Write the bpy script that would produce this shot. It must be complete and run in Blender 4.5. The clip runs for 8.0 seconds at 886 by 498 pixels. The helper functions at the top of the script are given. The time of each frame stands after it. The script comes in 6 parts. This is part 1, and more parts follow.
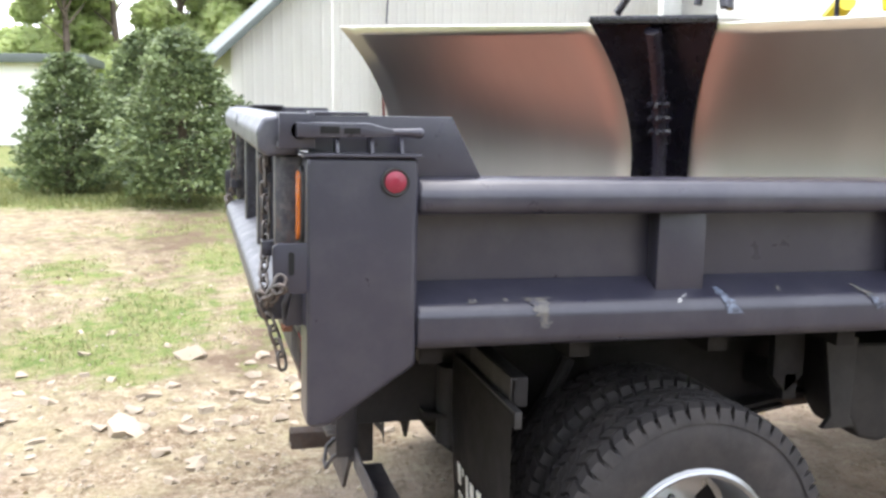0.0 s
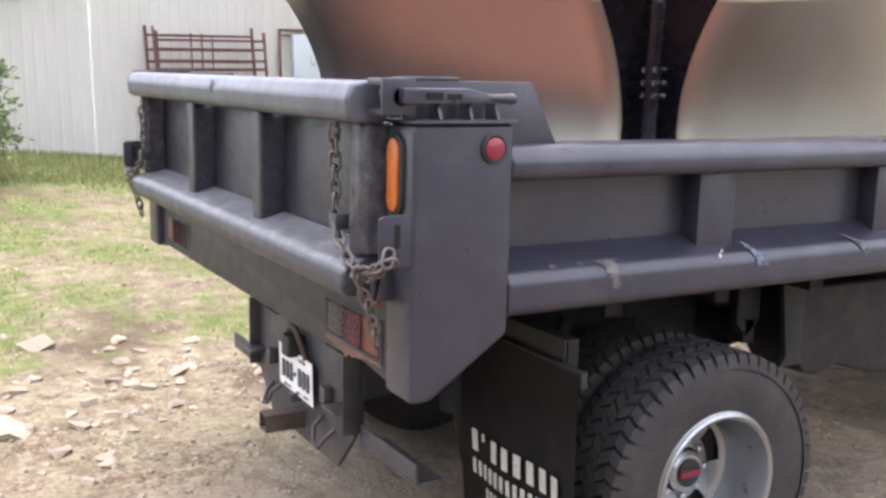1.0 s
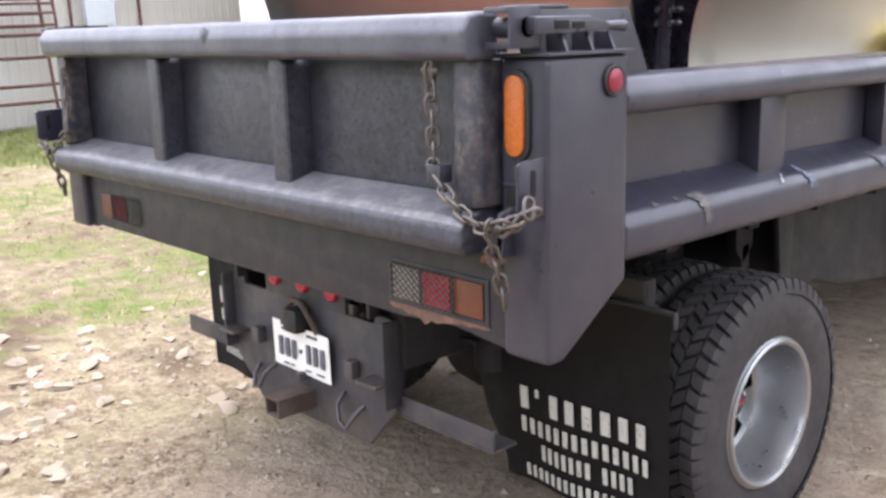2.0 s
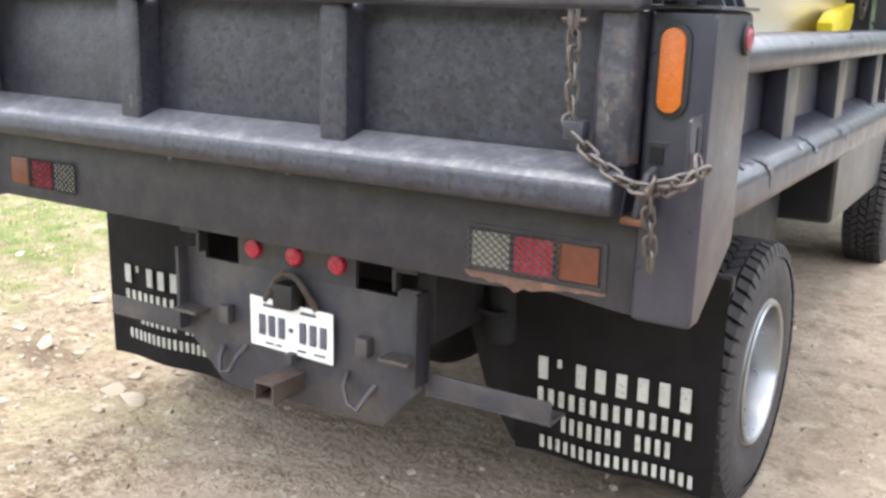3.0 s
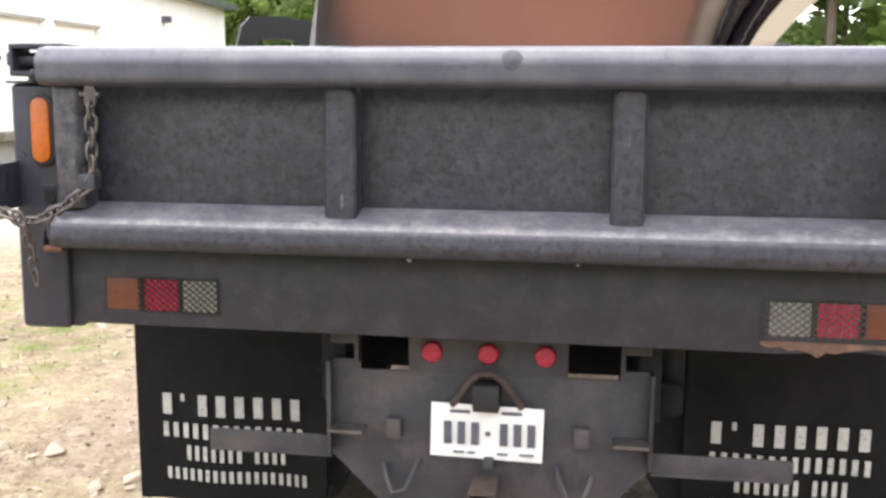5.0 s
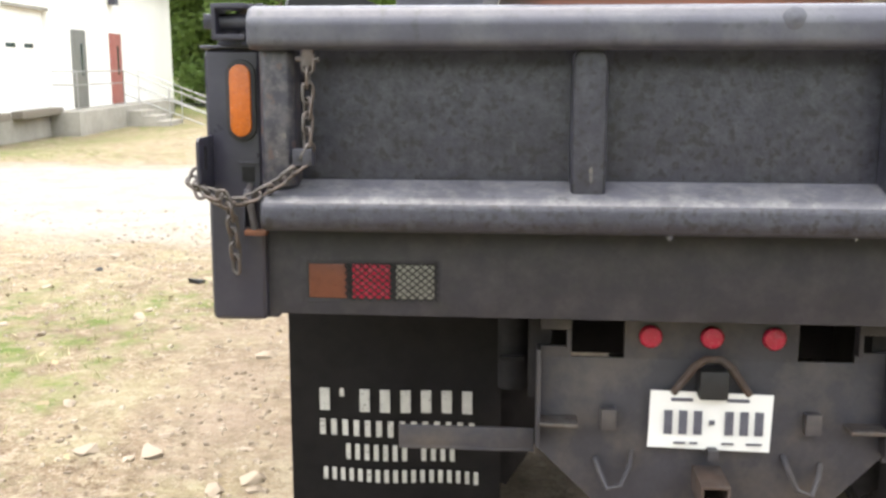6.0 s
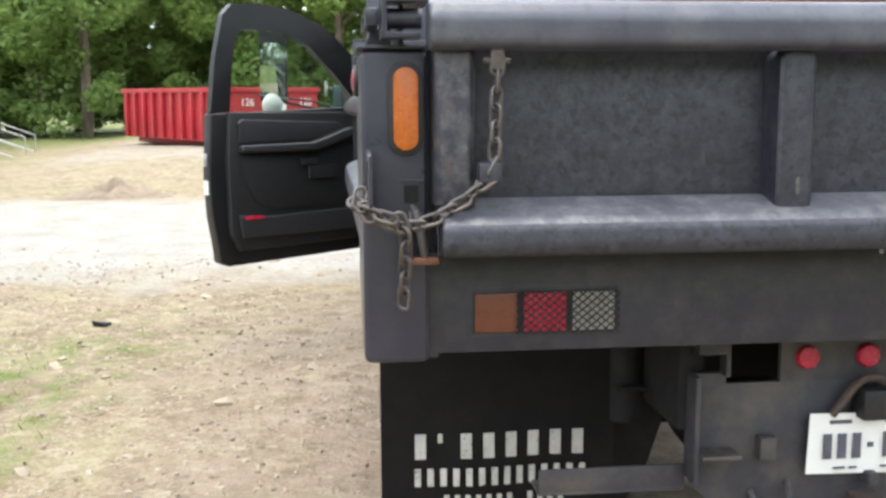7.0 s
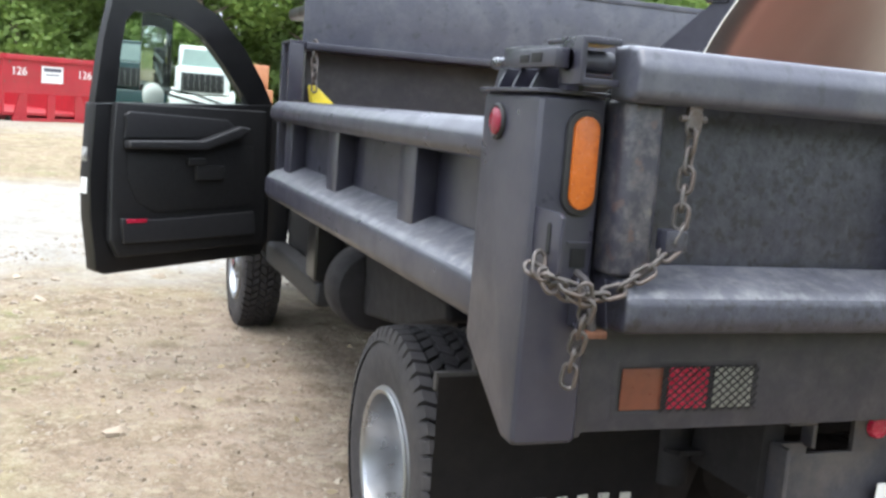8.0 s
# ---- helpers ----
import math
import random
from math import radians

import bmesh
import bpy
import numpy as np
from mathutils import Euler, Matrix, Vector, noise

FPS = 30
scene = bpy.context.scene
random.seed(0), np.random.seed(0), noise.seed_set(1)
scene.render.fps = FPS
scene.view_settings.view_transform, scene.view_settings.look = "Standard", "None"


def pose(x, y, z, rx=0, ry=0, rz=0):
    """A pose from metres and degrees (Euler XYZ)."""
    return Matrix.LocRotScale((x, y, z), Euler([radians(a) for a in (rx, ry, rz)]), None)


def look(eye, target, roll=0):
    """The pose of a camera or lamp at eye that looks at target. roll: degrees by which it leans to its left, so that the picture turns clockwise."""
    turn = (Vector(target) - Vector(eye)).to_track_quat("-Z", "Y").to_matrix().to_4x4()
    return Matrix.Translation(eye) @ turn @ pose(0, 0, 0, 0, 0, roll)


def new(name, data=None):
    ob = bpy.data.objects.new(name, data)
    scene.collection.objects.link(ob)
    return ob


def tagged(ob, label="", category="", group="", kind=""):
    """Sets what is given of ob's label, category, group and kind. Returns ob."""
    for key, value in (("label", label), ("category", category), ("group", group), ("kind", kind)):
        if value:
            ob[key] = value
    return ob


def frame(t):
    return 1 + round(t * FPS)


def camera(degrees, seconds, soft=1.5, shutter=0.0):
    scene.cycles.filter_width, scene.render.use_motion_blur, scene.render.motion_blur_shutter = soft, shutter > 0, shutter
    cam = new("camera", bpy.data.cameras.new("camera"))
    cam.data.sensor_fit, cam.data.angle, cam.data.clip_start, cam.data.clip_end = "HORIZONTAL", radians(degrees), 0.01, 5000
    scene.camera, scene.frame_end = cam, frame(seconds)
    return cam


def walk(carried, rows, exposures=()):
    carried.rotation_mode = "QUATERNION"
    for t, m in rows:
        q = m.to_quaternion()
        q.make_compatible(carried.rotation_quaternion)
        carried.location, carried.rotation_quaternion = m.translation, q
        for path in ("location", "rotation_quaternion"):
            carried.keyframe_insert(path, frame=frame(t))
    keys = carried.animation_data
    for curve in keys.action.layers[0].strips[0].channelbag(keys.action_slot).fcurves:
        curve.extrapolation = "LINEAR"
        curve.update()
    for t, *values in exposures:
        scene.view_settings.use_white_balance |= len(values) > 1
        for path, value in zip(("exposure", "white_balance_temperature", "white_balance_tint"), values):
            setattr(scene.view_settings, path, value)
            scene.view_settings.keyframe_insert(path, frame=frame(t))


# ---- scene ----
# the truck's own frame: it stands with its nose about one degree down
TRUCK = pose(0, 0.93, 0, -1.0, 0, 0) @ pose(0, -0.93, -0.16)

cam = camera(48.1, 8.0, soft=2.8, shutter=0.0)
PATH = [
    (0, (3.459, -0.427, 1.635), (1.542, 0.057, 1.336), 0.3),
    (0.2, (3.382, -0.571, 1.623), (1.499, 0.044, 1.349), 0.5),
    (0.5, (3.277, -0.792, 1.640), (1.431, -0.088, 1.328), -0.3),
    (0.8, (3.191, -1.033, 1.614), (1.417, -0.162, 1.306), 1.0),
    (0.9, (3.170, -1.119, 1.626), (1.462, -0.140, 1.272), 0.4),
    (1, (3.114, -1.189, 1.629), (1.406, -0.214, 1.266), 0.4),
    (1.2, (3.011, -1.314, 1.622), (1.360, -0.266, 1.200), 0.9),
    (1.5, (2.820, -1.431, 1.585), (1.230, -0.282, 1.196), 0.1),
    (1.7, (2.683, -1.511, 1.594), (1.153, -0.293, 1.174), -1.2),
    (2.8, (1.997, -2.006, 1.543), (0.861, -0.437, 1.045), 0.3),
    (3, (1.779, -2.078, 1.527), (0.770, -0.425, 1.026), 1.1),
    (3.2, (1.627, -2.124, 1.546), (0.655, -0.455, 1.029), -0.3),
    (3.5, (1.406, -2.264, 1.525), (0.468, -0.545, 1.119), 0.2),
    (3.7, (1.246, -2.382, 1.534), (0.436, -0.584, 1.199), -0.1),
    (4, (1.012, -2.474, 1.565), (0.335, -0.612, 1.289), -0.3),
    (4.2, (0.859, -2.486, 1.572), (0.283, -0.593, 1.279), -0.1),
    (5.3, (0.039, -2.560, 1.485), (-0.203, -0.603, 1.151), 0.6),
    (5.5, (-0.106, -2.538, 1.468), (-0.324, -0.577, 1.138), 0.9),
    (5.8, (-0.337, -2.482, 1.444), (-0.496, -0.515, 1.121), 0.6),
    (6, (-0.478, -2.437, 1.465), (-0.639, -0.477, 1.103), -0.0),
    (6.2, (-0.641, -2.418, 1.447), (-0.792, -0.449, 1.130), 0.4),
    (6.3, (-0.743, -2.412, 1.443), (-0.828, -0.435, 1.153), 1.0),
    (6.5, (-0.892, -2.367, 1.447), (-0.772, -0.391, 1.163), -0.1),
    (7, (-1.279, -2.163, 1.415), (-1.055, -0.199, 1.108), -0.2),
    (7.2, (-1.424, -2.038, 1.426), (-1.043, -0.112, 1.047), 1.0),
    (7.5, (-1.623, -1.898, 1.436), (-1.114, 0.012, 1.133), 3.8),
    (7.8, (-1.858, -1.807, 1.457), (-1.191, 0.059, 1.185), 5.4),
    (8, (-1.957, -1.740, 1.484), (-1.263, 0.111, 1.180), 4.8),
]
EXPOSURE = [(0, 2.27, 6500, 12), (0.6, 2.07, 6500, 14), (1.0, 2.08, 6500, 18), (1.7, 2.13, 6500, 19), (3.0, 2.48, 6500, 12), (3.5, 2.28, 6500, 12), (4.2, 2.3, 6550, 15), (5.5, 2.24, 6900, 16), (6.0, 2.2, 6900, 11), (7.0, 2.02, 6500, 8), (7.5, 2.0, 6300, 9), (8, 2.06, 6250, 9)]
walk(cam, [(t, look(eye, target, roll)) for t, eye, target, roll in PATH], EXPOSURE)

# ---- light ----
world = bpy.data.worlds.new("world")
scene.world = world
world.use_nodes = True
wn, wl = world.node_tree.nodes, world.node_tree.links
sky = wn.new("ShaderNodeTexSky")
sky.sky_type = "NISHITA"
sky.sun_disc = False
sky.sun_elevation, sky.sun_rotation = radians(79), radians(246)
sky.air_density, sky.dust_density, sky.ozone_density = 1.0, 4.0, 0.6
veil = wn.new("ShaderNodeHueSaturation")          # thin bright cloud: little blue is left
veil.inputs["Saturation"].default_value = 0.80
wl.new(sky.outputs[0], veil.inputs["Color"])
haze = wn.new("ShaderNodeMix")                    # a bright even cloud sheet over most of the sky
haze.data_type = "RGBA"
haze.inputs[0].default_value = 0.8
haze.inputs[7].default_value = (6.0, 6.4, 7.0, 1)
wl.new(veil.outputs[0], haze.inputs[6])
wl.new(haze.outputs[2], wn["Background"].inputs[0])
wn["Background"].inputs[1].default_value = 0.15
sun = new("sun", bpy.data.lights.new("sun", "SUN"))
sun.data.energy, sun.data.angle, sun.data.color = 1.0, radians(45), (1.0, 0.96, 0.90)
sun.matrix_world = look((-2.0, -0.9, 11.5), (0, 0, 0))


# ---- materials ----
def material(name, color, rough=0.6, metal=0.0, scale=8.0, vary=0.25, bump=0.1, bump_scale=None, dirt=None, dirt_amount=0.5,
             dirt_scale=3.0, spots=None, spot_scale=40.0, spot_size=0.62, spot_soft=0.05, spot_amount=1.0, stretch=(1, 1, 1), random_tint=0.0, coat=0.0, rough_vary=0.12):
    """A surface with grain at two scales, stains and chips, in the object's own metres."""
    mat = bpy.data.materials.new(name)
    mat.use_nodes = True
    n, l = mat.node_tree.nodes, mat.node_tree.links
    b = n["Principled BSDF"]
    co = n.new("ShaderNodeTexCoord")
    mp = n.new("ShaderNodeMapping")
    mp.inputs["Scale"].default_value = stretch
    l.new(co.outputs["Object"], mp.inputs[0])

    def noise_tex(s, detail=5.0, r=0.6):
        t = n.new("ShaderNodeTexNoise")
        t.inputs["Scale"].default_value, t.inputs["Detail"].default_value, t.inputs["Roughness"].default_value = s, detail, r
        l.new(mp.outputs[0], t.inputs["Vector"])
        return t.outputs["Fac"]

    def ramp(fac, a, c, lo=0.0, hi=1.0):
        m = n.new("ShaderNodeMapRange")
        m.inputs["From Min"].default_value, m.inputs["From Max"].default_value = a, c
        m.inputs["To Min"].default_value, m.inputs["To Max"].default_value = lo, hi
        l.new(fac, m.inputs["Value"])
        return m.outputs[0]

    def mix(fac, a, c, mode="MIX"):
        m = n.new("ShaderNodeMix")
        m.data_type, m.blend_type = "RGBA", mode
        for sock, v in ((m.inputs[0], fac), (m.inputs[6], a), (m.inputs[7], c)):
            if isinstance(v, (tuple, list)):
                sock.default_value = (*v[:3], 1)
            elif isinstance(v, float):
                sock.default_value = v
            else:
                l.new(v, sock)
        return m.outputs[2]

    big, fine = noise_tex(scale), noise_tex(scale * 9)
    lo, hi = [c * (1 - vary) for c in color], [min(1.0, c * (1 + vary)) for c in color]
    col = mix(ramp(big, 0.3, 0.7), lo, hi)
    col = mix(ramp(fine, 0.35, 0.7, 0.0, 0.5), col, [c * (1 - vary * 0.8) for c in color])
    if random_tint:
        info = n.new("ShaderNodeObjectInfo")
        col = mix(ramp(info.outputs["Random"], 0, 1, 0, random_tint), col, [c * 0.55 for c in color])
    if dirt:
        col = mix(ramp(noise_tex(dirt_scale, 8.0, 0.7), 0.45, 0.75, 0.0, dirt_amount), col, dirt)
    if spots:
        col = mix(ramp(noise_tex(spot_scale, 3.0, 0.5), spot_size, spot_size + spot_soft, 0.0, spot_amount), col, spots)
    l.new(col, b.inputs["Base Color"])
    b.inputs["Metallic"].default_value = metal
    b.inputs["Coat Weight"].default_value = coat
    b.inputs["Coat Roughness"].default_value = 0.08
    l.new(ramp(noise_tex(scale * 2.3), 0.2, 0.8, max(0.02, rough - rough_vary), min(1.0, rough + rough_vary)), b.inputs["Roughness"])
    if bump:
        bp = n.new("ShaderNodeBump")
        bp.inputs["Strength"].default_value, bp.inputs["Distance"].default_value = bump, 0.01
        l.new(noise_tex(bump_scale or scale * 6), bp.inputs["Height"])
        l.new(bp.outputs[0], b.inputs["Normal"])
    return mat


M = {}
M["grey"] = material("satin_grey_paint", (0.0212, 0.0204, 0.0325), 0.34, scale=5, vary=0.10, bump=0.05, bump_scale=60, dirt=(0.12, 0.115, 0.11), dirt_amount=0.16, dirt_scale=5)
M["grey_gate"] = material("weathered_grey_paint", (0.0228, 0.0224, 0.0335), 0.40, scale=7, vary=0.24, bump=0.16, bump_scale=90, dirt=(0.070, 0.072, 0.082), dirt_amount=0.5, dirt_scale=30, spots=(0.0105, 0.0100, 0.0115), spot_scale=58, spot_size=0.54, spot_soft=0.10, spot_amount=0.85)
# dust, plus the sky light on upward slopes painted in as paler grey
M["grey_ledge"] = material("dusty_grey_paint_with_sky_light", (0.064, 0.065, 0.080), 0.44, scale=7, vary=0.22, bump=0.12, bump_scale=80, dirt=(0.22, 0.22, 0.215), dirt_amount=0.65, dirt_scale=26, spots=(0.028, 0.028, 0.032), spot_scale=48, spot_size=0.62, spot_soft=0.10, spot_amount=0.7)
M["grey_rust"] = material("grey_paint_with_rust", (0.0122, 0.0108, 0.0165), 0.52, scale=7, vary=0.2, bump=0.14, dirt=(0.054, 0.047, 0.048), dirt_amount=0.55, dirt_scale=13, spots=(0.016, 0.016, 0.018), spot_scale=30, spot_size=0.54, spot_soft=0.14, spot_amount=0.6)
M["grey_scuffed"] = material("scuffed_grey_paint", (0.024, 0.0236, 0.034), 0.45, scale=9, vary=0.25, bump=0.15, bump_scale=70, dirt=(0.16, 0.145, 0.135), dirt_amount=0.6, dirt_scale=30, spots=(0.07, 0.045, 0.040), spot_scale=34, spot_size=0.60, spot_soft=0.05, spot_amount=0.7)
# gate grey made paler: dust, and sky sheen put into the colour
M["grey_tube"] = material("pale_grey_paint_with_sky_sheen", (0.0557, 0.0565, 0.0760), 0.36, scale=7, vary=0.14, bump=0.10, bump_scale=80, dirt=(0.135, 0.14, 0.15), dirt_amount=0.5, dirt_scale=9, spots=(0.03, 0.032, 0.038), spot_scale=30, spot_size=0.60, spot_soft=0.10, spot_amount=0.6)
M["under"] = material("black_chassis", (0.0046, 0.0035, 0.0052), 0.8, scale=9, vary=0.35, bump=0.2, dirt=(0.015, 0.012, 0.012), dirt_amount=0.2)
M["dusty_dark"] = material("dusty_dark_chassis_paint", (0.010, 0.009, 0.010), 0.7, scale=6, vary=0.3, bump=0.15, dirt=(0.05, 0.042, 0.036), dirt_amount=0.4, dirt_scale=4)
M["hitch"] = material("dusty_black_steel", (0.030, 0.0292, 0.037), 0.55, scale=8, vary=0.25, bump=0.15, dirt=(0.15, 0.12, 0.09), dirt_amount=0.45, dirt_scale=5)
M["gloss"] = material("black_cab_paint", (0.008, 0.008, 0.010), 0.34, scale=3, vary=0.2, bump=0.0, dirt=(0.06, 0.052, 0.042), dirt_amount=0.15, rough_vary=0.05)
M["door_black"] = material("satin_black_door_paint", (0.0055, 0.0055, 0.0065), 0.38, scale=3, vary=0.2, bump=0.0, dirt=(0.05, 0.045, 0.04), dirt_amount=0.12)
M["rubber"] = material("tyre_rubber", (0.0195, 0.0172, 0.0188), 0.78, scale=12, vary=0.25, bump=0.12, dirt=(0.09, 0.074, 0.060), dirt_amount=0.2, dirt_scale=6)
M["flap"] = material("black_mud_flap_rubber", (0.0040, 0.0027, 0.0043), 0.65, scale=6, vary=0.3, bump=0.1, dirt=(0.026, 0.020, 0.022), dirt_amount=0.16, dirt_scale=4)
M["white_ink"] = material("worn_white_print", (0.4185, 0.4118, 0.3798), 0.7, scale=30, vary=0.15, bump=0.0, spots=(0.05, 0.05, 0.05), spot_scale=120, spot_size=0.63)
M["rust"] = material("rusty_steel", (0.05816, 0.03611, 0.0267), 0.8, scale=18, vary=0.4, bump=0.4, dirt=(0.06, 0.055, 0.055), dirt_amount=0.9, dirt_scale=14)
M["rust_bright"] = material("bright_rust", (0.15, 0.058, 0.028), 0.85, scale=25, vary=0.4, bump=0.4, dirt=(0.08, 0.06, 0.055), dirt_amount=0.7, dirt_scale=18)
M["rust_flake"] = material("flaking_orange_rust", (0.15, 0.078, 0.05), 0.85, scale=30, vary=0.4, bump=0.5, dirt=(0.035, 0.034, 0.04), dirt_amount=0.9, dirt_scale=22, spots=(0.20, 0.12, 0.08), spot_scale=45, spot_size=0.64)
M["chain"] = material("weathered_chain_steel", (0.115, 0.105, 0.10), 0.5, metal=0.65, scale=30, vary=0.4, bump=0.3, dirt=(0.095, 0.052, 0.034), dirt_amount=0.75, dirt_scale=20)
M["rim"] = material("silver_painted_wheel", (0.315, 0.3225, 0.3375), 0.32, metal=0.85, scale=7, vary=0.08, bump=0.03, dirt=(0.22, 0.18, 0.14), dirt_amount=0.35, dirt_scale=5)
M["steel"] = material("brushed_stainless_steel", (0.6808, 0.644, 0.5704), 0.34, metal=1.0, scale=2, vary=0.04, bump=0.012, bump_scale=300, stretch=(1, 1, 0.12), rough_vary=0.05)
M["bed_rust"] = material("rust_red_bed_lining", (0.135, 0.048, 0.033), 0.8, scale=3, vary=0.25, bump=0.3, dirt=(0.075, 0.045, 0.038), dirt_amount=0.5, dirt_scale=4)
M["tarp"] = material("dull_blue_tarpaulin", (0.10, 0.145, 0.24), 0.5, scale=9, vary=0.25, bump=0.2)
M["black_powder"] = material("glossy_black_coating", (0.012, 0.011, 0.017), 0.25, scale=10, vary=0.3, bump=0.03, dirt=(0.03, 0.028, 0.027), dirt_amount=0.10)
M["yellow"] = material("yellow_plow_paint", (0.6, 0.465, 0.015), 0.4, scale=8, vary=0.1, bump=0.05, dirt=(0.3, 0.22, 0.06), dirt_amount=0.3)
M["amber"] = material("amber_lens", (0.36, 0.086, 0.0070), 0.22, scale=60, vary=0.12, bump=0.25, bump_scale=160, spots=(0.26, 0.055, 0.004), spot_scale=105, spot_size=0.54, spot_soft=0.1, spot_amount=0.7)
M["red_marker"] = material("red_marker_lens", (0.17, 0.008, 0.026), 0.2, scale=50, vary=0.15, bump=0.2, bump_scale=150)
M["amber_dull"] = material("dull_amber_lens", (0.105, 0.028, 0.013), 0.35, scale=40, vary=0.2, bump=0.1)
M["red"] = material("red_lens", (0.4074, 0.0153, 0.04725), 0.25, scale=50, vary=0.15, bump=0.2, bump_scale=150)
M["clear"] = material("clear_lens", (0.255, 0.2465, 0.2125), 0.3, scale=40, vary=0.15, bump=0.2, bump_scale=140)
M["hole"] = material("unlit_dark_recess_paint", (0.002, 0.002, 0.002), 0.95, scale=20, vary=0.2, bump=0.0)
M["black_rubber"] = material("black_grommet", (0.008, 0.008, 0.009), 0.6, scale=20, vary=0.3, bump=0.05)
M["plate"] = material("white_number_plate", (0.697, 0.697, 0.68), 0.4, scale=20, vary=0.04, bump=0.02, dirt=(0.5, 0.46, 0.4), dirt_amount=0.25, dirt_scale=10)
M["ink"] = material("dark_ink", (0.077, 0.077, 0.099), 0.6, scale=40, vary=0.2, bump=0.0)
M["trim"] = material("dark_door_trim_plastic", (0.0082, 0.0082, 0.0094), 0.6, scale=30, vary=0.2, bump=0.12, bump_scale=220)
M["trim_soft"] = material("grained_armrest_vinyl", (0.02023, 0.02023, 0.02261), 0.45, scale=30, vary=0.15, bump=0.12, bump_scale=220)
M["mirror"] = material("mirror_glass", (0.75, 0.78, 0.76), 0.03, metal=1.0, scale=2, vary=0.02, bump=0.0, rough_vary=0.01)
M["siding"] = material("cream_metal_siding", (0.8692, 0.8374, 0.7785), 0.45, scale=0.7, vary=0.05, bump=0.03, dirt=(0.62, 0.57, 0.48), dirt_amount=0.18, dirt_scale=0.6, stretch=(1, 1, 0.25))
M["white_wall"] = material("white_painted_wall", (0.8858, 0.8652, 0.824), 0.6, scale=0.8, vary=0.04, bump=0.05, dirt=(0.6, 0.55, 0.47), dirt_amount=0.25, dirt_scale=0.5, stretch=(1, 1, 0.3))
M["roof"] = material("grey_green_roof_metal", (0.104, 0.12, 0.112), 0.5, scale=1.0, vary=0.15, bump=0.05)
M["concrete"] = material("weathered_concrete", (0.32, 0.304, 0.264), 0.85, scale=2.0, vary=0.18, bump=0.3, dirt=(0.2, 0.18, 0.14), dirt_amount=0.45, dirt_scale=1.2)
M["wood"] = material("grey_weathered_timber", (0.176, 0.152, 0.12), 0.8, scale=5, vary=0.3, bump=0.3, stretch=(1, 0.1, 1))
M["grey_door"] = material("grey_steel_door_paint", (0.192, 0.192, 0.176), 0.5, scale=2, vary=0.1, bump=0.05)
M["red_door"] = material("faded_red_door_paint", (0.36, 0.135, 0.115), 0.5, scale=2, vary=0.12, bump=0.05)
M["galv"] = material("galvanised_pipe", (0.4, 0.4, 0.384), 0.45, metal=0.6, scale=6, vary=0.15, bump=0.05)
M["scaffold"] = material("rust_red_scaffold_tube", (0.0952, 0.0308, 0.0252), 0.7, scale=10, vary=0.35, bump=0.2, dirt=(0.10, 0.08, 0.07), dirt_amount=0.4)
M["dump_red"] = material("scuffed_red_container_paint", (0.345, 0.0165, 0.02625), 0.45, scale=1.5, vary=0.18, bump=0.06, dirt=(0.20, 0.05, 0.04), dirt_amount=0.5, dirt_scale=1.1, spots=(0.12, 0.06, 0.05), spot_scale=9, spot_size=0.68)
M["dump_blue"] = material("blue_plastic_bin", (0.021, 0.063, 0.231), 0.45, scale=4, vary=0.12, bump=0.05)
M["dark_green"] = material("dark_green_truck_paint", (0.018, 0.05, 0.055), 0.35, scale=3, vary=0.2, bump=0.03)
M["truck_white"] = material("white_truck_paint", (0.80, 0.82, 0.82), 0.3, scale=3, vary=0.04, bump=0.0, coat=0.3)
M["orange"] = material("orange_machine_paint", (0.42, 0.18, 0.085), 0.45, scale=3, vary=0.15, bump=0.05)
M["dark_glass"] = material("dark_window_glass", (0.06, 0.08, 0.08), 0.06, scale=2, vary=0.1, bump=0.0, rough_vary=0.02)
# glass tone made pale: the sky it would mirror is put into the colour
M["sky_glass"] = material("windscreen_glass_with_painted_sky", (0.30, 0.37, 0.35), 0.08, scale=2, vary=0.1, bump=0.0, rough_vary=0.02)
M["pale_box"] = material("pale_blue_grey_cabinet_paint", (0.442, 0.4845, 0.51), 0.4, scale=4, vary=0.06, bump=0.03)
M["stone"] = material("pale_fieldstone", (0.3461, 0.2879, 0.2218), 0.9, scale=10, vary=0.12, bump=0.3, dirt=(0.30, 0.23, 0.16), dirt_amount=0.5, dirt_scale=3, random_tint=0.6)
M["dark_soil"] = material("dark_loose_soil", (0.15, 0.112, 0.078), 0.95, scale=6, vary=0.35, bump=0.5, dirt=(0.26, 0.21, 0.15), dirt_amount=0.6, dirt_scale=9)
M["bark"] = material("grey_brown_bark", (0.13, 0.10, 0.075), 0.9, scale=6, vary=0.35, bump=0.6, stretch=(1, 1, 0.2))


def glass(name):
    mat = bpy.data.materials.new(name)
    mat.use_nodes = True
    n, l = mat.node_tree.nodes, mat.node_tree.links
    b = n["Principled BSDF"]
    b.inputs["Base Color"].default_value = (0.70, 0.78, 0.73, 1)
    b.inputs["Transmission Weight"].default_value = 1.0
    b.inputs["Roughness"].default_value = 0.0
    b.inputs["IOR"].default_value = 1.45
    return mat


M["glass"] = glass("clear_window_glass")


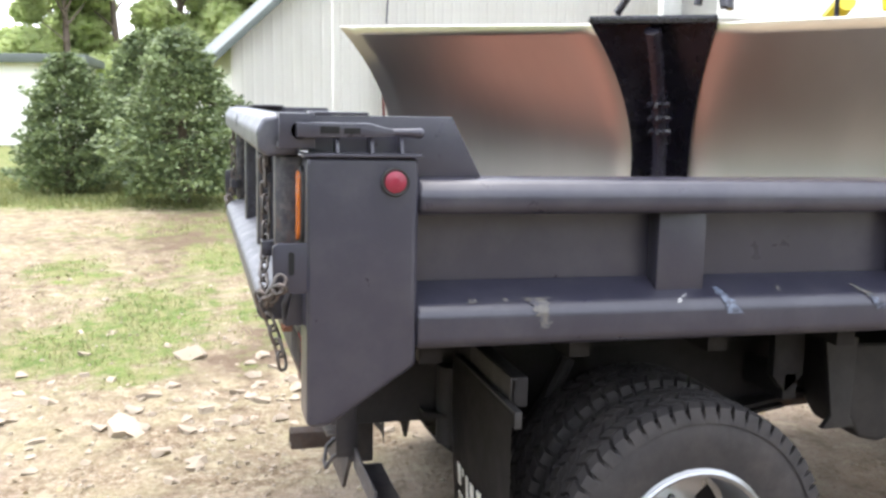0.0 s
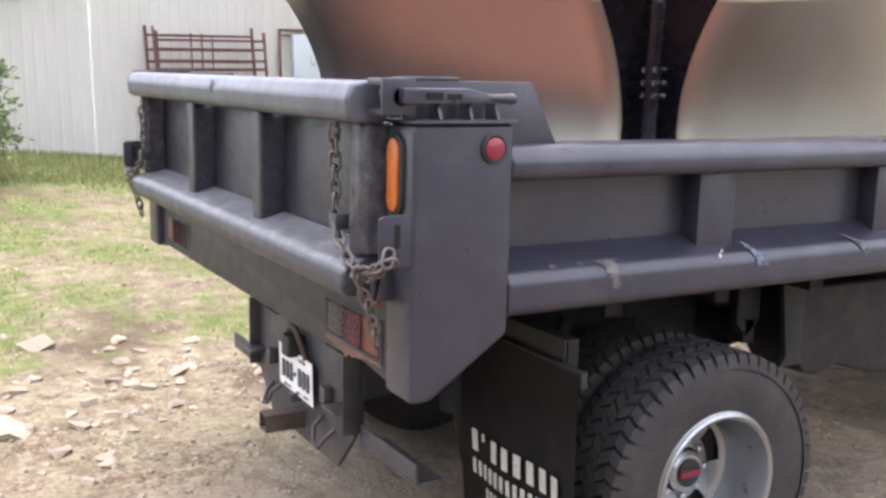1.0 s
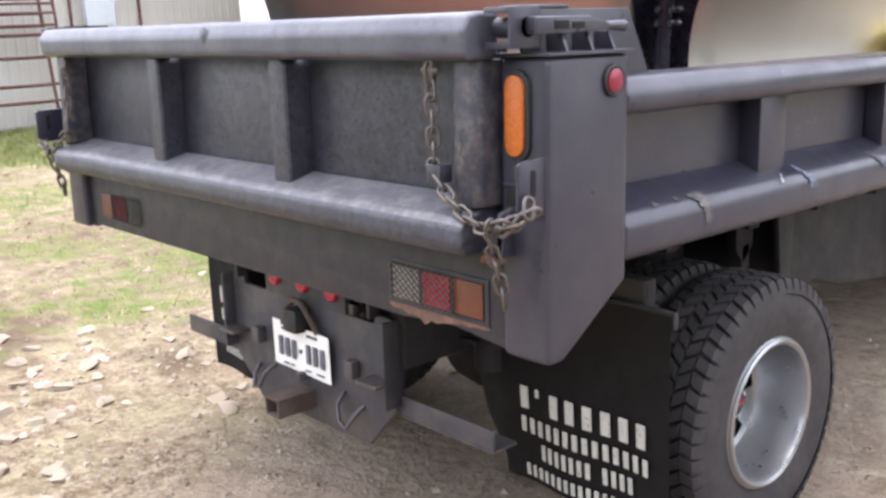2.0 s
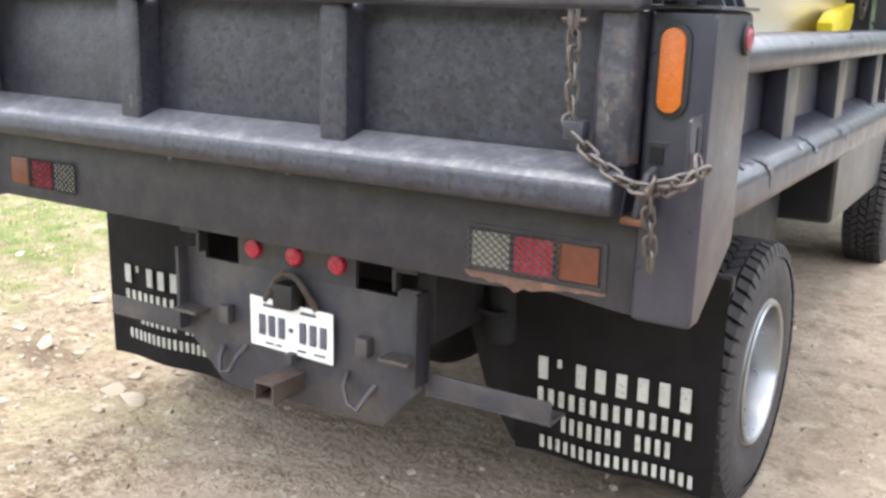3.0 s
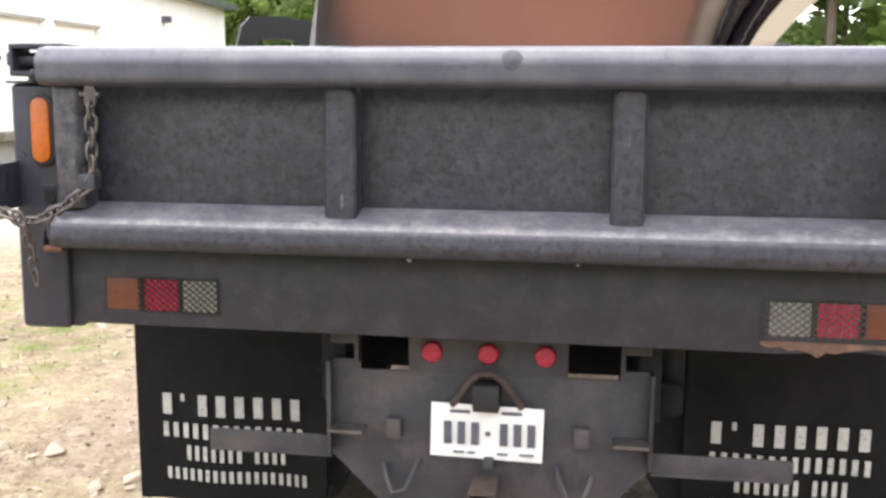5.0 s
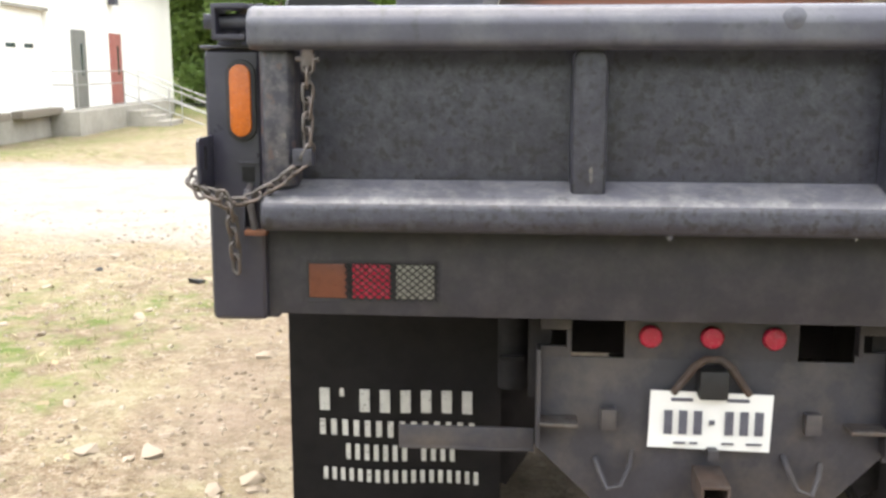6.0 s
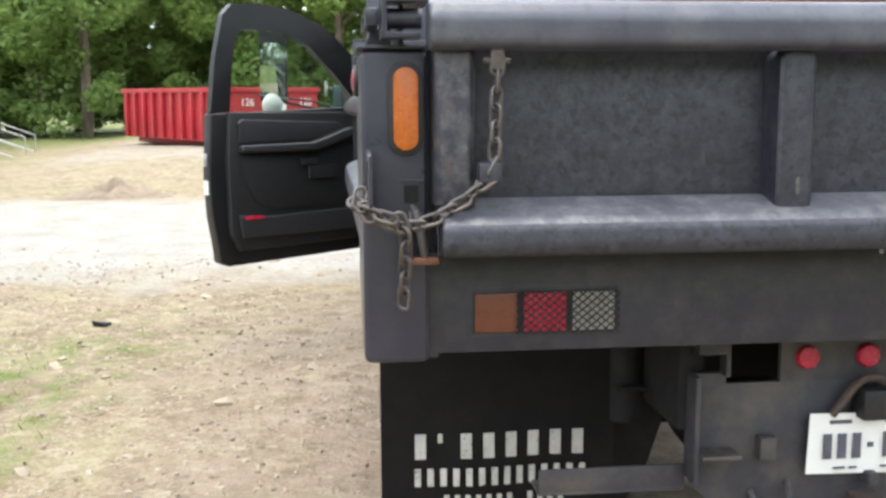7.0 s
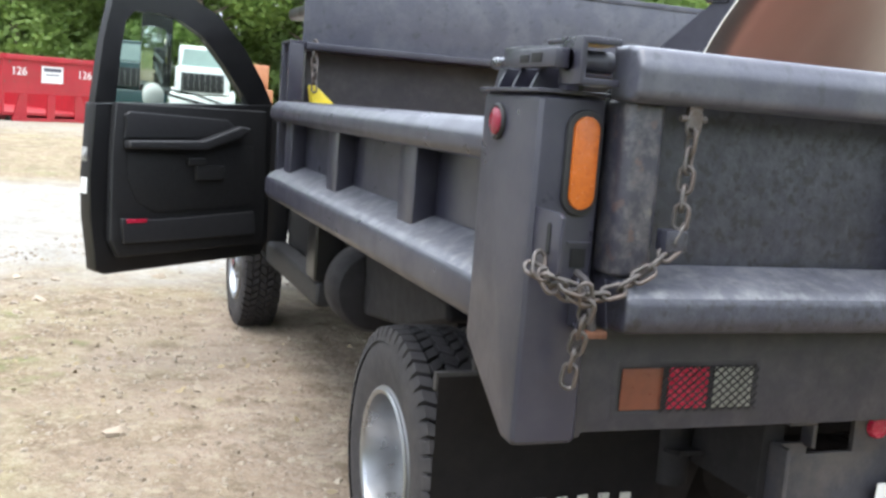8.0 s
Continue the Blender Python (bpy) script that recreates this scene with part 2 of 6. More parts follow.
def leaf(name, color, light, thin=0.35, rough=0.55, clump=0.35):
    """Foliage: each leaf of a mesh has its own tint, and lets some light through."""
    mat = bpy.data.materials.new(name)
    mat.use_nodes = True
    n, l = mat.node_tree.nodes, mat.node_tree.links
    b = n["Principled BSDF"]
    geo = n.new("ShaderNodeNewGeometry")
    co = n.new("ShaderNodeTexCoord")
    big = n.new("ShaderNodeTexNoise")
    big.inputs["Scale"].default_value = clump
    l.new(co.outputs["Object"], big.inputs["Vector"])
    add = n.new("ShaderNodeMath")
    add.operation = "MULTIPLY_ADD"
    l.new(geo.outputs["Random Per Island"], add.inputs[0])
    add.inputs[1].default_value = 0.55
    l.new(big.outputs["Fac"], add.inputs[2])
    rng = n.new("ShaderNodeMapRange")
    rng.inputs["From Min"].default_value, rng.inputs["From Max"].default_value = 0.35, 1.15
    l.new(add.outputs[0], rng.inputs["Value"])
    m = n.new("ShaderNodeMix")
    m.data_type = "RGBA"
    m.inputs[6].default_value, m.inputs[7].default_value = (*color, 1), (*light, 1)
    l.new(rng.outputs[0], m.inputs[0])
    l.new(m.outputs[2], b.inputs["Base Color"])
    b.inputs["Roughness"].default_value = rough
    tr = n.new("ShaderNodeBsdfTranslucent")
    l.new(m.outputs[2], tr.inputs["Color"])
    ms = n.new("ShaderNodeMixShader")
    ms.inputs[0].default_value = thin
    l.new(b.outputs[0], ms.inputs[1])
    l.new(tr.outputs[0], ms.inputs[2])
    l.new(ms.outputs[0], n["Material Output"].inputs[0])
    return mat


M["leaf"] = leaf("spring_leaves", (0.18, 0.27, 0.07), (0.31, 0.42, 0.12), thin=0.6)
M["leaf_dark"] = leaf("shaded_leaves", (0.18, 0.265, 0.08), (0.25, 0.35, 0.105), thin=0.6)
M["needle"] = leaf("spruce_needles", (0.042, 0.066, 0.032), (0.24, 0.30, 0.13), thin=0.2, clump=3.5)
M["leaf_pale"] = leaf("pale_spring_leaves", (0.34, 0.42, 0.16), (0.58, 0.64, 0.32), thin=0.6)
M["gravel"] = leaf("tan_gravel", (0.14, 0.105, 0.073), (0.37, 0.32, 0.25), thin=0.0, rough=0.9, clump=2.0)
M["litter"] = leaf("dry_leaf_litter", (0.070, 0.046, 0.028), (0.36, 0.29, 0.17), thin=0.1, rough=0.8, clump=1.5)
M["straw"] = leaf("straw_blades", (0.13, 0.125, 0.050), (0.44, 0.40, 0.23), thin=0.3)
M["grass"] = leaf("grass_blades", (0.066, 0.100, 0.025), (0.25, 0.25, 0.10), thin=0.3)


def ground_material():
    mat = bpy.data.materials.new("dirt_and_grass")
    mat.use_nodes = True
    n, l = mat.node_tree.nodes, mat.node_tree.links
    b = n["Principled BSDF"]
    co = n.new("ShaderNodeTexCoord")
    at = n.new("ShaderNodeAttribute")
    at.attribute_name = "cover"
    sep = n.new("ShaderNodeSeparateColor")
    l.new(at.outputs["Color"], sep.inputs[0])

    def tex(s, detail=8.0, r=0.62):
        t = n.new("ShaderNodeTexNoise")
        t.inputs["Scale"].default_value, t.inputs["Detail"].default_value, t.inputs["Roughness"].default_value = s, detail, r
        l.new(co.outputs["Object"], t.inputs["Vector"])
        return t.outputs["Fac"]

    def rng(f, a, c, lo=0.0, hi=1.0):
        m = n.new("ShaderNodeMapRange")
        for k, v in (("From Min", a), ("From Max", c), ("To Min", lo), ("To Max", hi)):
            m.inputs[k].default_value = v
        l.new(f, m.inputs["Value"])
        return m.outputs[0]

    def mix(f, a, c):
        m = n.new("ShaderNodeMix")
        m.data_type = "RGBA"
        l.new(f, m.inputs[0])
        for s, v in ((m.inputs[6], a), (m.inputs[7], c)):
            if isinstance(v, tuple):
                s.default_value = (*v, 1)
            else:
                l.new(v, s)
        return m.outputs[2]

    def math(op, a, c):
        m = n.new("ShaderNodeMath")
        m.operation = op
        for s, v in ((m.inputs[0], a), (m.inputs[1], c)):
            if isinstance(v, float):
                s.default_value = v
            else:
                l.new(v, s)
        return m.outputs[0]

    soil = mix(rng(tex(1.1), 0.36, 0.66), (0.1310, 0.0913, 0.0556), (0.2486, 0.1876, 0.1241))
    soil = mix(rng(tex(3.7), 0.45, 0.66, 0.0, 0.75), soil, (0.2755, 0.2180, 0.1514))
    soil = mix(rng(tex(5.0), 0.52, 0.66, 0.0, 0.75), soil, (0.1008, 0.0676, 0.0409))
    soil = mix(rng(tex(15.0, 5.0), 0.50, 0.62, 0.0, 0.75), soil, (0.3234, 0.2620, 0.1883))
    soil = mix(rng(tex(26.0, 4.0), 0.56, 0.63, 0.0, 0.65), soil, (0.0699, 0.0465, 0.0295))
    soil = mix(rng(tex(60.0, 3.0), 0.57, 0.64, 0.0, 0.75), soil, (0.3494, 0.2957, 0.2288))
    soil = mix(rng(tex(40.0, 4.0), 0.54, 0.62, 0.0, 0.6), soil, (0.3671, 0.3084, 0.2332))
    soil = mix(rng(tex(52.0, 4.0), 0.57, 0.64, 0.0, 0.6), soil, (0.0743, 0.0490, 0.0311))
    road = mix(rng(tex(2.2), 0.35, 0.7), (0.271, 0.257, 0.23), (0.361, 0.348, 0.32))
    road = mix(rng(tex(14.0, 5.0), 0.48, 0.66, 0.0, 0.6), road, (0.217, 0.194, 0.163))
    road = mix(rng(tex(50.0, 4.0), 0.5, 0.68, 0.0, 0.6), road, (0.18, 0.163, 0.135))
    turf = mix(rng(tex(1.7), 0.35, 0.7), (0.072, 0.108, 0.028), (0.148, 0.188, 0.056))
    turf = mix(rng(tex(6.0), 0.42, 0.60, 0.0, 0.85), turf, (0.235, 0.205, 0.11))
    turf = mix(rng(tex(28.0), 0.47, 0.68, 0.0, 0.7), turf, (0.165, 0.205, 0.055))
    turf = mix(rng(tex(60.0, 3.0), 0.52, 0.66, 0.0, 0.6), turf, (0.035, 0.055, 0.015))
    packed = mix(rng(tex(0.9), 0.35, 0.68), (0.2604, 0.2011, 0.1496), (0.3360, 0.2721, 0.2130))
    packed = mix(rng(tex(2.7, 6.0, 0.7), 0.48, 0.64, 0.0, 0.5), packed, (0.175, 0.133, 0.094))
    packed = mix(rng(tex(7.5, 6.0, 0.7), 0.54, 0.66, 0.0, 0.6), packed, (0.37, 0.315, 0.245))
    packed = mix(rng(tex(6.0), 0.48, 0.70, 0.0, 0.6), packed, (0.1974, 0.1521, 0.1100))
    packed = mix(rng(tex(33.0, 4.0), 0.52, 0.68, 0.0, 0.5), packed, (0.3024, 0.2746, 0.2376))
    packed = mix(rng(tex(48.0, 4.0), 0.58, 0.68, 0.0, 0.6), packed, (0.1008, 0.0760, 0.0572))
    soil = mix(rng(tex(2.3, 4.0), 0.50, 0.66, 0.0, 0.55), soil, (0.3024, 0.2408, 0.1716))
    soil = mix(rng(tex(4.1, 6.0, 0.7), 0.52, 0.66, 0.0, 0.6), soil, (0.0966, 0.0659, 0.0422))
    soil = mix(rng(tex(9.0, 6.0, 0.7), 0.56, 0.68, 0.0, 0.6), soil, (0.3360, 0.2831, 0.2156))
    soil = mix(rng(tex(1.9, 6.0, 0.7), 0.46, 0.62, 0.0, 0.6), soil, (0.275, 0.250, 0.148))
    soil = mix(rng(tex(12.0, 6.0, 0.7), 0.52, 0.64, 0.0, 0.5), soil, (0.36, 0.33, 0.225))
    edge4 = math("ADD", at.outputs["Alpha"], math("MULTIPLY", math("SUBTRACT", tex(2.4), 0.5), 1.2))
    soil = mix(rng(edge4, 0.3, 0.8), soil, packed)
    soil = mix(rng(tex(4.6, 9.0, 0.78), 0.52, 0.62, 0.0, 0.62), soil, (0.120, 0.088, 0.056))
    soil = mix(rng(tex(6.3, 9.0, 0.78), 0.53, 0.62, 0.0, 0.62), soil, (0.385, 0.335, 0.245))
    edge = math("ADD", sep.outputs[0], math("MULTIPLY", math("SUBTRACT", tex(4.5), 0.5), 1.9))
    edge2 = math("ADD", sep.outputs[1], math("MULTIPLY", math("SUBTRACT", tex(1.6), 0.5), 1.3))
    edge3 = math("ADD", sep.outputs[2], math("MULTIPLY", math("SUBTRACT", tex(5.0), 0.5), 1.6))
    col = mix(rng(edge2, 0.25, 0.85), soil, road)
    col = mix(rng(edge3, 0.3, 0.9, 0.0, 0.85), col, (0.105, 0.072, 0.050))
    col = mix(rng(edge, 0.36, 0.74), col, turf)
    l.new(col, b.inputs["Base Color"])
    b.inputs["Roughness"].default_value = 0.95
    b.inputs["Specular IOR Level"].default_value = 0.15
    bp = n.new("ShaderNodeBump")
    bp.inputs["Strength"].default_value, bp.inputs["Distance"].default_value = 1.0, 0.03
    l.new(math("ADD", math("ADD", tex(22.0), math("MULTIPLY", tex(80.0, 3.0), 0.5)), math("MULTIPLY", tex(7.0), 1.6)), bp.inputs["Height"])
    l.new(bp.outputs[0], b.inputs["Normal"])
    return mat


M["ground"] = ground_material()


# ---- mesh helpers ----
def part(name, bm, mat, parent=None, label="", smooth=True, angle=35):
    """One bmesh as ONE mesh object, under a thing or a part."""
    bmesh.ops.recalc_face_normals(bm, faces=bm.faces)
    me = bpy.data.meshes.new(name)
    bm.to_mesh(me)
    bm.free()
    for mt in (mat if isinstance(mat, (list, tuple)) else [mat]):
        me.materials.append(mt)
    if smooth:
        me.shade_smooth()
        me.set_sharp_from_angle(angle=radians(angle))
    ob = new(name, me)
    if parent:
        ob.parent = parent
    if label:
        tagged(ob, label)
    return ob


def thing(name, m, label, category, group="", kind=""):
    ob = new(name)
    ob.empty_display_size = 0.1
    ob.matrix_basis = m
    return tagged(ob, label, category, group, kind)


def bevel(bm, edges, r, seg=2):
    if r > 0 and edges:
        bmesh.ops.bevel(bm, geom=edges, offset=r, segments=seg, profile=0.6, affect="EDGES", clamp_overlap=True)


def sharp_edges(faces, limit=25):
    out = set()
    for f in faces:
        for e in f.edges:
            if len(e.link_faces) == 2 and e.calc_face_angle(0) > radians(limit):
                out.add(e)
    return list(out)


def box(bm, x0, x1, y0, y1, z0, z1, r=0.0, seg=2):
    vs = [bm.verts.new((x, y, z)) for x in (x0, x1) for y in (y0, y1) for z in (z0, z1)]
    fs = [bm.faces.new([vs[i] for i in q]) for q in ((0, 1, 3, 2), (4, 6, 7, 5), (0, 4, 5, 1), (2, 3, 7, 6), (0, 2, 6, 4), (1, 5, 7, 3))]
    bmesh.ops.recalc_face_normals(bm, faces=fs)
    if r:
        bevel(bm, list({e for f in fs for e in f.edges}), r, seg)
    return bm


def prism(bm, pts, axis, a, b, r=0.0, seg=2, limit=25):
    """A polygon of (u, v) extruded along an axis from a to b. u, v: the other two axes in the order x, y, z."""
    def at(u, v, w):
        return {"x": (w, u, v), "y": (u, w, v), "z": (u, v, w)}[axis]
    lo, hi = [bm.verts.new(at(u, v, a)) for u, v in pts], [bm.verts.new(at(u, v, b)) for u, v in pts]
    k = len(pts)
    fs = [bm.faces.new(lo[::-1]), bm.faces.new(hi)] + [bm.faces.new((lo[i], lo[(i + 1) % k], hi[(i + 1) % k], hi[i])) for i in range(k)]
    bmesh.ops.recalc_face_normals(bm, faces=fs)
    if r:
        bevel(bm, sharp_edges(fs, limit), r, seg)
    return bm


def tube(bm, pts, r, seg=8, closed=False, caps=True):
    """A round bar along a line of points."""
    pts = [Vector(p) for p in pts]
    k, rings, up = len(pts), [], None
    for i, p in enumerate(pts):
        a, b = (pts[(i - 1) % k], pts[(i + 1) % k]) if closed else (pts[max(i - 1, 0)], pts[min(i + 1, k - 1)])
        d = (b - a).normalized()
        if up is None:
            up = d.orthogonal().normalized()
        up = (up - d * up.dot(d)).normalized()
        side = d.cross(up)
        rr = r[i] if isinstance(r, (list, tuple)) else r
        rings.append([bm.verts.new(p + (up * math.cos(2 * math.pi * s / seg) + side * math.sin(2 * math.pi * s / seg)) * rr) for s in range(seg)])
    for i in range(k if closed else k - 1):
        a, b = rings[i], rings[(i + 1) % k]
        for s in range(seg):
            bm.faces.new((a[s], a[(s + 1) % seg], b[(s + 1) % seg], b[s]))
    if caps and not closed:
        bm.faces.new(rings[0][::-1]), bm.faces.new(rings[-1])
    return bm


def lathe(bm, prof, axis="x", seg=40, center=(0, 0, 0), close=False, spin=0.0):
    """A profile of (radius, height) turned about an axis."""
    rings = []
    for r, h in prof:
        ring = []
        for s in range(seg):
            a = 2 * math.pi * s / seg + spin
            c, q = r * math.cos(a), r * math.sin(a)
            v = {"x": (h, c, q), "y": (c, h, q), "z": (c, q, h)}[axis]
            ring.append(bm.verts.new(Vector(center) + Vector(v)))
        rings.append(ring)
    for i in range(len(rings) - (0 if close else 1)):
        a, b = rings[i], rings[(i + 1) % len(rings)]
        for s in range(seg):
            bm.faces.new((a[s], a[(s + 1) % seg], b[(s + 1) % seg], b[s]))
    if not close:
        for ring in (rings[0], rings[-1]):
            bm.faces.new(ring)
    return bm


def oval(w, h, n=24):
    """A stadium outline of width w and height h."""
    r, out = w / 2, []
    for i in range(n):
        a = 2 * math.pi * (i + 0.5) / n
        out.append((r * math.cos(a), r * math.sin(a) + (h / 2 - r) * (1 if math.sin(a) > 0 else -1)))
    return out


def B():
    return bmesh.new()


# ---- the dump truck, in its own frame ----
truck = thing("dump_truck", TRUCK, "dark grey dump truck with dual rear wheels standing on bare dirt", "truck")

# bed
bm = B()
box(bm, -1.09, 1.09, -0.16, 2.42, 1.195, 1.24, 0.006)
floor_part = part("bed_floor", bm, M["under"], truck, "black steel bed floor on cross sills")
bm = B()
random.seed(5)
edge = [(-0.84 + random.uniform(-0.06, 0.06) + 0.05 * math.sin(i * 1.3), 2.38 - 2.48 * i / 14) for i in range(15)]
prism(bm, [(1.06, -0.10), (1.06, 2.38)] + edge, "z", 1.2405, 1.2445)
part("rust_layer", bm, M["bed_rust"], floor_part, "rust-red scale on the bed floor")
for y in [0.15 + 0.42 * i for i in range(6)]:
    bm = B()
    box(bm, -0.98, 0.98, y - 0.03, y + 0.03, 1.09, 1.194)
    part("cross_sill", bm, M["under"], floor_part)
for s in (-1, 1):
    bm = B()
    box(bm, s * 0.36, s * 0.48, 0.03, 2.41, 0.985, 1.068)
    part("long_sill", bm, M["under"], floor_part)


def bed_side(s):
    bm = B()
    box(bm, s * 1.072, s * 1.088, 0.03, 2.42, 1.24, 1.56)
    wall = part("bed_side", bm, [M["grey"], M["bed_rust"]], truck)
    for face in wall.data.polygons:
        if s > 0 and face.normal.x < -0.9:
            face.material_index = 1
    bm = B()
    prism(bm, [(s * 1.072, 1.512), (s * 1.185, 1.507), (s * 1.205, 1.525), (s * 1.205, 1.56), (s * 1.175, 1.592), (s * 1.105, 1.597), (s * 1.072, 1.575)],
          "y", 0.059, 2.45, 0.014, 3, 10)
    part("top_rail", bm, M["grey"], wall)
    bm = B()
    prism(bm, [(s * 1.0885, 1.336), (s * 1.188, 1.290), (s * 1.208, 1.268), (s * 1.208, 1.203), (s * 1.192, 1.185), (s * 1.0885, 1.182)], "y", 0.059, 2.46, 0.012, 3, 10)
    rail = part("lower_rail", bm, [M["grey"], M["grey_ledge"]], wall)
    # left rail's upward faces only: the brighter left light is in the colour
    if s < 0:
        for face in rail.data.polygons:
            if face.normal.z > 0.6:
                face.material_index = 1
    for y in ((0.77, 1.50, 2.26) if s > 0 else (0.70, 1.52, 2.29)):
        bm = B()
        prism(bm, [(s * 1.0885, 1.333), (s * 1.152, 1.298), (s * 1.152, 1.511), (s * 1.0885, 1.511)], "y", y - 0.068, y + 0.068, 0.008)
        part("stake_pocket", bm, M["grey"], wall)
    return wall


walls = {s: bed_side(s) for s in (-1, 1)}
# scraped pale paint marks on the right lower rail: thin smears that run over its edge
RAIL = [(1.128, 1.3195), (1.150, 1.3093), (1.172, 1.2990), (1.188, 1.2916), (1.200, 1.2805), (1.2086, 1.268), (1.2092, 1.250), (1.2092, 1.228)]
SMEAR = {"dust": material("pale_smear", (0.105, 0.097, 0.086), 0.6, scale=30, vary=0.3, spots=(0.028, 0.028, 0.041), spot_scale=60, spot_size=0.38, spot_soft=0.3),
         "blue": material("bluish_scrape", (0.10, 0.12, 0.17), 0.6, scale=30, vary=0.2, spots=(0.028, 0.030, 0.043), spot_scale=60, spot_size=0.42, spot_soft=0.22),
         "white": material("white_scratch", (0.33, 0.33, 0.33), 0.6, scale=40, vary=0.2, spots=(0.028, 0.030, 0.043), spot_scale=90, spot_size=0.55, spot_soft=0.05)}
for y, lean, w0, w1, i0, i1, key in ((0.365, 0.02, 0.034, 0.012, 2, 7, "dust"), (0.20, 0.0, 0.012, 0.010, 2, 3, "dust"), (0.29, 0.0, 0.012, 0.010, 2, 3, "dust"), (0.775, -0.03, 0.004, 0.008, 2, 4, "white"),
                                     (0.87, 0.03, 0.016, 0.02, 1, 6, "blue"), (1.28, 0.04, 0.008, 0.016, 1, 4, "dust"), (1.31, 0.03, 0.010, 0.02, 3, 6, "blue"), (1.05, 0.0, 0.008, 0.006, 1, 2, "dust")):
    bm = B()
    random.seed(int(y * 100))
    prev, n = None, 3 * (i1 - i0)
    for k in range(n + 1):
        f = k / n
        g = i0 + (i1 - i0) * f
        a, b = RAIL[int(g)], RAIL[min(int(g) + 1, 7)]
        x, z = a[0] + (b[0] - a[0]) * (g % 1) + 0.0012, a[1] + (b[1] - a[1]) * (g % 1) + 0.0012
        yc, w = y + lean * f + random.uniform(-0.004, 0.004), (w0 + (w1 - w0) * f) * random.uniform(0.55, 1.1)
        cur = (bm.verts.new((x, yc - w, z)), bm.verts.new((x, yc + w * random.uniform(0.6, 1.2), z)))
        if prev:
            bm.faces.new((prev[0], prev[1], cur[1], cur[0]))
        prev = cur
    part("paint_scrape", bm, SMEAR[key], walls[1], "pale scraped paint mark")


def chain_links(name, pts, parent, label=""):
    """A hanging chain of separate oval links along a line."""
    pts = [Vector(p) for p in pts]
    lens = [0.0]
    for a, b in zip(pts, pts[1:]):
        lens.append(lens[-1] + (b - a).length)
    pitch, out = 0.033, None

    def along(d):
        for i in range(len(pts) - 1):
            if d <= lens[i + 1]:
                return pts[i].lerp(pts[i + 1], (d - lens[i]) / max(1e-6, lens[i + 1] - lens[i]))
        return pts[-1]

    for i in range(int(lens[-1] / pitch)):
        d = i * pitch
        p, q = along(d), along(d + 0.03)
        way = (q - p).normalized() if (q - p).length > 1e-5 else Vector((0, 0, -1))
        turn = way.to_track_quat("X", "Z").to_matrix().to_4x4() @ Matrix.Rotation(radians(45 + 90 * (i % 2)), 4, "X")
        m = Matrix.Translation(p) @ turn
        if out is None:
            out = new(name, LINK)
            out.parent = parent
            out.matrix_basis = m
            first = m.inverted()
            if label:
                tagged(out, label)
        else:
            ob = new("link", LINK)
            ob.parent = out
            ob.matrix_basis = first @ m
    return out


bm = B()
ring = [(0.0125 * math.cos(a) + 0.0105 * (1 if math.cos(a) > 0 else -1), 0.0125 * math.sin(a), 0) for a in [2 * math.pi * (i + 0.5) / 14 for i in range(14)]]
tube(bm, ring, 0.0043, 6, closed=True)
LINK = bpy.data.meshes.new("link")
bm.to_mesh(LINK)
bm.free()
LINK.materials.append(M["chain"])
LINK.shade_smooth()


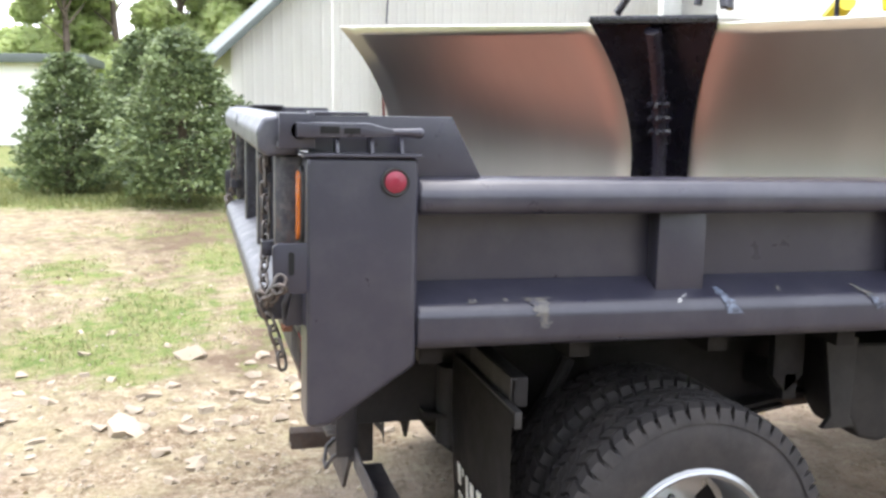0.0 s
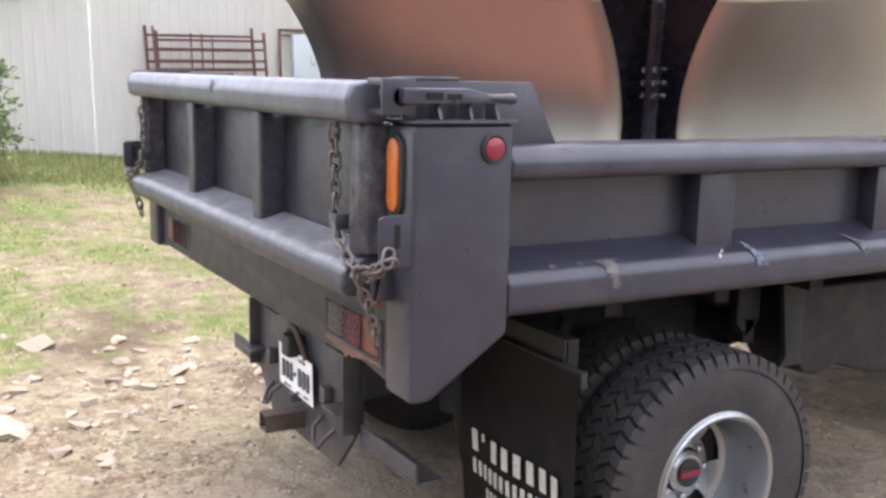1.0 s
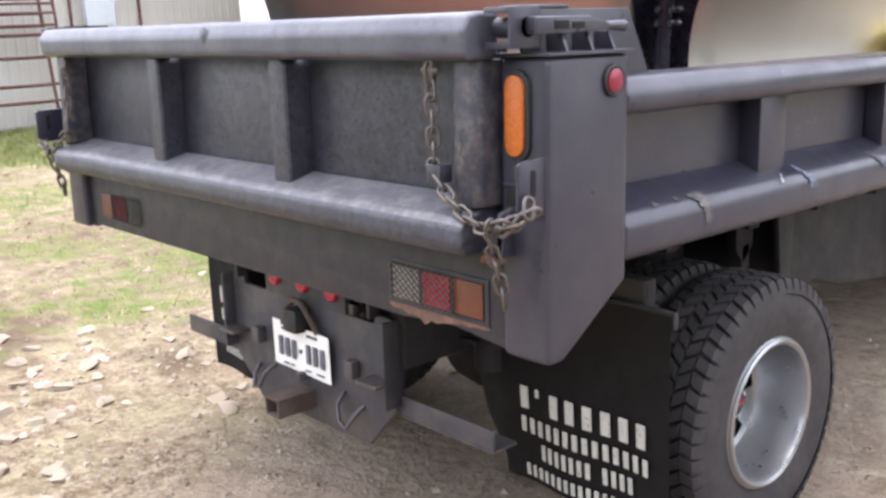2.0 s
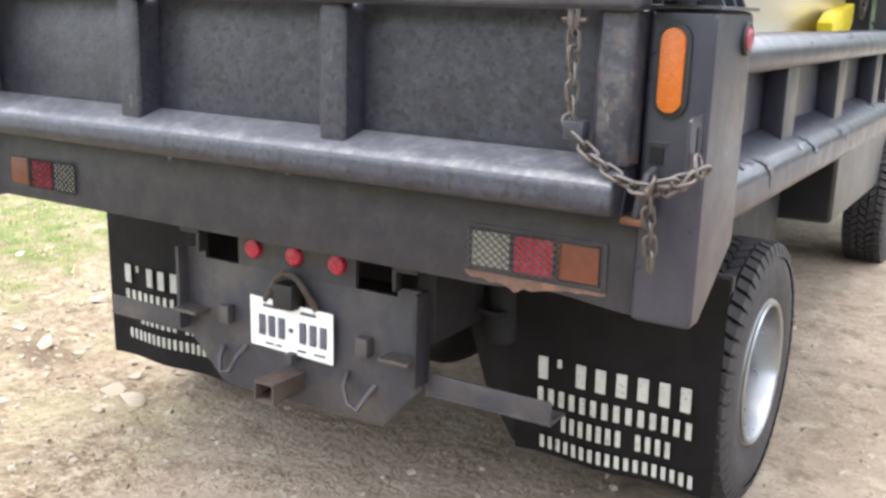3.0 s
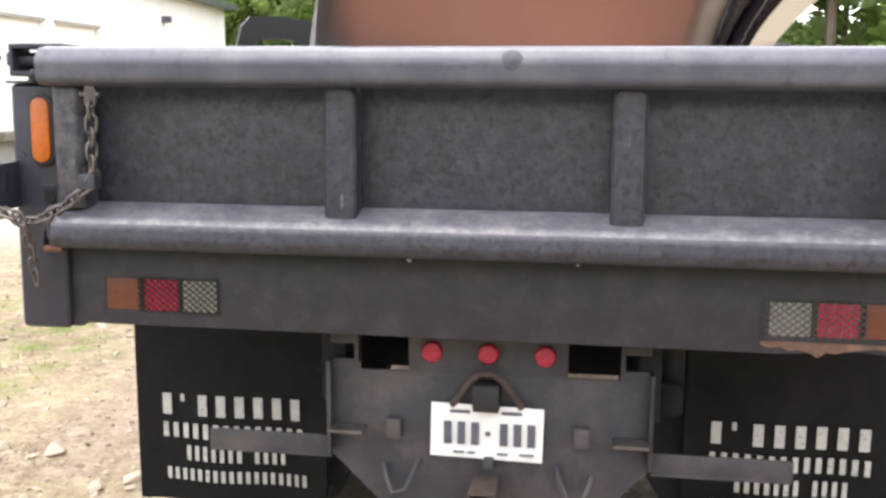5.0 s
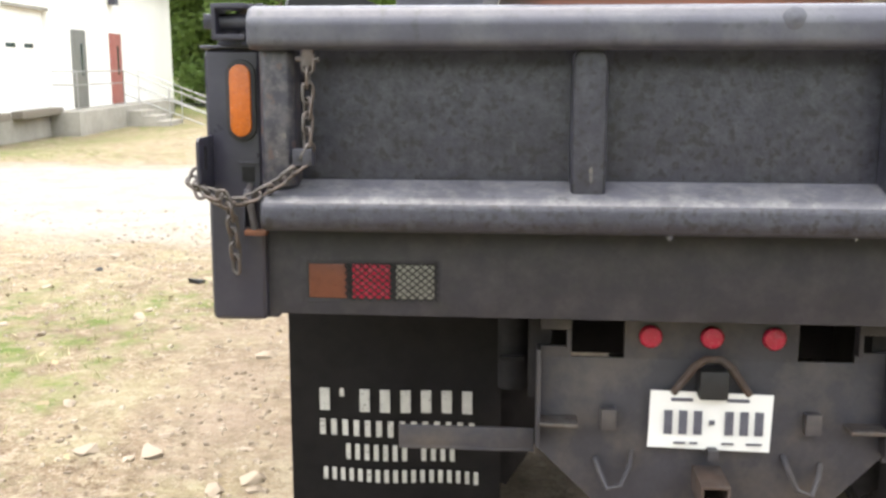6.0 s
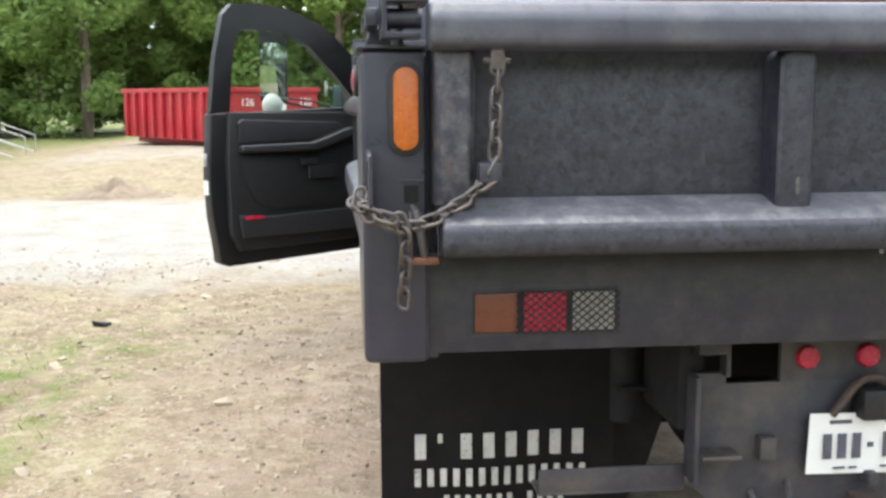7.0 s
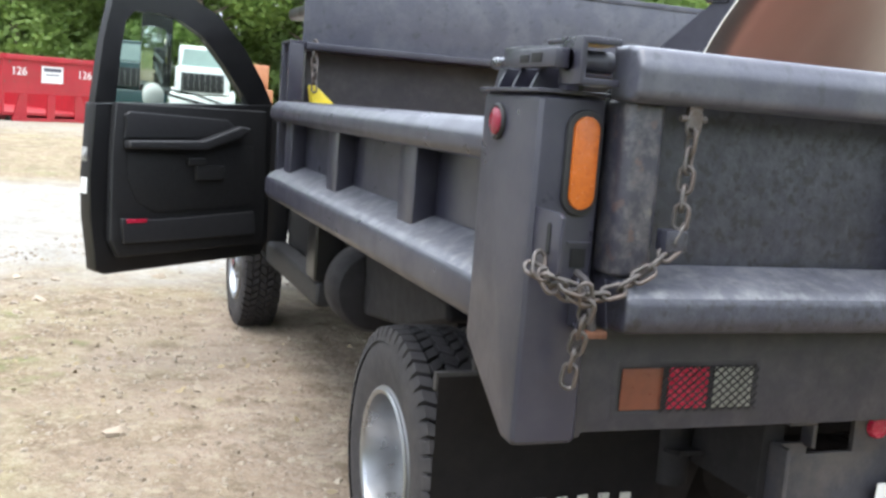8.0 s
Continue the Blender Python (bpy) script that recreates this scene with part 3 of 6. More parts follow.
def corner_post(s):
    bm = B()
    prism(bm, [(-0.203, 1.645), (0.058, 1.645), (0.058, 1.150), (-0.150, 1.010), (-0.203, 1.010)], "x", s * 1.082, s * 1.215, 0.018, 3)
    post = part("corner_post", bm, M["grey"], truck)
    bm = B()
    box(bm, s * 1.045, s * 1.081, -0.155, 0.03, 1.24, 1.64)
    part("jamb", bm, M["grey"], post)
    bm = B()
    box(bm, s * 1.076, s * 1.222, -0.207, 0.064, 1.6452, 1.6522, 0.002)
    part("post_cap", bm, M["grey"], post)
    # oval turn lamp
    bm = B()
    prism(bm, [(s * (1.136 if s > 0 else 1.127) + u, 1.528 + v) for u, v in oval(0.071, 0.186)], "y", -0.212, -0.198, 0.004, 2)
    lamp = part("turn_lamp", bm, M["black_rubber"], post, "black rubber grommet of oval lamp")
    bm = B()
    prism(bm, [(s * (1.136 if s > 0 else 1.127) + u, 1.528 + v) for u, v in oval(0.050, 0.164)], "y", -0.219, -0.21, 0.004, 2)
    part("lens", bm, M["amber"], lamp, "oval amber lens")
    # round side marker
    marker_y = 0.0 if s > 0 else -0.028
    bm = B()
    lathe(bm, [(0.034, 0.0), (0.034, 0.006), (0.031, 0.009), (0.027, 0.007)], "x", 28, (s * 1.2145, marker_y, 1.589))
    if s < 0:
        bmesh.ops.scale(bm, vec=(-1, 1, 1), space=Matrix.Translation((1.2145, 0, 0)), verts=bm.verts)
    mk = part("side_marker", bm, M["black_rubber"], post, "round black lamp grommet")
    bm = B()
    lathe(bm, [(0.026, 0.004), (0.025, 0.010), (0.018, 0.0135), (0.006, 0.015)], "x", 24, (s * 1.2145, marker_y, 1.589))
    if s < 0:
        bmesh.ops.scale(bm, vec=(-1, 1, 1), space=Matrix.Translation((1.2145, 0, 0)), verts=bm.verts)
    part("lens", bm, M["red_marker"], mk, "round red lens")
    # chain hook plate, with a keyhole slot
    bm = B()
    x0, x1 = s * 1.198, s * 1.206
    plate_y = -0.280 if s > 0 else -0.306
    prism(bm, [(plate_y, 1.440), (plate_y + 0.012, 1.447), (-0.195, 1.449), (-0.195, 1.330), (plate_y + 0.02, 1.330), (plate_y, 1.347)], "x", x0, x1, 0.003)
    plate = part("chain_hook_plate", bm, M["grey"], post)
    bm = B()
    prism(bm, [(plate_y + 0.043 + u, 1.400 + v) for u, v in oval(0.014, 0.055, 12)], "x", s * 1.1965, s * 1.2075)
    part("slot", bm, M["hole"], plate, "dark keyhole slot")
    # lower latch: slot and rusty hook bar
    bm = B()
    box(bm, s * 1.102, s * 1.131, -0.2062, -0.19, 1.342, 1.376)
    part("latch_slot", bm, M["hole"], post, "dark square latch hole")
    bm = B()
    box(bm, s * 1.092, s * 1.140, -0.2075, -0.196, 1.383, 1.388, 0.001)
    part("latch_lip", bm, M["grey"], post)
    bm = B()
    tube(bm, [(s * 1.114, -0.20, 1.332), (s * 1.110, -0.228, 1.322), (s * 1.102, -0.242, 1.285), (s * 1.094, -0.240, 1.235)], [0.008, 0.009, 0.009, 0.008], 8)
    ll = part("lower_latch", bm, M["hitch"], post, "worn lower tailgate latch")
    for x in (1.062, 1.118):
        bm = B()
        prism(bm, [(-0.245, 1.237), (-0.185, 1.237), (-0.185, 1.325), (-0.225, 1.325)], "x", s * x, s * (x + 0.006), 0.001)
        part("latch_cheek", bm, M["grey"], ll)
    bm = B()
    box(bm, s * 1.066, s * 1.118, -0.250, -0.225, 1.221, 1.234, 0.003)
    part("latch_foot", bm, M["rust_bright"], ll, "rust-orange latch foot")
    # stiffener plate behind the post
    bm = B()
    prism(bm, [(-0.19, 1.592), (-0.19, 1.738), (0.153, 1.738), (0.230, 1.592)], "x", s * 1.128, s * 1.138, 0.002)
    box(bm, s * 1.075, s * 1.140, -0.19, -0.05, 1.7385, 1.746, 0.002)
    part("gusset", bm, M["grey"], post)
    # upper latch: bracket, lever and tapered handle
    for y in (-0.155, -0.075, -0.005):
        bm = B()
        prism(bm, [(s * 1.150, 1.653), (s * 1.205, 1.653), (s * 1.188, 1.690), (s * 1.150, 1.690)], "y", y + 0.02, y + 0.028, 0.001)
        part("latch_rib", bm, M["grey"], post)
    bm = B()
    prism(bm, [(s * 1.100, 1.742), (s * 1.175, 1.742), (s * 1.175, 1.662), (s * 1.100, 1.662), (s * 1.100, 1.674), (s * 1.165, 1.674), (s * 1.165, 1.730), (s * 1.100, 1.730)], "y", -0.262, -0.18, 0.002)
    la = part("upper_latch", bm, M["grey"], post)
    bm = B()
    prism(bm, [(-0.225, 1.688), (-0.225, 1.722), (-0.06, 1.722), (0.0, 1.708), (0.0, 1.694), (-0.05, 1.690)], "x", s * 1.178, s * 1.205, 0.004)
    tube(bm, [(s * 1.192, -0.02, 1.702), (s * 1.192, 0.03, 1.701), (s * 1.192, 0.062, 1.700), (s * 1.192, 0.07, 1.700)], [0.008, 0.010, 0.013, 0.009], 10)
    lever = part("lever", bm, M["grey"], la)
    bm = B()
    box(bm, s * 1.2035, s * 1.2065, -0.172, -0.128, 1.697, 1.714, 0.001)
    box(bm, s * 1.2035, s * 1.2065, -0.118, -0.080, 1.697, 1.711, 0.001)
    part("lever_slot", bm, M["hole"], lever, "dark slot in lever")
    bm = B()
    lathe(bm, [(0.02, -0.04), (0.02, 0.04)], "x", 16, (s * 1.135, -0.215, 1.702))
    part("latch_pin", bm, M["grey_gate"], la)
    # tie chain: down the gate, through the keeper, across to the hook plate, and a loose tail
    chain_links("chain", [(s * 0.955, -0.279, 1.612), (s * 0.957, -0.277, 1.54), (s * 0.960, -0.277, 1.415), (s * 0.975, -0.280, 1.388), (s * 1.03, -0.288, 1.345),
                          (s * 1.085, -0.290, 1.315), (s * 1.135, -0.288, 1.300), (s * 1.175, -0.284, 1.308), (s * 1.215, -0.278, 1.335), (s * 1.222, -0.266, 1.358),
                          (s * 1.212, -0.254, 1.385), (s * 1.185, -0.252, 1.400)], post, "weathered grey-brown tie chain")
    chain_links("chain", [(s * 1.225, -0.268, 1.345), (s * 1.19, -0.296, 1.325), (s * 1.15, -0.302, 1.318), (s * 1.137, -0.298, 1.295), (s * 1.135, -0.275, 1.24), (s * 1.137, -0.255, 1.17), (s * 1.138, -0.246, 1.105)], post,
                "rusty loose chain end")
    return post


corner_post(-1), corner_post(1)

# tailgate
bm = B()
box(bm, -1.066, 1.066, -0.180, -0.160, 1.235, 1.66, 0.002)
gate = part("tailgate", bm, M["grey_gate"], truck, "weathered grey steel tailgate panel")
bm = B()
prism(bm, [(-0.205, 1.641), (-0.282, 1.638), (-0.304, 1.652), (-0.308, 1.700), (-0.290, 1.730), (-0.255, 1.736), (-0.205, 1.735)], "x", -1.086, 1.086, 0.016, 4, 10)
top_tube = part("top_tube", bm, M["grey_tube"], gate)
bm = B()
lathe(bm, [(0.003, -0.003), (0.018, 0.0), (0.026, 0.004)], "y", 14, (0.075, -0.3085, 1.700))
part("dent", bm, M["grey_tube"], top_tube, "small dent in tube")
bm = B()
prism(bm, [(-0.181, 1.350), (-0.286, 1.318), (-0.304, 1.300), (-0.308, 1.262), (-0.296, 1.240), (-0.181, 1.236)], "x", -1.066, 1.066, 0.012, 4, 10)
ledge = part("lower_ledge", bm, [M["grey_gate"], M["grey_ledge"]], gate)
# upward faces take the grey with dust and sky light in its colour
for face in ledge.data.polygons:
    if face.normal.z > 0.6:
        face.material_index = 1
for x in (-0.337, 0.344):
    bm = B()
    outline = []
    for cx, cz, a0 in ((0.013, 1.618, 0), (-0.013, 1.618, 90), (-0.013, 1.336, 180), (0.013, 1.336, 270)):
        outline += [(x + cx + 0.026 * math.cos(radians(a0 + k * 18)), cz + 0.026 * math.sin(radians(a0 + k * 18))) for k in range(6)]
    prism(bm, outline, "y", -0.260, -0.1815)
    front = [e for e in bm.edges if all(v.co.y < -0.25 for v in e.verts)]
    bevel(bm, front, 0.014, 3)
    part("rib", bm, M["grey_gate"], gate)
for s in (-1, 1):
    bm = B()
    prism(bm, [(s * 0.993, -0.181), (s * 0.993, -0.245), (s * 1.006, -0.262), (s * 1.060, -0.262), (s * 1.074, -0.245), (s * 1.074, -0.181)], "z", 1.335, 1.642, 0.008, 3, 15)
    part("end_stile", bm, M["grey_scuffed"], gate, "scuffed grey end stile")
    bm = B()
    box(bm, s * 0.948, s * 0.992, -0.290, -0.255, 1.386, 1.424, 0.003)
    part("chain_keeper", bm, M["grey_gate"], gate)
    bm = B()
    prism(bm, [(s * 0.942, 1.656), (s * 0.942, 1.608), (s * 0.947, 1.602), (s * 0.963, 1.602), (s * 0.968, 1.608), (s * 0.968, 1.656)], "y", -0.283, -0.270, 0.002)
    tube(bm, [(s * 0.930, -0.277, 1.619), (s * 0.982, -0.277, 1.619)], 0.006, 8)
    part("chain_lug", bm, M["chain"], gate, "worn steel chain lug")

# pale chips and drips on the gate
for x, z, w, h, y in ((-0.332, 1.372, 0.006, 0.026, -0.2612), (-0.340, 1.43, 0.004, 0.010, -0.2612), (0.342, 1.52, 0.004, 0.016, -0.2612), (-1.02, 1.45, 0.010, 0.018, -0.2632), (-1.035, 1.41, 0.006, 0.012, -0.2632),
                      (1.022, 1.47, 0.009, 0.022, -0.2632), (1.03, 1.43, 0.006, 0.016, -0.2632), (-0.16, 1.237, 0.007, 0.008, -0.2925), (0.235, 1.238, 0.005, 0.006, -0.2925)):
    bm = B()
    random.seed(int(abs(x * 1000)) + int(z * 100))
    pts = [(x + w * math.cos(a) * random.uniform(0.5, 1.1), z + h * math.sin(a) * random.uniform(0.5, 1.1)) for a in [i * 0.698 for i in range(9)]]
    prism(bm, pts, "y", y, y + 0.0015)
    part("paint_chip", bm, SMEAR["dust"], gate, "small pale paint chip")

# rear bolster with tail lamps
bm = B()
prism(bm, [(-1.2, 1.236), (1.2, 1.236), (1.2, 1.02), (1.06, 1.012), (0.9, 1.03), (0.72, 1.018), (-1.06, 1.022), (-1.06, 1.012), (-1.2, 1.012)], "y", -0.176, -0.12, 0.007, 2)
bolster = part("rear_bolster", bm, M["grey_rust"], truck, "grey rear crossbeam with rust along its lower edge")
for s in (-1, 1):
    x0 = -0.991 if s < 0 else 0.681
    w = 0.312 if s < 0 else 0.326
    bm = B()
    for a, b, c, d in ((x0 - 0.012, x0, 1.05, 1.16), (x0 + w, x0 + w + 0.012, 1.05, 1.16), (x0, x0 + w, 1.05, 1.061), (x0, x0 + w, 1.149, 1.16)):
        box(bm, a, b, -0.1764 if s < 0 else -0.1795, -0.174, c, d, 0.0003 if s < 0 else 0.001)
    lamp = part("tail_lamp", bm, M["grey_rust"], bolster, "rusted lamp opening" if s > 0 else "lamp opening frame")
    bm = B()
    box(bm, x0 + 0.0005, x0 + w - 0.0005, -0.1762, -0.1745, 1.0615, 1.1485)
    part("lamp_housing", bm, M["black_rubber"], lamp, "dark lamp housing")
    keys = ("amber_dull", "red", "clear") if s < 0 else ("clear", "red", "amber_dull")
    for i, key in enumerate(keys):
        bm = B()
        box(bm, x0 + w * i / 3 + 0.007, x0 + w * (i + 1) / 3 - 0.007, -0.1800, -0.1766, 1.064, 1.146, 0.002)
        part("lens", bm, M[key], lamp, {"amber_dull": "dull amber lens", "red": "red lens", "clear": "clear lens"}[key])
    bm = B()
    h0, h1 = 1.0600, 1.1500
    a0, a1 = (x0 + w * 0.30, x0 + w + 0.003) if s < 0 else (x0 - 0.003, x0 + w * 0.70)
    rows = 11
    step = (a1 - a0) / round((a1 - a0) / 0.021)
    dz = (h1 - h0) / rows
    for r in range(rows):
        n = round((a1 - a0) / step)
        for i in range(n):
            u = a0 + i * step
            if (r % 2) == 0:
                tube(bm, [(u, -0.184, h0 + r * dz), (u + step / 2, -0.186, h0 + (r + 1) * dz)], 0.0017, 4, caps=False)
                tube(bm, [(u + step, -0.184, h0 + r * dz), (u + step / 2, -0.186, h0 + (r + 1) * dz)], 0.0017, 4, caps=False)
            else:
                tube(bm, [(u + step / 2, -0.186, h0 + r * dz), (u, -0.184, h0 + (r + 1) * dz)], 0.0017, 4, caps=False)
                tube(bm, [(u + step / 2, -0.186, h0 + r * dz), (u + step, -0.184, h0 + (r + 1) * dz)], 0.0017, 4, caps=False)
    if s > 0:
        gb = B()
        random.seed(8)
        low = [(x0 - 0.01 + (w + 0.02) * i / 16, 1.0475 - (0.008 + 0.022 * math.exp(-((i - 6) / 4.0) ** 2)) * random.uniform(0.6, 1.15)) for i in range(17)]
        prism(gb, [(x0 - 0.012, 1.0495), (x0 + w + 0.012, 1.0495)] + low[::-1], "y", -0.1778, -0.1745)
        part("rust_patch", gb, M["rust_flake"], lamp, "flaking rust below lamp")
    part("mesh_guard", bm, M["under"] if s < 0 else M["hitch"], lamp, "expanded metal mesh guard")

# hitch plate, clearance lamps, plate, receiver, step bars
bm = B()
prism(bm, [(-0.435, 0.878), (0.435, 0.878), (0.435, 0.632), (0.305, 0.492), (-0.285, 0.488), (-0.435, 0.632)], "y", 0.018, 0.032, 0.003)
box(bm, -0.218, 0.214, 0.018, 0.032, 0.876, 1.03)
for s in (-1, 1):
    box(bm, s * 0.352, s * 0.437, 0.018, 0.032, 0.876, 0.905)
hitch = part("hitch_plate", bm, M["hitch"], truck, "dusty black hitch plate with cut-outs")
for s in (-1, 1):
    bm = B()
    box(bm, s * 0.428, s * 0.440, -0.022, 0.05, 0.645, 0.905, 0.003)
    box(bm, s * 0.352, s * 0.43, -0.01, 0.03, 0.955, 0.99, 0.003)
    box(bm, s * 0.352, s * 0.364, -0.01, 0.03, 0.90, 0.955, 0.003)
    part("side_flange", bm, M["grey_rust"] if s > 0 else M["hitch"], hitch, "rust-stained side flange" if s > 0 else "")
    bm = B()
    x1 = 0.81 if s > 0 else 0.80
    box(bm, s * 0.442, s * x1, 0.035, 0.125, 0.612, 0.621, 0.002)
    box(bm, s * 0.442, s * x1, 0.035, 0.043, 0.621, 0.677, 0.002)
    part("step_bar", bm, M["hitch"], hitch, "bent black step bar")
    bm = B()
    box(bm, s * 0.335, s * 0.43, -0.05, 0.018, 0.712, 0.722, 0.002)
    part("step_bracket", bm, M["chain"], hitch)
    bm = B()
    tube(bm, [(s * 0.19, 0.018, 0.63), (s * 0.20, -0.02, 0.60), (s * 0.22, -0.03, 0.555), (s * 0.255, -0.03, 0.545), (s * 0.275, -0.01, 0.585), (s * 0.285, 0.018, 0.61)], 0.0075, 8)
    part("safety_chain_loop", bm, M["hitch"], hitch)
    bm = B()
    box(bm, s * 0.235, s * 0.275, -0.015, 0.018, 0.695, 0.75, 0.004)
    part("tab", bm, M["hitch"], hitch)
for x in (-0.153, 0.0, 0.153):
    bm = B()
    lathe(bm, [(0.029, 0.018), (0.029, 0.010), (0.025, 0.004), (0.010, 0.0)], "y", 24, (x, 0.0, 0.937))
    part("clearance_lamp", bm, M["red"], hitch, "round red clearance lamp")
bm = B()
tube(bm, [(-0.095, -0.004, 0.795), (-0.045, -0.012, 0.868), (-0.018, -0.012, 0.888), (0.018, -0.012, 0.888), (0.045, -0.012, 0.868), (0.095, -0.004, 0.795)], [0.010, 0.011, 0.010, 0.010, 0.011, 0.010], 8)
pintle = part("pintle_loop", bm, M["rust"], hitch, "rusty hitch loop")
bm = B()
box(bm, -0.036, 0.036, -0.045, 0.018, 0.79, 0.865, 0.008)
part("pintle_block", bm, M["black_rubber"], pintle, "black plug over hitch")
bm = B()
prism(bm, [(-0.1525, -0.012, ), (0.1525, -0.012), (0.1525, -0.0105), (-0.1525, -0.0105)], "z", 0.0, 0.152)
bmesh.ops.rotate(bm, cent=(0, -0.011, 0.152), matrix=Matrix.Rotation(radians(2.0), 3, "X"), verts=bm.verts)
bmesh.ops.translate(bm, vec=(0, 0.004, 0.648), verts=bm.verts)
bmesh.ops.rotate(bm, cent=(0, 0, 0.72), matrix=Matrix.Rotation(radians(1.2), 3, "Y"), verts=bm.verts)
number_plate = part("number_plate", bm, M["plate"], hitch, "white temporary number plate with dark characters")
bars = [(x - 0.0105, x + 0.0105, 0.690, 0.752) for x in (-0.105, -0.068, -0.031, 0.047, 0.084, 0.121)]
bars += [(-0.003, 0.011, 0.716, 0.728), (-0.10, -0.045, 0.776, 0.785), (0.040, 0.095, 0.776, 0.785)]
bars += [(x, x + w, 0.665, 0.670) for x, w in ((-0.09, 0.03), (-0.05, 0.02), (0.03, 0.03), (0.09, 0.04))]
for xa, xb, za, zb in bars:
    bm = B()
    tilt = (0.80 - (za + zb) / 2) * 0.035
    box(bm, xa, xb, -0.0105 - tilt + 0.001, -0.0065 - tilt + 0.001, za, zb, 0.0006)
    part("plate_bar", bm, M["ink"], number_plate)
bm = B()
for a, b, c, d in ((-0.036, 0.036, 0.536, 0.543), (-0.036, 0.036, 0.590, 0.597), (-0.036, -0.029, 0.543, 0.590), (0.029, 0.036, 0.543, 0.590)):
    box(bm, a, b, -0.125, 0.03, c, d, 0.002)
recv = part("receiver_tube", bm, M["rust"], hitch, "rusty square receiver tube")
bm = B()
box(bm, -0.10, 0.11, 0.03, 0.16, 0.50, 0.66, 0.01)
box(bm, -0.006, 0.02, -0.03, 0.018, 0.627, 0.655, 0.003)
part("receiver_body", bm, M["hitch"], recv)


# mud flaps; their print is given as plain bars
def mud_flap(s):
    x0, x1 = (0.555, 1.150) if s > 0 else (-1.160, -0.535)
    z_low = 0.372 if s > 0 else 0.322
    bm = B()
    n = 12
    grid = [[bm.verts.new((x0 + (x1 - x0) * i / n, 0.325 + 0.010 * math.sin(i * 0.9) * (1 - j / 8) + 0.03 * (1 - j / 8) ** 2 * (0.3 if s < 0 else 1.0), z_low + (0.99 - z_low) * j / 8)) for j in range(9)] for i in range(n + 1)]
    for i in range(n):
        for j in range(8):
            bm.faces.new((grid[i][j], grid[i + 1][j], grid[i + 1][j + 1], grid[i][j + 1]))
    bmesh.ops.solidify(bm, geom=bm.faces[:], thickness=0.009)
    flap = part("mud_flap", bm, M["flap"], truck, "black rubber mud flap with white print", angle=50)
    a, b = (0.618, 1.095) if s > 0 else (-1.085, -0.603)
    w = b - a
    lines = ((0.648, 0.068, 8, 0.0, 1.0), (0.562, 0.048, 14, 0.01, 1.0), (0.488, 0.048, 12, 0.175, 0.875), (0.415, 0.038, 18, 0.03, 1.02))
    for zc, h, n_char, f0, f1 in lines:
        step = w * (f1 - f0) / n_char
        for i in range(n_char):
            if n_char == 12 and i == 7:
                continue
            lo, hi, z0, z1 = a + w * f0 + (i + 0.24) * step, a + w * f0 + (i + 0.72) * step, zc - h / 2, zc + h / 2
            if n_char == 8 and i == 1:
                hi, z0 = lo + 0.2 * step, zc + h * 0.15
            bm = B()
            box(bm, lo, hi, 0.311, 0.320, z0, z1)
            for v in bm.verts:
                f = (v.co.z - z_low) / (0.99 - z_low)
                fx = (v.co.x - x0) / (x1 - x0) * n
                y_flap = 0.325 + 0.010 * math.sin(fx * 0.9) * (1 - f) + 0.03 * (1 - f) ** 2 * (0.3 if s < 0 else 1.0)
                v.co.y = y_flap - (0.0115 if v.co.y < 0.315 else 0.008)
            part("print_bar", bm, M["white_ink"], flap)
    bm = B()
    box(bm, x0 - 0.005, x1 + 0.005, 0.330, 0.350, 0.955, 1.0, 0.003)
    box(bm, x0 + 0.1, x1 - 0.1, 0.351, 0.365, 0.96, 1.06, 0.003)
    part("flap_bracket", bm, M["dusty_dark"], flap)


mud_flap(1), mud_flap(-1)

# chassis
bm = B()
for s in (-1, 1):
    box(bm, s * 0.40, s * 0.46, 0.04, 5.15, 0.76, 0.985, 0.004)
for y in (0.35, 1.75, 2.6, 3.6, 5.0):
    box(bm, -0.40, 0.40, y, y + 0.08, 0.80, 0.95)
box(bm, -1.05, 1.05, 0.352, 0.40, 0.98, 1.06, 0.004)
for s in (-1, 1):
    box(bm, s * 0.46, s * 0.70, 1.40, 1.45, 0.84, 0.93, 0.004)
    prism(bm, [(1.36, 1.06), (1.36, 0.92), (1.41, 0.86), (1.47, 0.92), (1.47, 1.06)], "x", s * 0.66, s * 0.70, 0.004)
chassis = part("chassis_frame", bm, M["under"], truck, "dirty black chassis rails")
bm = B()
tube(bm, [(-0.86, 0.875, 0.57), (0.86, 0.875, 0.57)], 0.062, 16)
lathe(bm, [(0.03, -0.20), (0.12, -0.17), (0.185, -0.08), (0.195, 0.0), (0.185, 0.08), (0.12, 0.15), (0.05, 0.2)], "y", 22, (0.0, 0.875, 0.57))
part("rear_axle", bm, M["under"], chassis, "black rear axle with round differential")
bm = B()
tube(bm, [(0, 1.1, 0.58), (0, 3.4, 0.72)], 0.05, 14)
part("drive_shaft", bm, M["rust"], chassis, "rust-brown drive shaft")
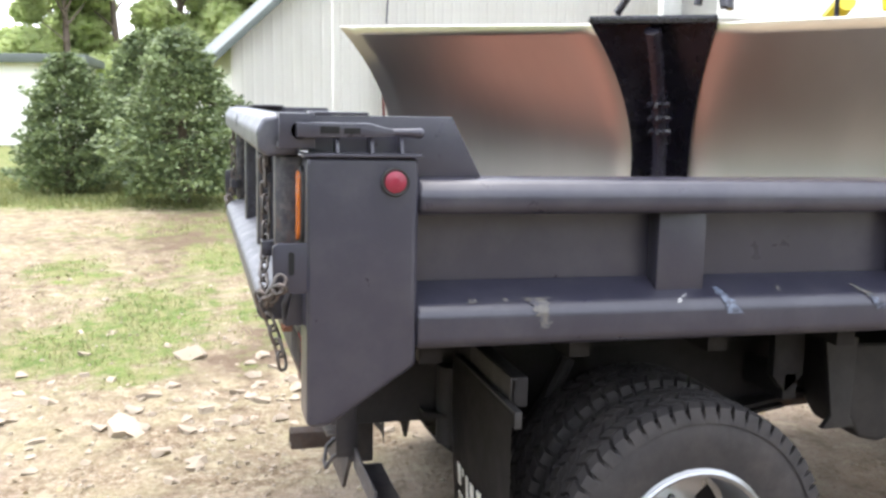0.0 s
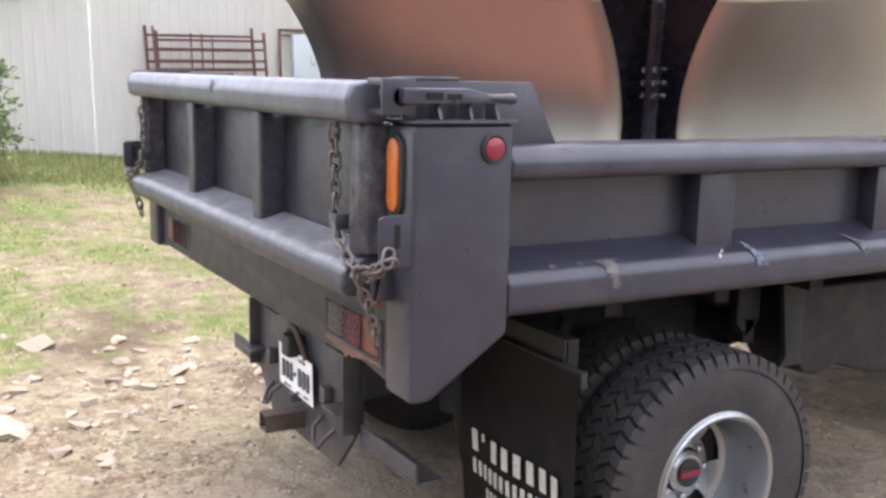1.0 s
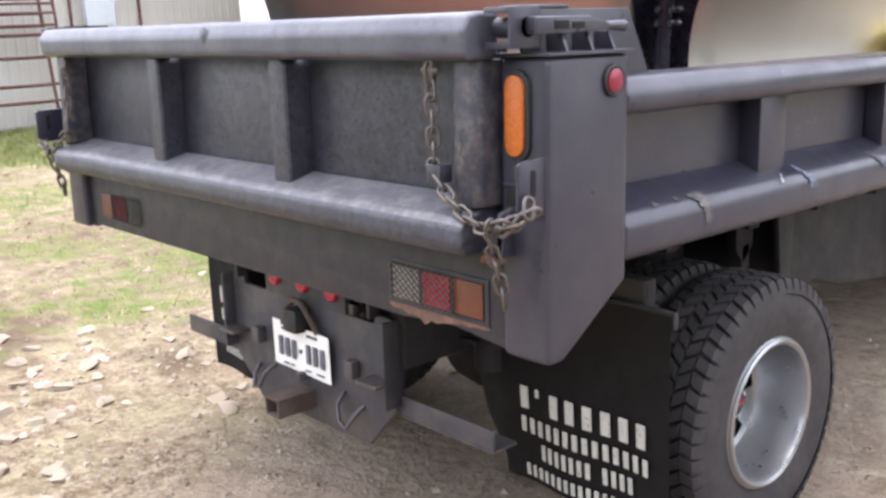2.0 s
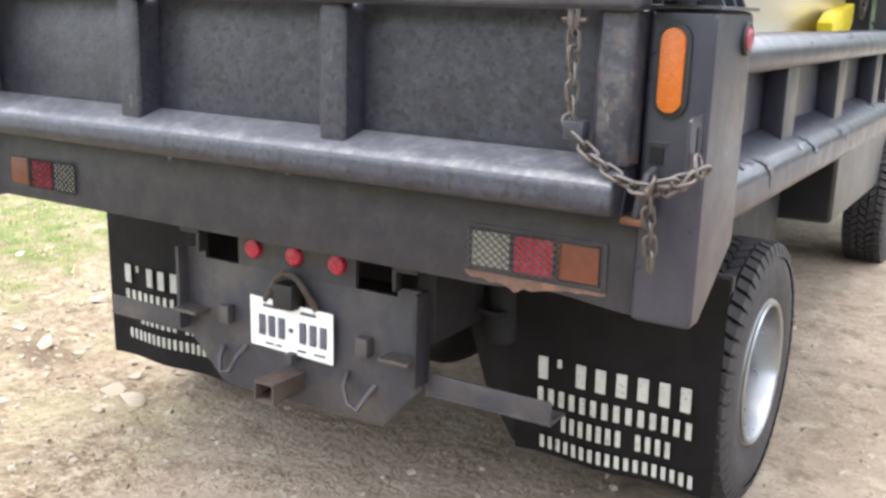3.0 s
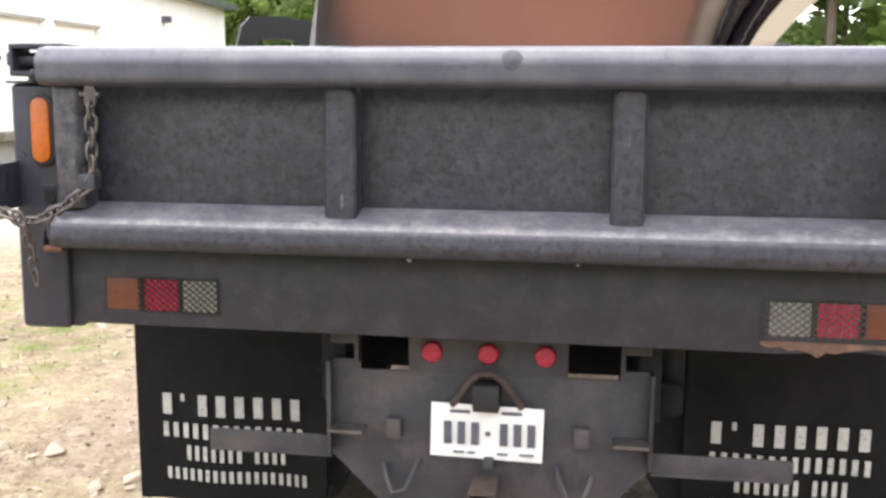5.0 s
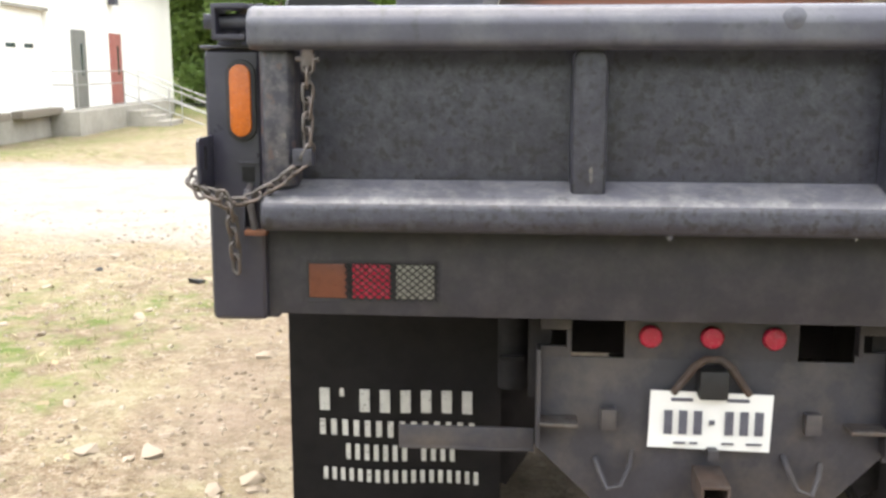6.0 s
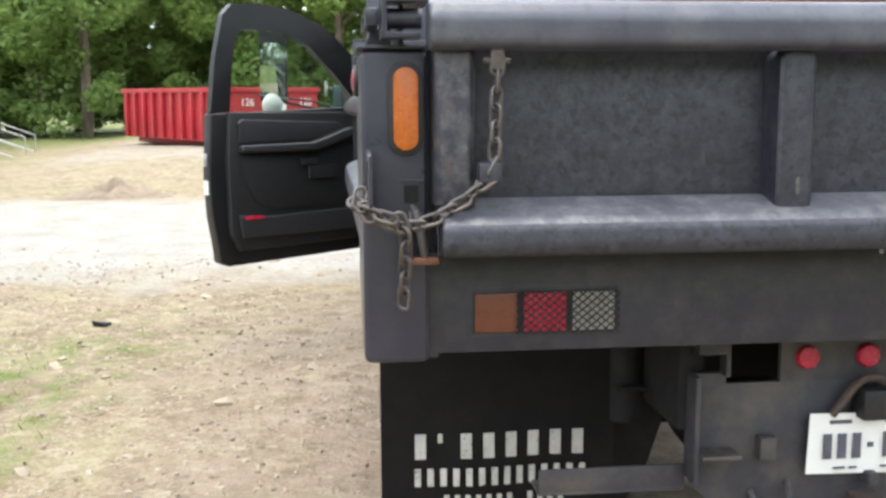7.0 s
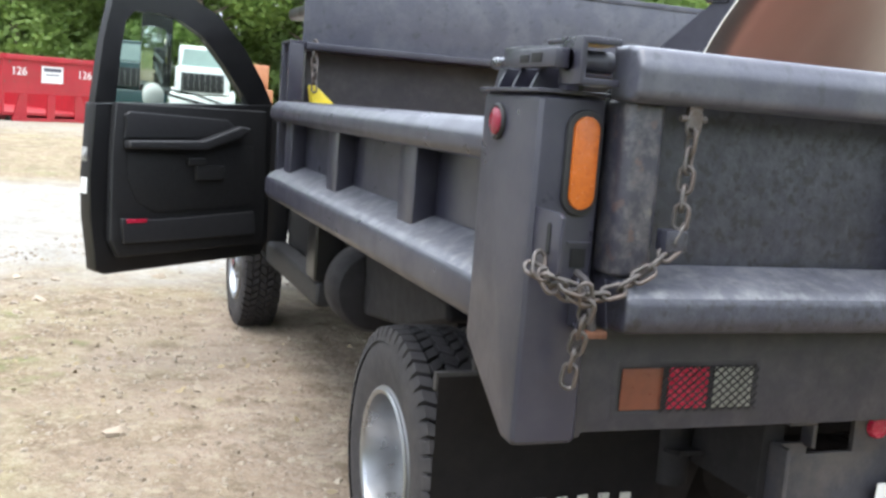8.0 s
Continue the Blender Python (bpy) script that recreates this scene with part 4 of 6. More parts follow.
for s in (-1, 1):
    bm = B()
    for k in range(6):
        L = 0.68 - 0.085 * k
        prism(bm, [(0.92 - L, 0.76 - 0.018 * k + 0.10 * (L / 0.68) ** 2 - 0.06), (0.92, 0.70 - 0.018 * k - 0.02), (0.92 + L, 0.76 - 0.018 * k + 0.10 * (L / 0.68) ** 2 - 0.06),
                   (0.92 + L, 0.772 - 0.018 * k + 0.10 * (L / 0.68) ** 2 - 0.06), (0.92, 0.714 - 0.018 * k - 0.02), (0.92 - L, 0.772 - 0.018 * k + 0.10 * (L / 0.68) ** 2 - 0.06)], "x", s * 0.47, s * 0.54)
    part("leaf_spring", bm, M["under"], chassis)
    bm = B()
    if s > 0:
        prism(bm, [(1.58, 1.03), (1.60, 0.80), (1.66, 0.71), (1.74, 0.69), (1.84, 0.72), (2.05, 0.66), (2.60, 0.60), (2.60, 1.03)], "x", 0.50, 0.75, 0.02, 3)
        part("fuel_tank", bm, M["dusty_dark"], chassis, "dusty dark side tank under bed")
        bm = B()
        prism(bm, [(1.49, 1.06), (1.53, 0.80), (1.50, 0.76), (1.62, 0.76), (1.60, 0.80), (1.61, 1.06)], "x", 0.755, 0.78, 0.004)
        part("hanger", bm, M["dusty_dark"], chassis)
    else:
        prism(bm, [(1.30, 1.03), (1.30, 0.90), (1.77, 0.77), (2.25, 0.71), (2.58, 0.66), (2.58, 1.03)], "x", -0.50, -0.78, 0.03, 3)
        part("fuel_tank", bm, M["under"], chassis, "black side tank under bed")
        bm = B()
        lathe(bm, [(0.10, 2.30), (0.17, 2.32), (0.19, 2.36), (0.19, 2.52), (0.17, 2.56), (0.10, 2.58)], "y", 28, (-0.72, 0.0, 0.80))
        part("air_tank", bm, M["under"], chassis, "black round tank")
    bm = B()
    tube(bm, [(s * 0.62, 0.50, 0.68), (s * 0.62, 0.62, 0.86), (s * 0.62, 0.68, 0.99)], 0.026, 10)
    tube(bm, [(s * 0.50, 0.34, 0.70), (s * 0.50, 0.34, 0.95)], 0.05, 12)
    part("shock_absorber", bm, M["under"], chassis)
    bm = B()
    prism(bm, [(s * 0.36, 1.06), (s * 0.60, 1.06), (s * 0.60, 0.40), (s * 0.52, 0.36), (s * 0.42, 0.52), (s * 0.36, 0.70)], "y", 0.405, 0.42, 0.004)
    part("inner_fender", bm, M["under"], chassis)


# wheels
def tyre_mesh(r=0.408, w=0.225, rim=0.222):
    bm = B()
    h = w / 2
    t = r - 0.024
    lathe(bm, [(rim - 0.012, -h + 0.03), (rim, -h + 0.012), (rim + 0.05, -h + 0.002), (r - 0.09, -h - 0.004), (r - 0.05, -h + 0.003), (r - 0.022, -h + 0.018), (t - 0.004, -h + 0.035), (t, -0.04), (t, 0.04),
               (t - 0.004, h - 0.035), (r - 0.022, h - 0.018), (r - 0.05, h - 0.003), (r - 0.09, h + 0.004), (rim + 0.05, h - 0.002), (rim, h - 0.012), (rim - 0.012, h - 0.03)], "x", 64, close=True)
    # the tread: one sheet with rows of lugs, each row turned against the next
    n, lines = 54, []
    for xc, wd, ph, slant in ((-0.088, 0.046, 0.0, 0.16), (-0.043, 0.037, 0.45, -0.22), (0.0, 0.037, 0.1, 0.24), (0.043, 0.037, 0.7, -0.22), (0.088, 0.046, 0.5, 0.16)):
        a, c = xc - wd / 2, xc + wd / 2
        row = [(a, t, t, ph - slant), (a + 0.002, r, t, ph - slant), (c - 0.002, r, t, ph + slant), (c, t, t, ph + slant)]
        if xc < -0.06:
            row[:2] = [(-h - 0.002, r - 0.048, r - 0.048, ph - slant), (-h + 0.001, r - 0.026, r - 0.038, ph - slant), (-h + 0.010, r - 0.006, t - 0.004, ph - slant)]
        if xc > 0.06:
            row[2:] = [(h - 0.010, r - 0.006, t - 0.004, ph + slant), (h - 0.001, r - 0.026, r - 0.038, ph + slant), (h + 0.002, r - 0.048, r - 0.048, ph + slant)]
        lines += row
    grid = []
    for x, top, low, ph in lines:
        grid.append([bm.verts.new((x, q * math.cos(g), q * math.sin(g))) for i in range(n) for f, q in ((0.0, top), (0.72, top), (0.76, low), (0.96, low)) for g in (2 * math.pi * (i + f + ph) / n,)])
    k = 4 * n
    for p, q in zip(grid, grid[1:]):
        for i in range(k):
            bm.faces.new((p[i], p[(i + 1) % k], q[(i + 1) % k], q[i]))
    return bm


bm = B()
lathe(bm, [(0.0125, 0.004), (0.0125, 0.026), (0.007, 0.030)], "x", 6)
NUT = bpy.data.meshes.new("wheel_nut")
bm.to_mesh(NUT)
bm.free()
NUT.materials.append(M["rim"])


def wheel(name, x, y, z, s, dish, label, r=0.408):
    """One wheel: s is the side it faces. dish: the hub lies deep in the rim, as on outer rear duals."""
    hub = new(name)
    hub.empty_display_size = 0.1
    hub.parent = truck
    hub.matrix_basis = pose(x, y, z, 0, 0, 0 if s > 0 else 180)
    bm = tyre_mesh(r)
    part("tyre", bm, M["rubber"], hub, "black all-terrain tyre dusty with dirt", angle=30)
    d = -0.055 if dish else 0.075
    seg = 40
    bm = B()
    prof = [(0.205, -0.10), (0.214, 0.098), (0.222, 0.108), (0.230, 0.104), (0.231, 0.098), (0.224, 0.094), (0.226, 0.112), (0.218, 0.117), (0.208, 0.112), (0.203, 0.095), (0.198, 0.03), (0.192, d + 0.035), (0.182, d + 0.012), (0.165, d + 0.003), (0.112, d), (0.098, d + 0.006), (0.072, d + 0.010)]
    rings = []
    for rr, hh in prof:
        rings.append([bm.verts.new((hh, rr * math.cos(2 * math.pi * q / seg), rr * math.sin(2 * math.pi * q / seg))) for q in range(seg)])
    for i in range(len(rings) - 1):
        for q in range(seg):
            if i == 13 and q % 10 < 5:
                continue                                  # hand holes
            bm.faces.new((rings[i][q], rings[i][(q + 1) % seg], rings[i + 1][(q + 1) % seg], rings[i + 1][q]))
    part("rim", bm, M["rim"], hub, "silver painted steel rim with hand holes")
    bm = B()
    lathe(bm, [(0.066, d + 0.005), (0.066, d + 0.030), (0.056, d + 0.040), (0.048, d + 0.041)], "x", 24)
    part("hub", bm, M["rim"], hub, "silver hub with wheel nuts")
    for k in range(8):
        ob = new("wheel_nut", NUT)
        ob.parent = hub
        ob.matrix_basis = pose(d, 0.085 * math.cos(math.pi * k / 4), 0.085 * math.sin(math.pi * k / 4))
    bm = B()
    lathe(bm, [(0.046, d + 0.038), (0.044, d + 0.047), (0.030, d + 0.050)], "x", 20)
    cap = part("hub_cap", bm, M["black_rubber"], hub, "dark hub centre")
    bm = B()
    box(bm, d + 0.049, d + 0.0535, -0.040, 0.040, -0.011, 0.011, 0.001)
    part("emblem", bm, M["red_marker"], cap, "red bar on hub centre")
    bm = B()
    lathe(bm, [(0.188, -0.09), (0.188, d - 0.03), (0.17, d - 0.022)], "x", 24)
    part("brake_drum", bm, M["under"], hub)
    return tagged(hub, label)


for s in (-1, 1):
    wheel("rear_wheel", s * 1.008 + 0.012, 0.875, 0.572, s, True, "outer dual rear wheel with silver rim")
    wheel("rear_wheel", s * 0.738 + 0.012, 0.875, 0.572, -s, True, "inner dual rear wheel")
    wheel("front_wheel", s * 0.92, 4.355, 0.584, s, False, "front wheel with silver rim", 0.40)

# headboard of the bed
bm = B()
box(bm, -1.07, 1.07, 2.42, 2.445, 1.20, 1.812)
hb = part("headboard", bm, M["grey_rust"], truck, "dark steel headboard of bed")
bm = B()
box(bm, -1.10, 1.10, 2.28, 2.445, 1.808, 1.838, 0.006)
part("headboard_lip", bm, M["grey"], hb)
bm = B()
box(bm, -1.10, 1.10, 2.36, 2.375, 1.8382, 2.15, 0.003)
box(bm, -1.10, 1.10, 2.355, 2.42, 2.15, 2.175, 0.004)
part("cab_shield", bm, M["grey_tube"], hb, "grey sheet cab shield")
for s in (-1, 1):
    bm = B()
    box(bm, s * 1.105, s * 1.165, 2.30, 2.32, 1.60, 1.832, 0.003)
    box(bm, s * 1.105, s * 1.165, 2.446, 2.48, 1.24, 1.832, 0.003)
    box(bm, s * 1.105, s * 1.165, 2.30, 2.48, 1.8322, 1.842, 0.003)
    part("headboard_post", bm, M["grey"], hb)
    chain_links("chain", [(s * 1.06, 2.30, 1.825), (s * 1.06, 2.295, 1.74), (s * 1.055, 2.295, 1.62)], hb, "dull steel chain on headboard")

# cab, with its left door wide open
bm = B()
prism(bm, [(2.60, 0.72), (2.60, 1.55), (2.70, 2.06), (2.90, 2.12), (3.70, 2.10), (4.36, 1.58), (4.48, 1.53), (5.40, 1.42), (5.50, 1.2), (5.50, 0.72), (4.80, 0.72), (4.74, 0.92), (4.58, 1.06), (4.355, 1.10), (4.13, 1.06), (3.97, 0.92), (3.91, 0.72)],
      "x", -0.80, 0.985, 0.035, 3)
cab = part("cab", bm, M["gloss"], truck, "black regular cab")
bm = B()
prism(bm, [(3.91, 0.72), (3.87, 1.53), (4.38, 1.52), (5.38, 1.40), (5.50, 1.2), (5.50, 0.72), (4.80, 0.72), (4.74, 0.92), (4.58, 1.06), (4.355, 1.10), (4.13, 1.06), (3.97, 0.92)], "x", -0.955, -0.801, 0.02, 3)
part("front_wing", bm, M["gloss"], cab)
bm = B()
prism(bm, [(2.60, 0.67), (3.93, 0.66), (3.91, 0.79), (2.60, 0.79)], "x", -0.925, -0.801, 0.03, 3)
part("rocker_panel", bm, M["trim"], cab)
bm = B()
prism(bm, [(2.60, 0.791), (2.78, 0.791), (2.78, 1.55), (2.86, 2.05), (2.70, 2.05), (2.60, 1.55)], "x", -0.94, -0.801, 0.02, 3)
box(bm, -0.90, -0.801, 2.8, 3.75, 2.03, 2.09, 0.02)
part("door_pillar", bm, M["door_black"], cab)
bm = B()
prism(bm, [(2.80, 0.80), (3.85, 0.80), (3.85, 1.5), (3.65, 2.02), (2.88, 2.02), (2.79, 1.55)], "x", -0.812, -0.803)
part("cab_interior", bm, M["trim"], cab, "dark cab interior")
bm = B()
prism(bm, [(3.73, 2.08), (4.34, 1.60), (4.352, 1.612), (3.742, 2.092)], "x", -0.74, 0.92)
part("windscreen", bm, M["dark_glass"], cab)
bm = B()
box(bm, -0.98, 0.98, 5.505, 5.64, 0.70, 0.92, 0.03, 3)
part("front_bumper", bm, M["gloss"], cab)
bm = B()
box(bm, 0.986, 0.990, 2.85, 3.7, 1.58, 1.98)
part("side_window", bm, M["dark_glass"], cab)

DOOR = pose(-0.942, 3.783, 1.188, 0, 0, 213.7) @ Matrix.Diagonal((0.945, 0.945, 0.945, 1)) @ pose(0, 0, -1.2)
door_outer = [(1.185, 0.80), (1.215, 0.98), (1.225, 1.20), (1.205, 1.55), (1.165, 1.88), (1.11, 2.13), (1.05, 2.195), (0.86, 2.205), (0.66, 2.18), (0.44, 2.09), (0.24, 1.92), (0.10, 1.74), (0.01, 1.60)]
door_inner = [(1.085, 1.56), (1.085, 1.56), (1.085, 1.56), (1.085, 1.56), (1.062, 1.86), (1.035, 2.05), (0.985, 2.105), (0.84, 2.112), (0.70, 2.09), (0.555, 2.015), (0.40, 1.855), (0.26, 1.68), (0.17, 1.56)]
door_outer, door_inner = [[(u, v if v <= 1.56 else 1.56 + (v - 1.56) * k) for u, v in pts] for pts, k in ((door_outer, 0.94), (door_inner, 0.84))]
bm = B()
prism(bm, [(0.0, 0.80), (0.05, 0.715), (1.12, 0.685), (1.175, 0.71)] + door_outer[:4] + [(0.01, 1.60)], "y", -0.085, 0.0, 0.012, 3)
for i in range(3, len(door_outer) - 1):
    a, b, c, d = door_outer[i], door_outer[i + 1], door_inner[i + 1], door_inner[i]
    lo = [bm.verts.new((u, -0.055, v)) for u, v in (a, b, c, d)]
    hi = [bm.verts.new((u, -0.005, v)) for u, v in (a, b, c, d)]
    for q in ((0, 1, 2, 3), (7, 6, 5, 4), (0, 4, 5, 1), (2, 6, 7, 3)):
        bm.faces.new([(lo + hi)[j] for j in q])
bmesh.ops.remove_doubles(bm, verts=bm.verts, dist=0.0005)
door = part("door", bm, M["door_black"], truck, "open black cab door", angle=30)
door.matrix_basis = DOOR
bm = B()
prism(bm, [(0.07, 0.83), (0.10, 0.79), (1.07, 0.775), (1.125, 0.87), (1.13, 1.30), (1.115, 1.56), (0.10, 1.56)], "y", 0.001, 0.045, 0.012, 3)
panel = part("door_panel", bm, M["trim"], door, "dark grey plastic inner door panel")
bm = B()
prism(bm, [(1.06, 1.47), (1.075, 1.50), (1.04, 1.52), (0.40, 1.50), (0.34, 1.46), (0.58, 1.395), (1.07, 1.385)], "y", 0.046, 0.060, 0.010, 3)
part("upper_pad", bm, M["trim_soft"], panel, "grained vinyl upper pad")
bm = B()
prism(bm, [(1.07, 1.375), (0.60, 1.385), (0.33, 1.47), (0.26, 1.46), (0.34, 1.405), (0.58, 1.335), (1.07, 1.335)], "y", 0.046, 0.105, 0.014, 3)
part("armrest", bm, M["trim_soft"], panel, "grey vinyl armrest")
bm = B()
prism(bm, [(1.05, 1.31), (0.60, 1.31), (0.40, 1.36), (0.20, 1.36), (0.16, 1.02), (0.86, 1.00), (0.98, 1.06), (1.04, 1.18)], "y", 0.046, 0.052, 0.006, 2)
part("panel_inset", bm, M["trim"], panel)
bm = B()
box(bm, 0.42, 0.62, 0.05, 0.075, 1.17, 1.25, 0.012, 3)
box(bm, 0.56, 0.68, 0.05, 0.085, 1.25, 1.29, 0.010, 3)
part("door_pull", bm, M["trim"], panel)
bm = B()
prism(bm, [(0.16, 0.85), (1.06, 0.85), (1.08, 0.98), (0.86, 0.965), (0.18, 0.985)], "y", 0.046, 0.068, 0.010, 3)
part("map_pocket", bm, M["trim_soft"], panel)
bm = B()
box(bm, 0.93, 1.05, 0.068, 0.075, 0.955, 0.975, 0.003)
part("door_reflector", bm, M["red"], panel, "small red door reflector")
bm = B()
prism(bm, [(-0.068, 1.10), (-0.018, 1.10), (-0.018, 1.18), (-0.068, 1.18)], "x", 1.2245, 1.228)
part("door_sticker", bm, M["plate"], door, "white sticker on door edge")
bm = B()
prism(bm, [(-0.07, 1.26), (-0.03, 1.26), (-0.03, 1.33), (-0.07, 1.33)], "x", 1.217, 1.226, 0.002)
box(bm, 1.19, 1.235, -0.06, -0.03, 1.28, 1.31, 0.004)
part("door_lock", bm, M["galv"], door, "steel door lock")
bm = B()
prism(bm, [(1.09, 1.55)] + [tuple(p) for p in door_inner[4:]], "y", -0.034, -0.030)
bmesh.ops.recalc_face_normals(bm, faces=bm.faces[:])
pane = part("window_pane", bm, M["glass"], door, "clear window pane", smooth=False)
pane.visible_shadow = False
bm = B()
tube(bm, [(0.34, -0.06, 1.565), (0.40, -0.16, 1.575), (0.56, -0.30, 1.62)], 0.008, 8)
tube(bm, [(0.32, -0.06, 1.575), (0.42, -0.2, 1.625), (0.58, -0.33, 1.65)], 0.006, 8)
part("mirror_arm", bm, M["trim"], door)
bm = B()
box(bm, 0.521, 0.684, -0.35, -0.30, 1.57, 2.03, 0.012, 3)
SWING = pose(0.60, -0.33, 1.86, 0, 0, -31) @ pose(0, 0, 0, -2, 0, 0) @ pose(-0.60, 0.33, -1.80)
part("mirror_housing", bm, M["trim"], door, "tall black towing mirror housing").matrix_basis = SWING
bm = B()
box(bm, 0.520, 0.685, -0.2995, -0.296, 1.565, 2.035, 0.001)
part("mirror_glass", bm, M["mirror"], door, "tall mirror glass").matrix_basis = SWING
bm = B()
lathe(bm, [(0.070, -0.296), (0.067, -0.284), (0.050, -0.270), (0.024, -0.262)], "y", 28, (0.640, 0, 1.60))
part("spot_mirror", bm, M["plate"], door, "round white convex mirror")
bm = B()
tube(bm, [(0.98, 3.72, 1.60), (1.22, 3.69, 1.64)], 0.012, 8)
tube(bm, [(0.96, 3.72, 1.87), (1.10, 3.67, 1.95), (1.40, 3.67, 1.95), (1.42, 3.67, 1.90)], 0.010, 8)
ma = part("right_mirror", bm, M["trim"], cab, "black right mirror on bracket")
bm = B()
box(bm, 1.24, 1.41, 3.65, 3.72, 1.56, 1.93, 0.02, 3)
part("mirror_housing", bm, M["trim"], ma)
bm = B()
box(bm, 1.25, 1.40, 3.646, 3.649, 1.57, 1.92)
part("mirror_glass", bm, M["mirror"], ma, "mirror glass")


# ---- snow plow lying in the bed, its nose towards the right rear ----
plow = thing("snow_plow", TRUCK, "stainless steel V snow plow loaded in truck bed", "snow plow")
Z0, Z1 = 1.243, 2.005


def overhang(z):
    return 0.25 * max(0.0, (z - 1.59) / 0.46) ** 2 + 0.07 * max(0.0, (1.59 - z) / 0.35) ** 2


def wing(low_a, low_b, nrm, rise, mat, label):
    """A moldboard: a sheet bent along its height, from a (outer end) to b (hinge)."""
    a, b, nn = Vector(low_a), Vector(low_b), Vector(nrm)
    bm = B()
    nz, nx = 24, 10
    grid = []
    for i in range(nx + 1):
        p = a.lerp(b, i / nx)
        col = []
        for j in range(nz + 1):
            z = Z0 + (Z1 + rise * (1 - i / nx) - Z0) * j / nz
            q = p + nn * overhang(z)
            col.append(bm.verts.new((q.x, q.y, z)))
        grid.append(col)
    for i in range(nx):
        for j in range(nz):
            bm.faces.new((grid[i][j], grid[i + 1][j], grid[i + 1][j + 1], grid[i][j + 1]))
    bmesh.ops.recalc_face_normals(bm, faces=bm.faces)
    for f in bm.faces:
        if f.normal.x * nn.x + f.normal.y * nn.y < 0:
            f.normal_flip()
    me = bpy.data.meshes.new("moldboard")
    bm.to_mesh(me)
    bm.free()
    me.materials.append(mat)
    me.shade_smooth()
    board = new("moldboard", me)
    board.parent = plow
    sol = board.modifiers.new("thickness", "SOLIDIFY")
    sol.thickness, sol.offset = 0.006, -1
    tagged(board, label)
    along = (b - a).normalized()
    for f in (0.004, 0.25, 0.5, 0.75, 0.985):
        p = a.lerp(b, f)
        bm = B()
        prof = []
        for j in range(15):
            z = Z0 + 0.03 + (Z1 - 0.05 - Z0) * j / 14
            prof.append((overhang(z) - 0.008, z))
        back = [(prof[-1][0] - 0.03, prof[-1][1]), (-0.115, 1.78), (-0.115, Z0 + 0.03)]
        lo, hi = [], []
        for o, z in prof + back:
            q = p + nn * o
            lo.append(bm.verts.new((q.x, q.y, z)))
            hi.append(bm.verts.new((q.x + along.x * 0.008, q.y + along.y * 0.008, z)))
        k = len(lo)
        bm.faces.new(lo), bm.faces.new(hi[::-1])
        for j in range(k):
            bm.faces.new((lo[j], lo[(j + 1) % k], hi[(j + 1) % k], hi[j]))
        part("back_rib", bm, M["grey"] if f < 0.1 else M["black_powder"], board)
    for z0, z1, d0, d1 in ((Z0, Z0 + 0.06, 0.02, -0.07), (1.60, 1.66, -0.02, -0.09), (Z1 - 0.10, Z1 - 0.085, 0.09, 0.03)):
        bm = B()
        vs = []
        for z in (z0, z1):
            for p in (a, b):
                for o in (d0, d1):
                    q = p + nn * o
                    vs.append(bm.verts.new((q.x, q.y, z)))
        for q in ((0, 1, 3, 2), (4, 6, 7, 5), (0, 4, 5, 1), (2, 3, 7, 6), (0, 2, 6, 4), (1, 5, 7, 3)):
            bm.faces.new([vs[j] for j in q])
        part("back_beam", bm, M["black_powder"], board)
    return board


LA, LB, LN = (-0.57, 0.345), (0.625, 0.865), (0.40, -0.917)
RA, RB, RN = (0.98, 2.25), (0.722, 1.0), (0.979, -0.203)
wing(LA, LB, LN, 0.05, M["steel"], "brushed stainless plow wing mirroring the rusty bed")
wing(RA, RB, RN, 0.085, M["steel"], "bright brushed stainless plow wing")
bm = B()
grid = []
for i in range(7):
    f = i / 6
    col = []
    for j in range(21):
        z = Z0 + (Z1 + 0.015 - Z0) * j / 20
        l_pt, r_pt = Vector(LB) + Vector(LN) * (overhang(z) + 0.004), Vector(RB) + Vector(RN) * (overhang(z) + 0.004)
        q = l_pt.lerp(r_pt, f) - (Vector(LN) + Vector(RN)).normalized() * 0.05 * math.sin(math.pi * f)
        col.append(bm.verts.new((q.x, q.y, z)))
    grid.append(col)
for i in range(6):
    for j in range(20):
        bm.faces.new((grid[i][j], grid[i + 1][j], grid[i + 1][j + 1], grid[i][j + 1]))
bmesh.ops.solidify(bm, geom=bm.faces[:], thickness=-0.012)
centre = part("hinge_plate", bm, M["black_powder"], plow, "black curved centre hinge plate")
bm = B()
for_pin = (Vector(LN) + Vector(RN)).normalized()
mid_pin = (Vector(LB) + Vector(RB)) / 2
curve_pin = [mid_pin.to_3d() + for_pin.to_3d() * (overhang(z) * 0.92 + 0.005) + Vector((0, 0, z)) for z in [Z0 + (1.99 - Z0) * k / 16 for k in range(17)]]
tube(bm, curve_pin, 0.024, 16)
for z in (1.45, 1.70, 1.74, 1.78):
    for dx, dy in ((0.035, -0.03), (-0.02, -0.045), (0.05, 0.01)):
        lathe(bm, [(0.010, -0.008), (0.010, 0.010), (0.005, 0.014)], "y", 6, (mid_pin.x + for_pin.x * (overhang(z) + 0.02) + dx * 0.8, mid_pin.y + for_pin.y * (overhang(z) + 0.02) + dy * 0.4, z))
part("hinge_pin", bm, M["black_powder"], centre, "black hinge pin with bolts")
bm = B()
pts = [Vector(LB) + Vector(LN) * 0.215, Vector(RB) + Vector(RN) * 0.215, Vector(RB) + Vector(RN) * 0.12, Vector(LB) + Vector(LN) * 0.12]
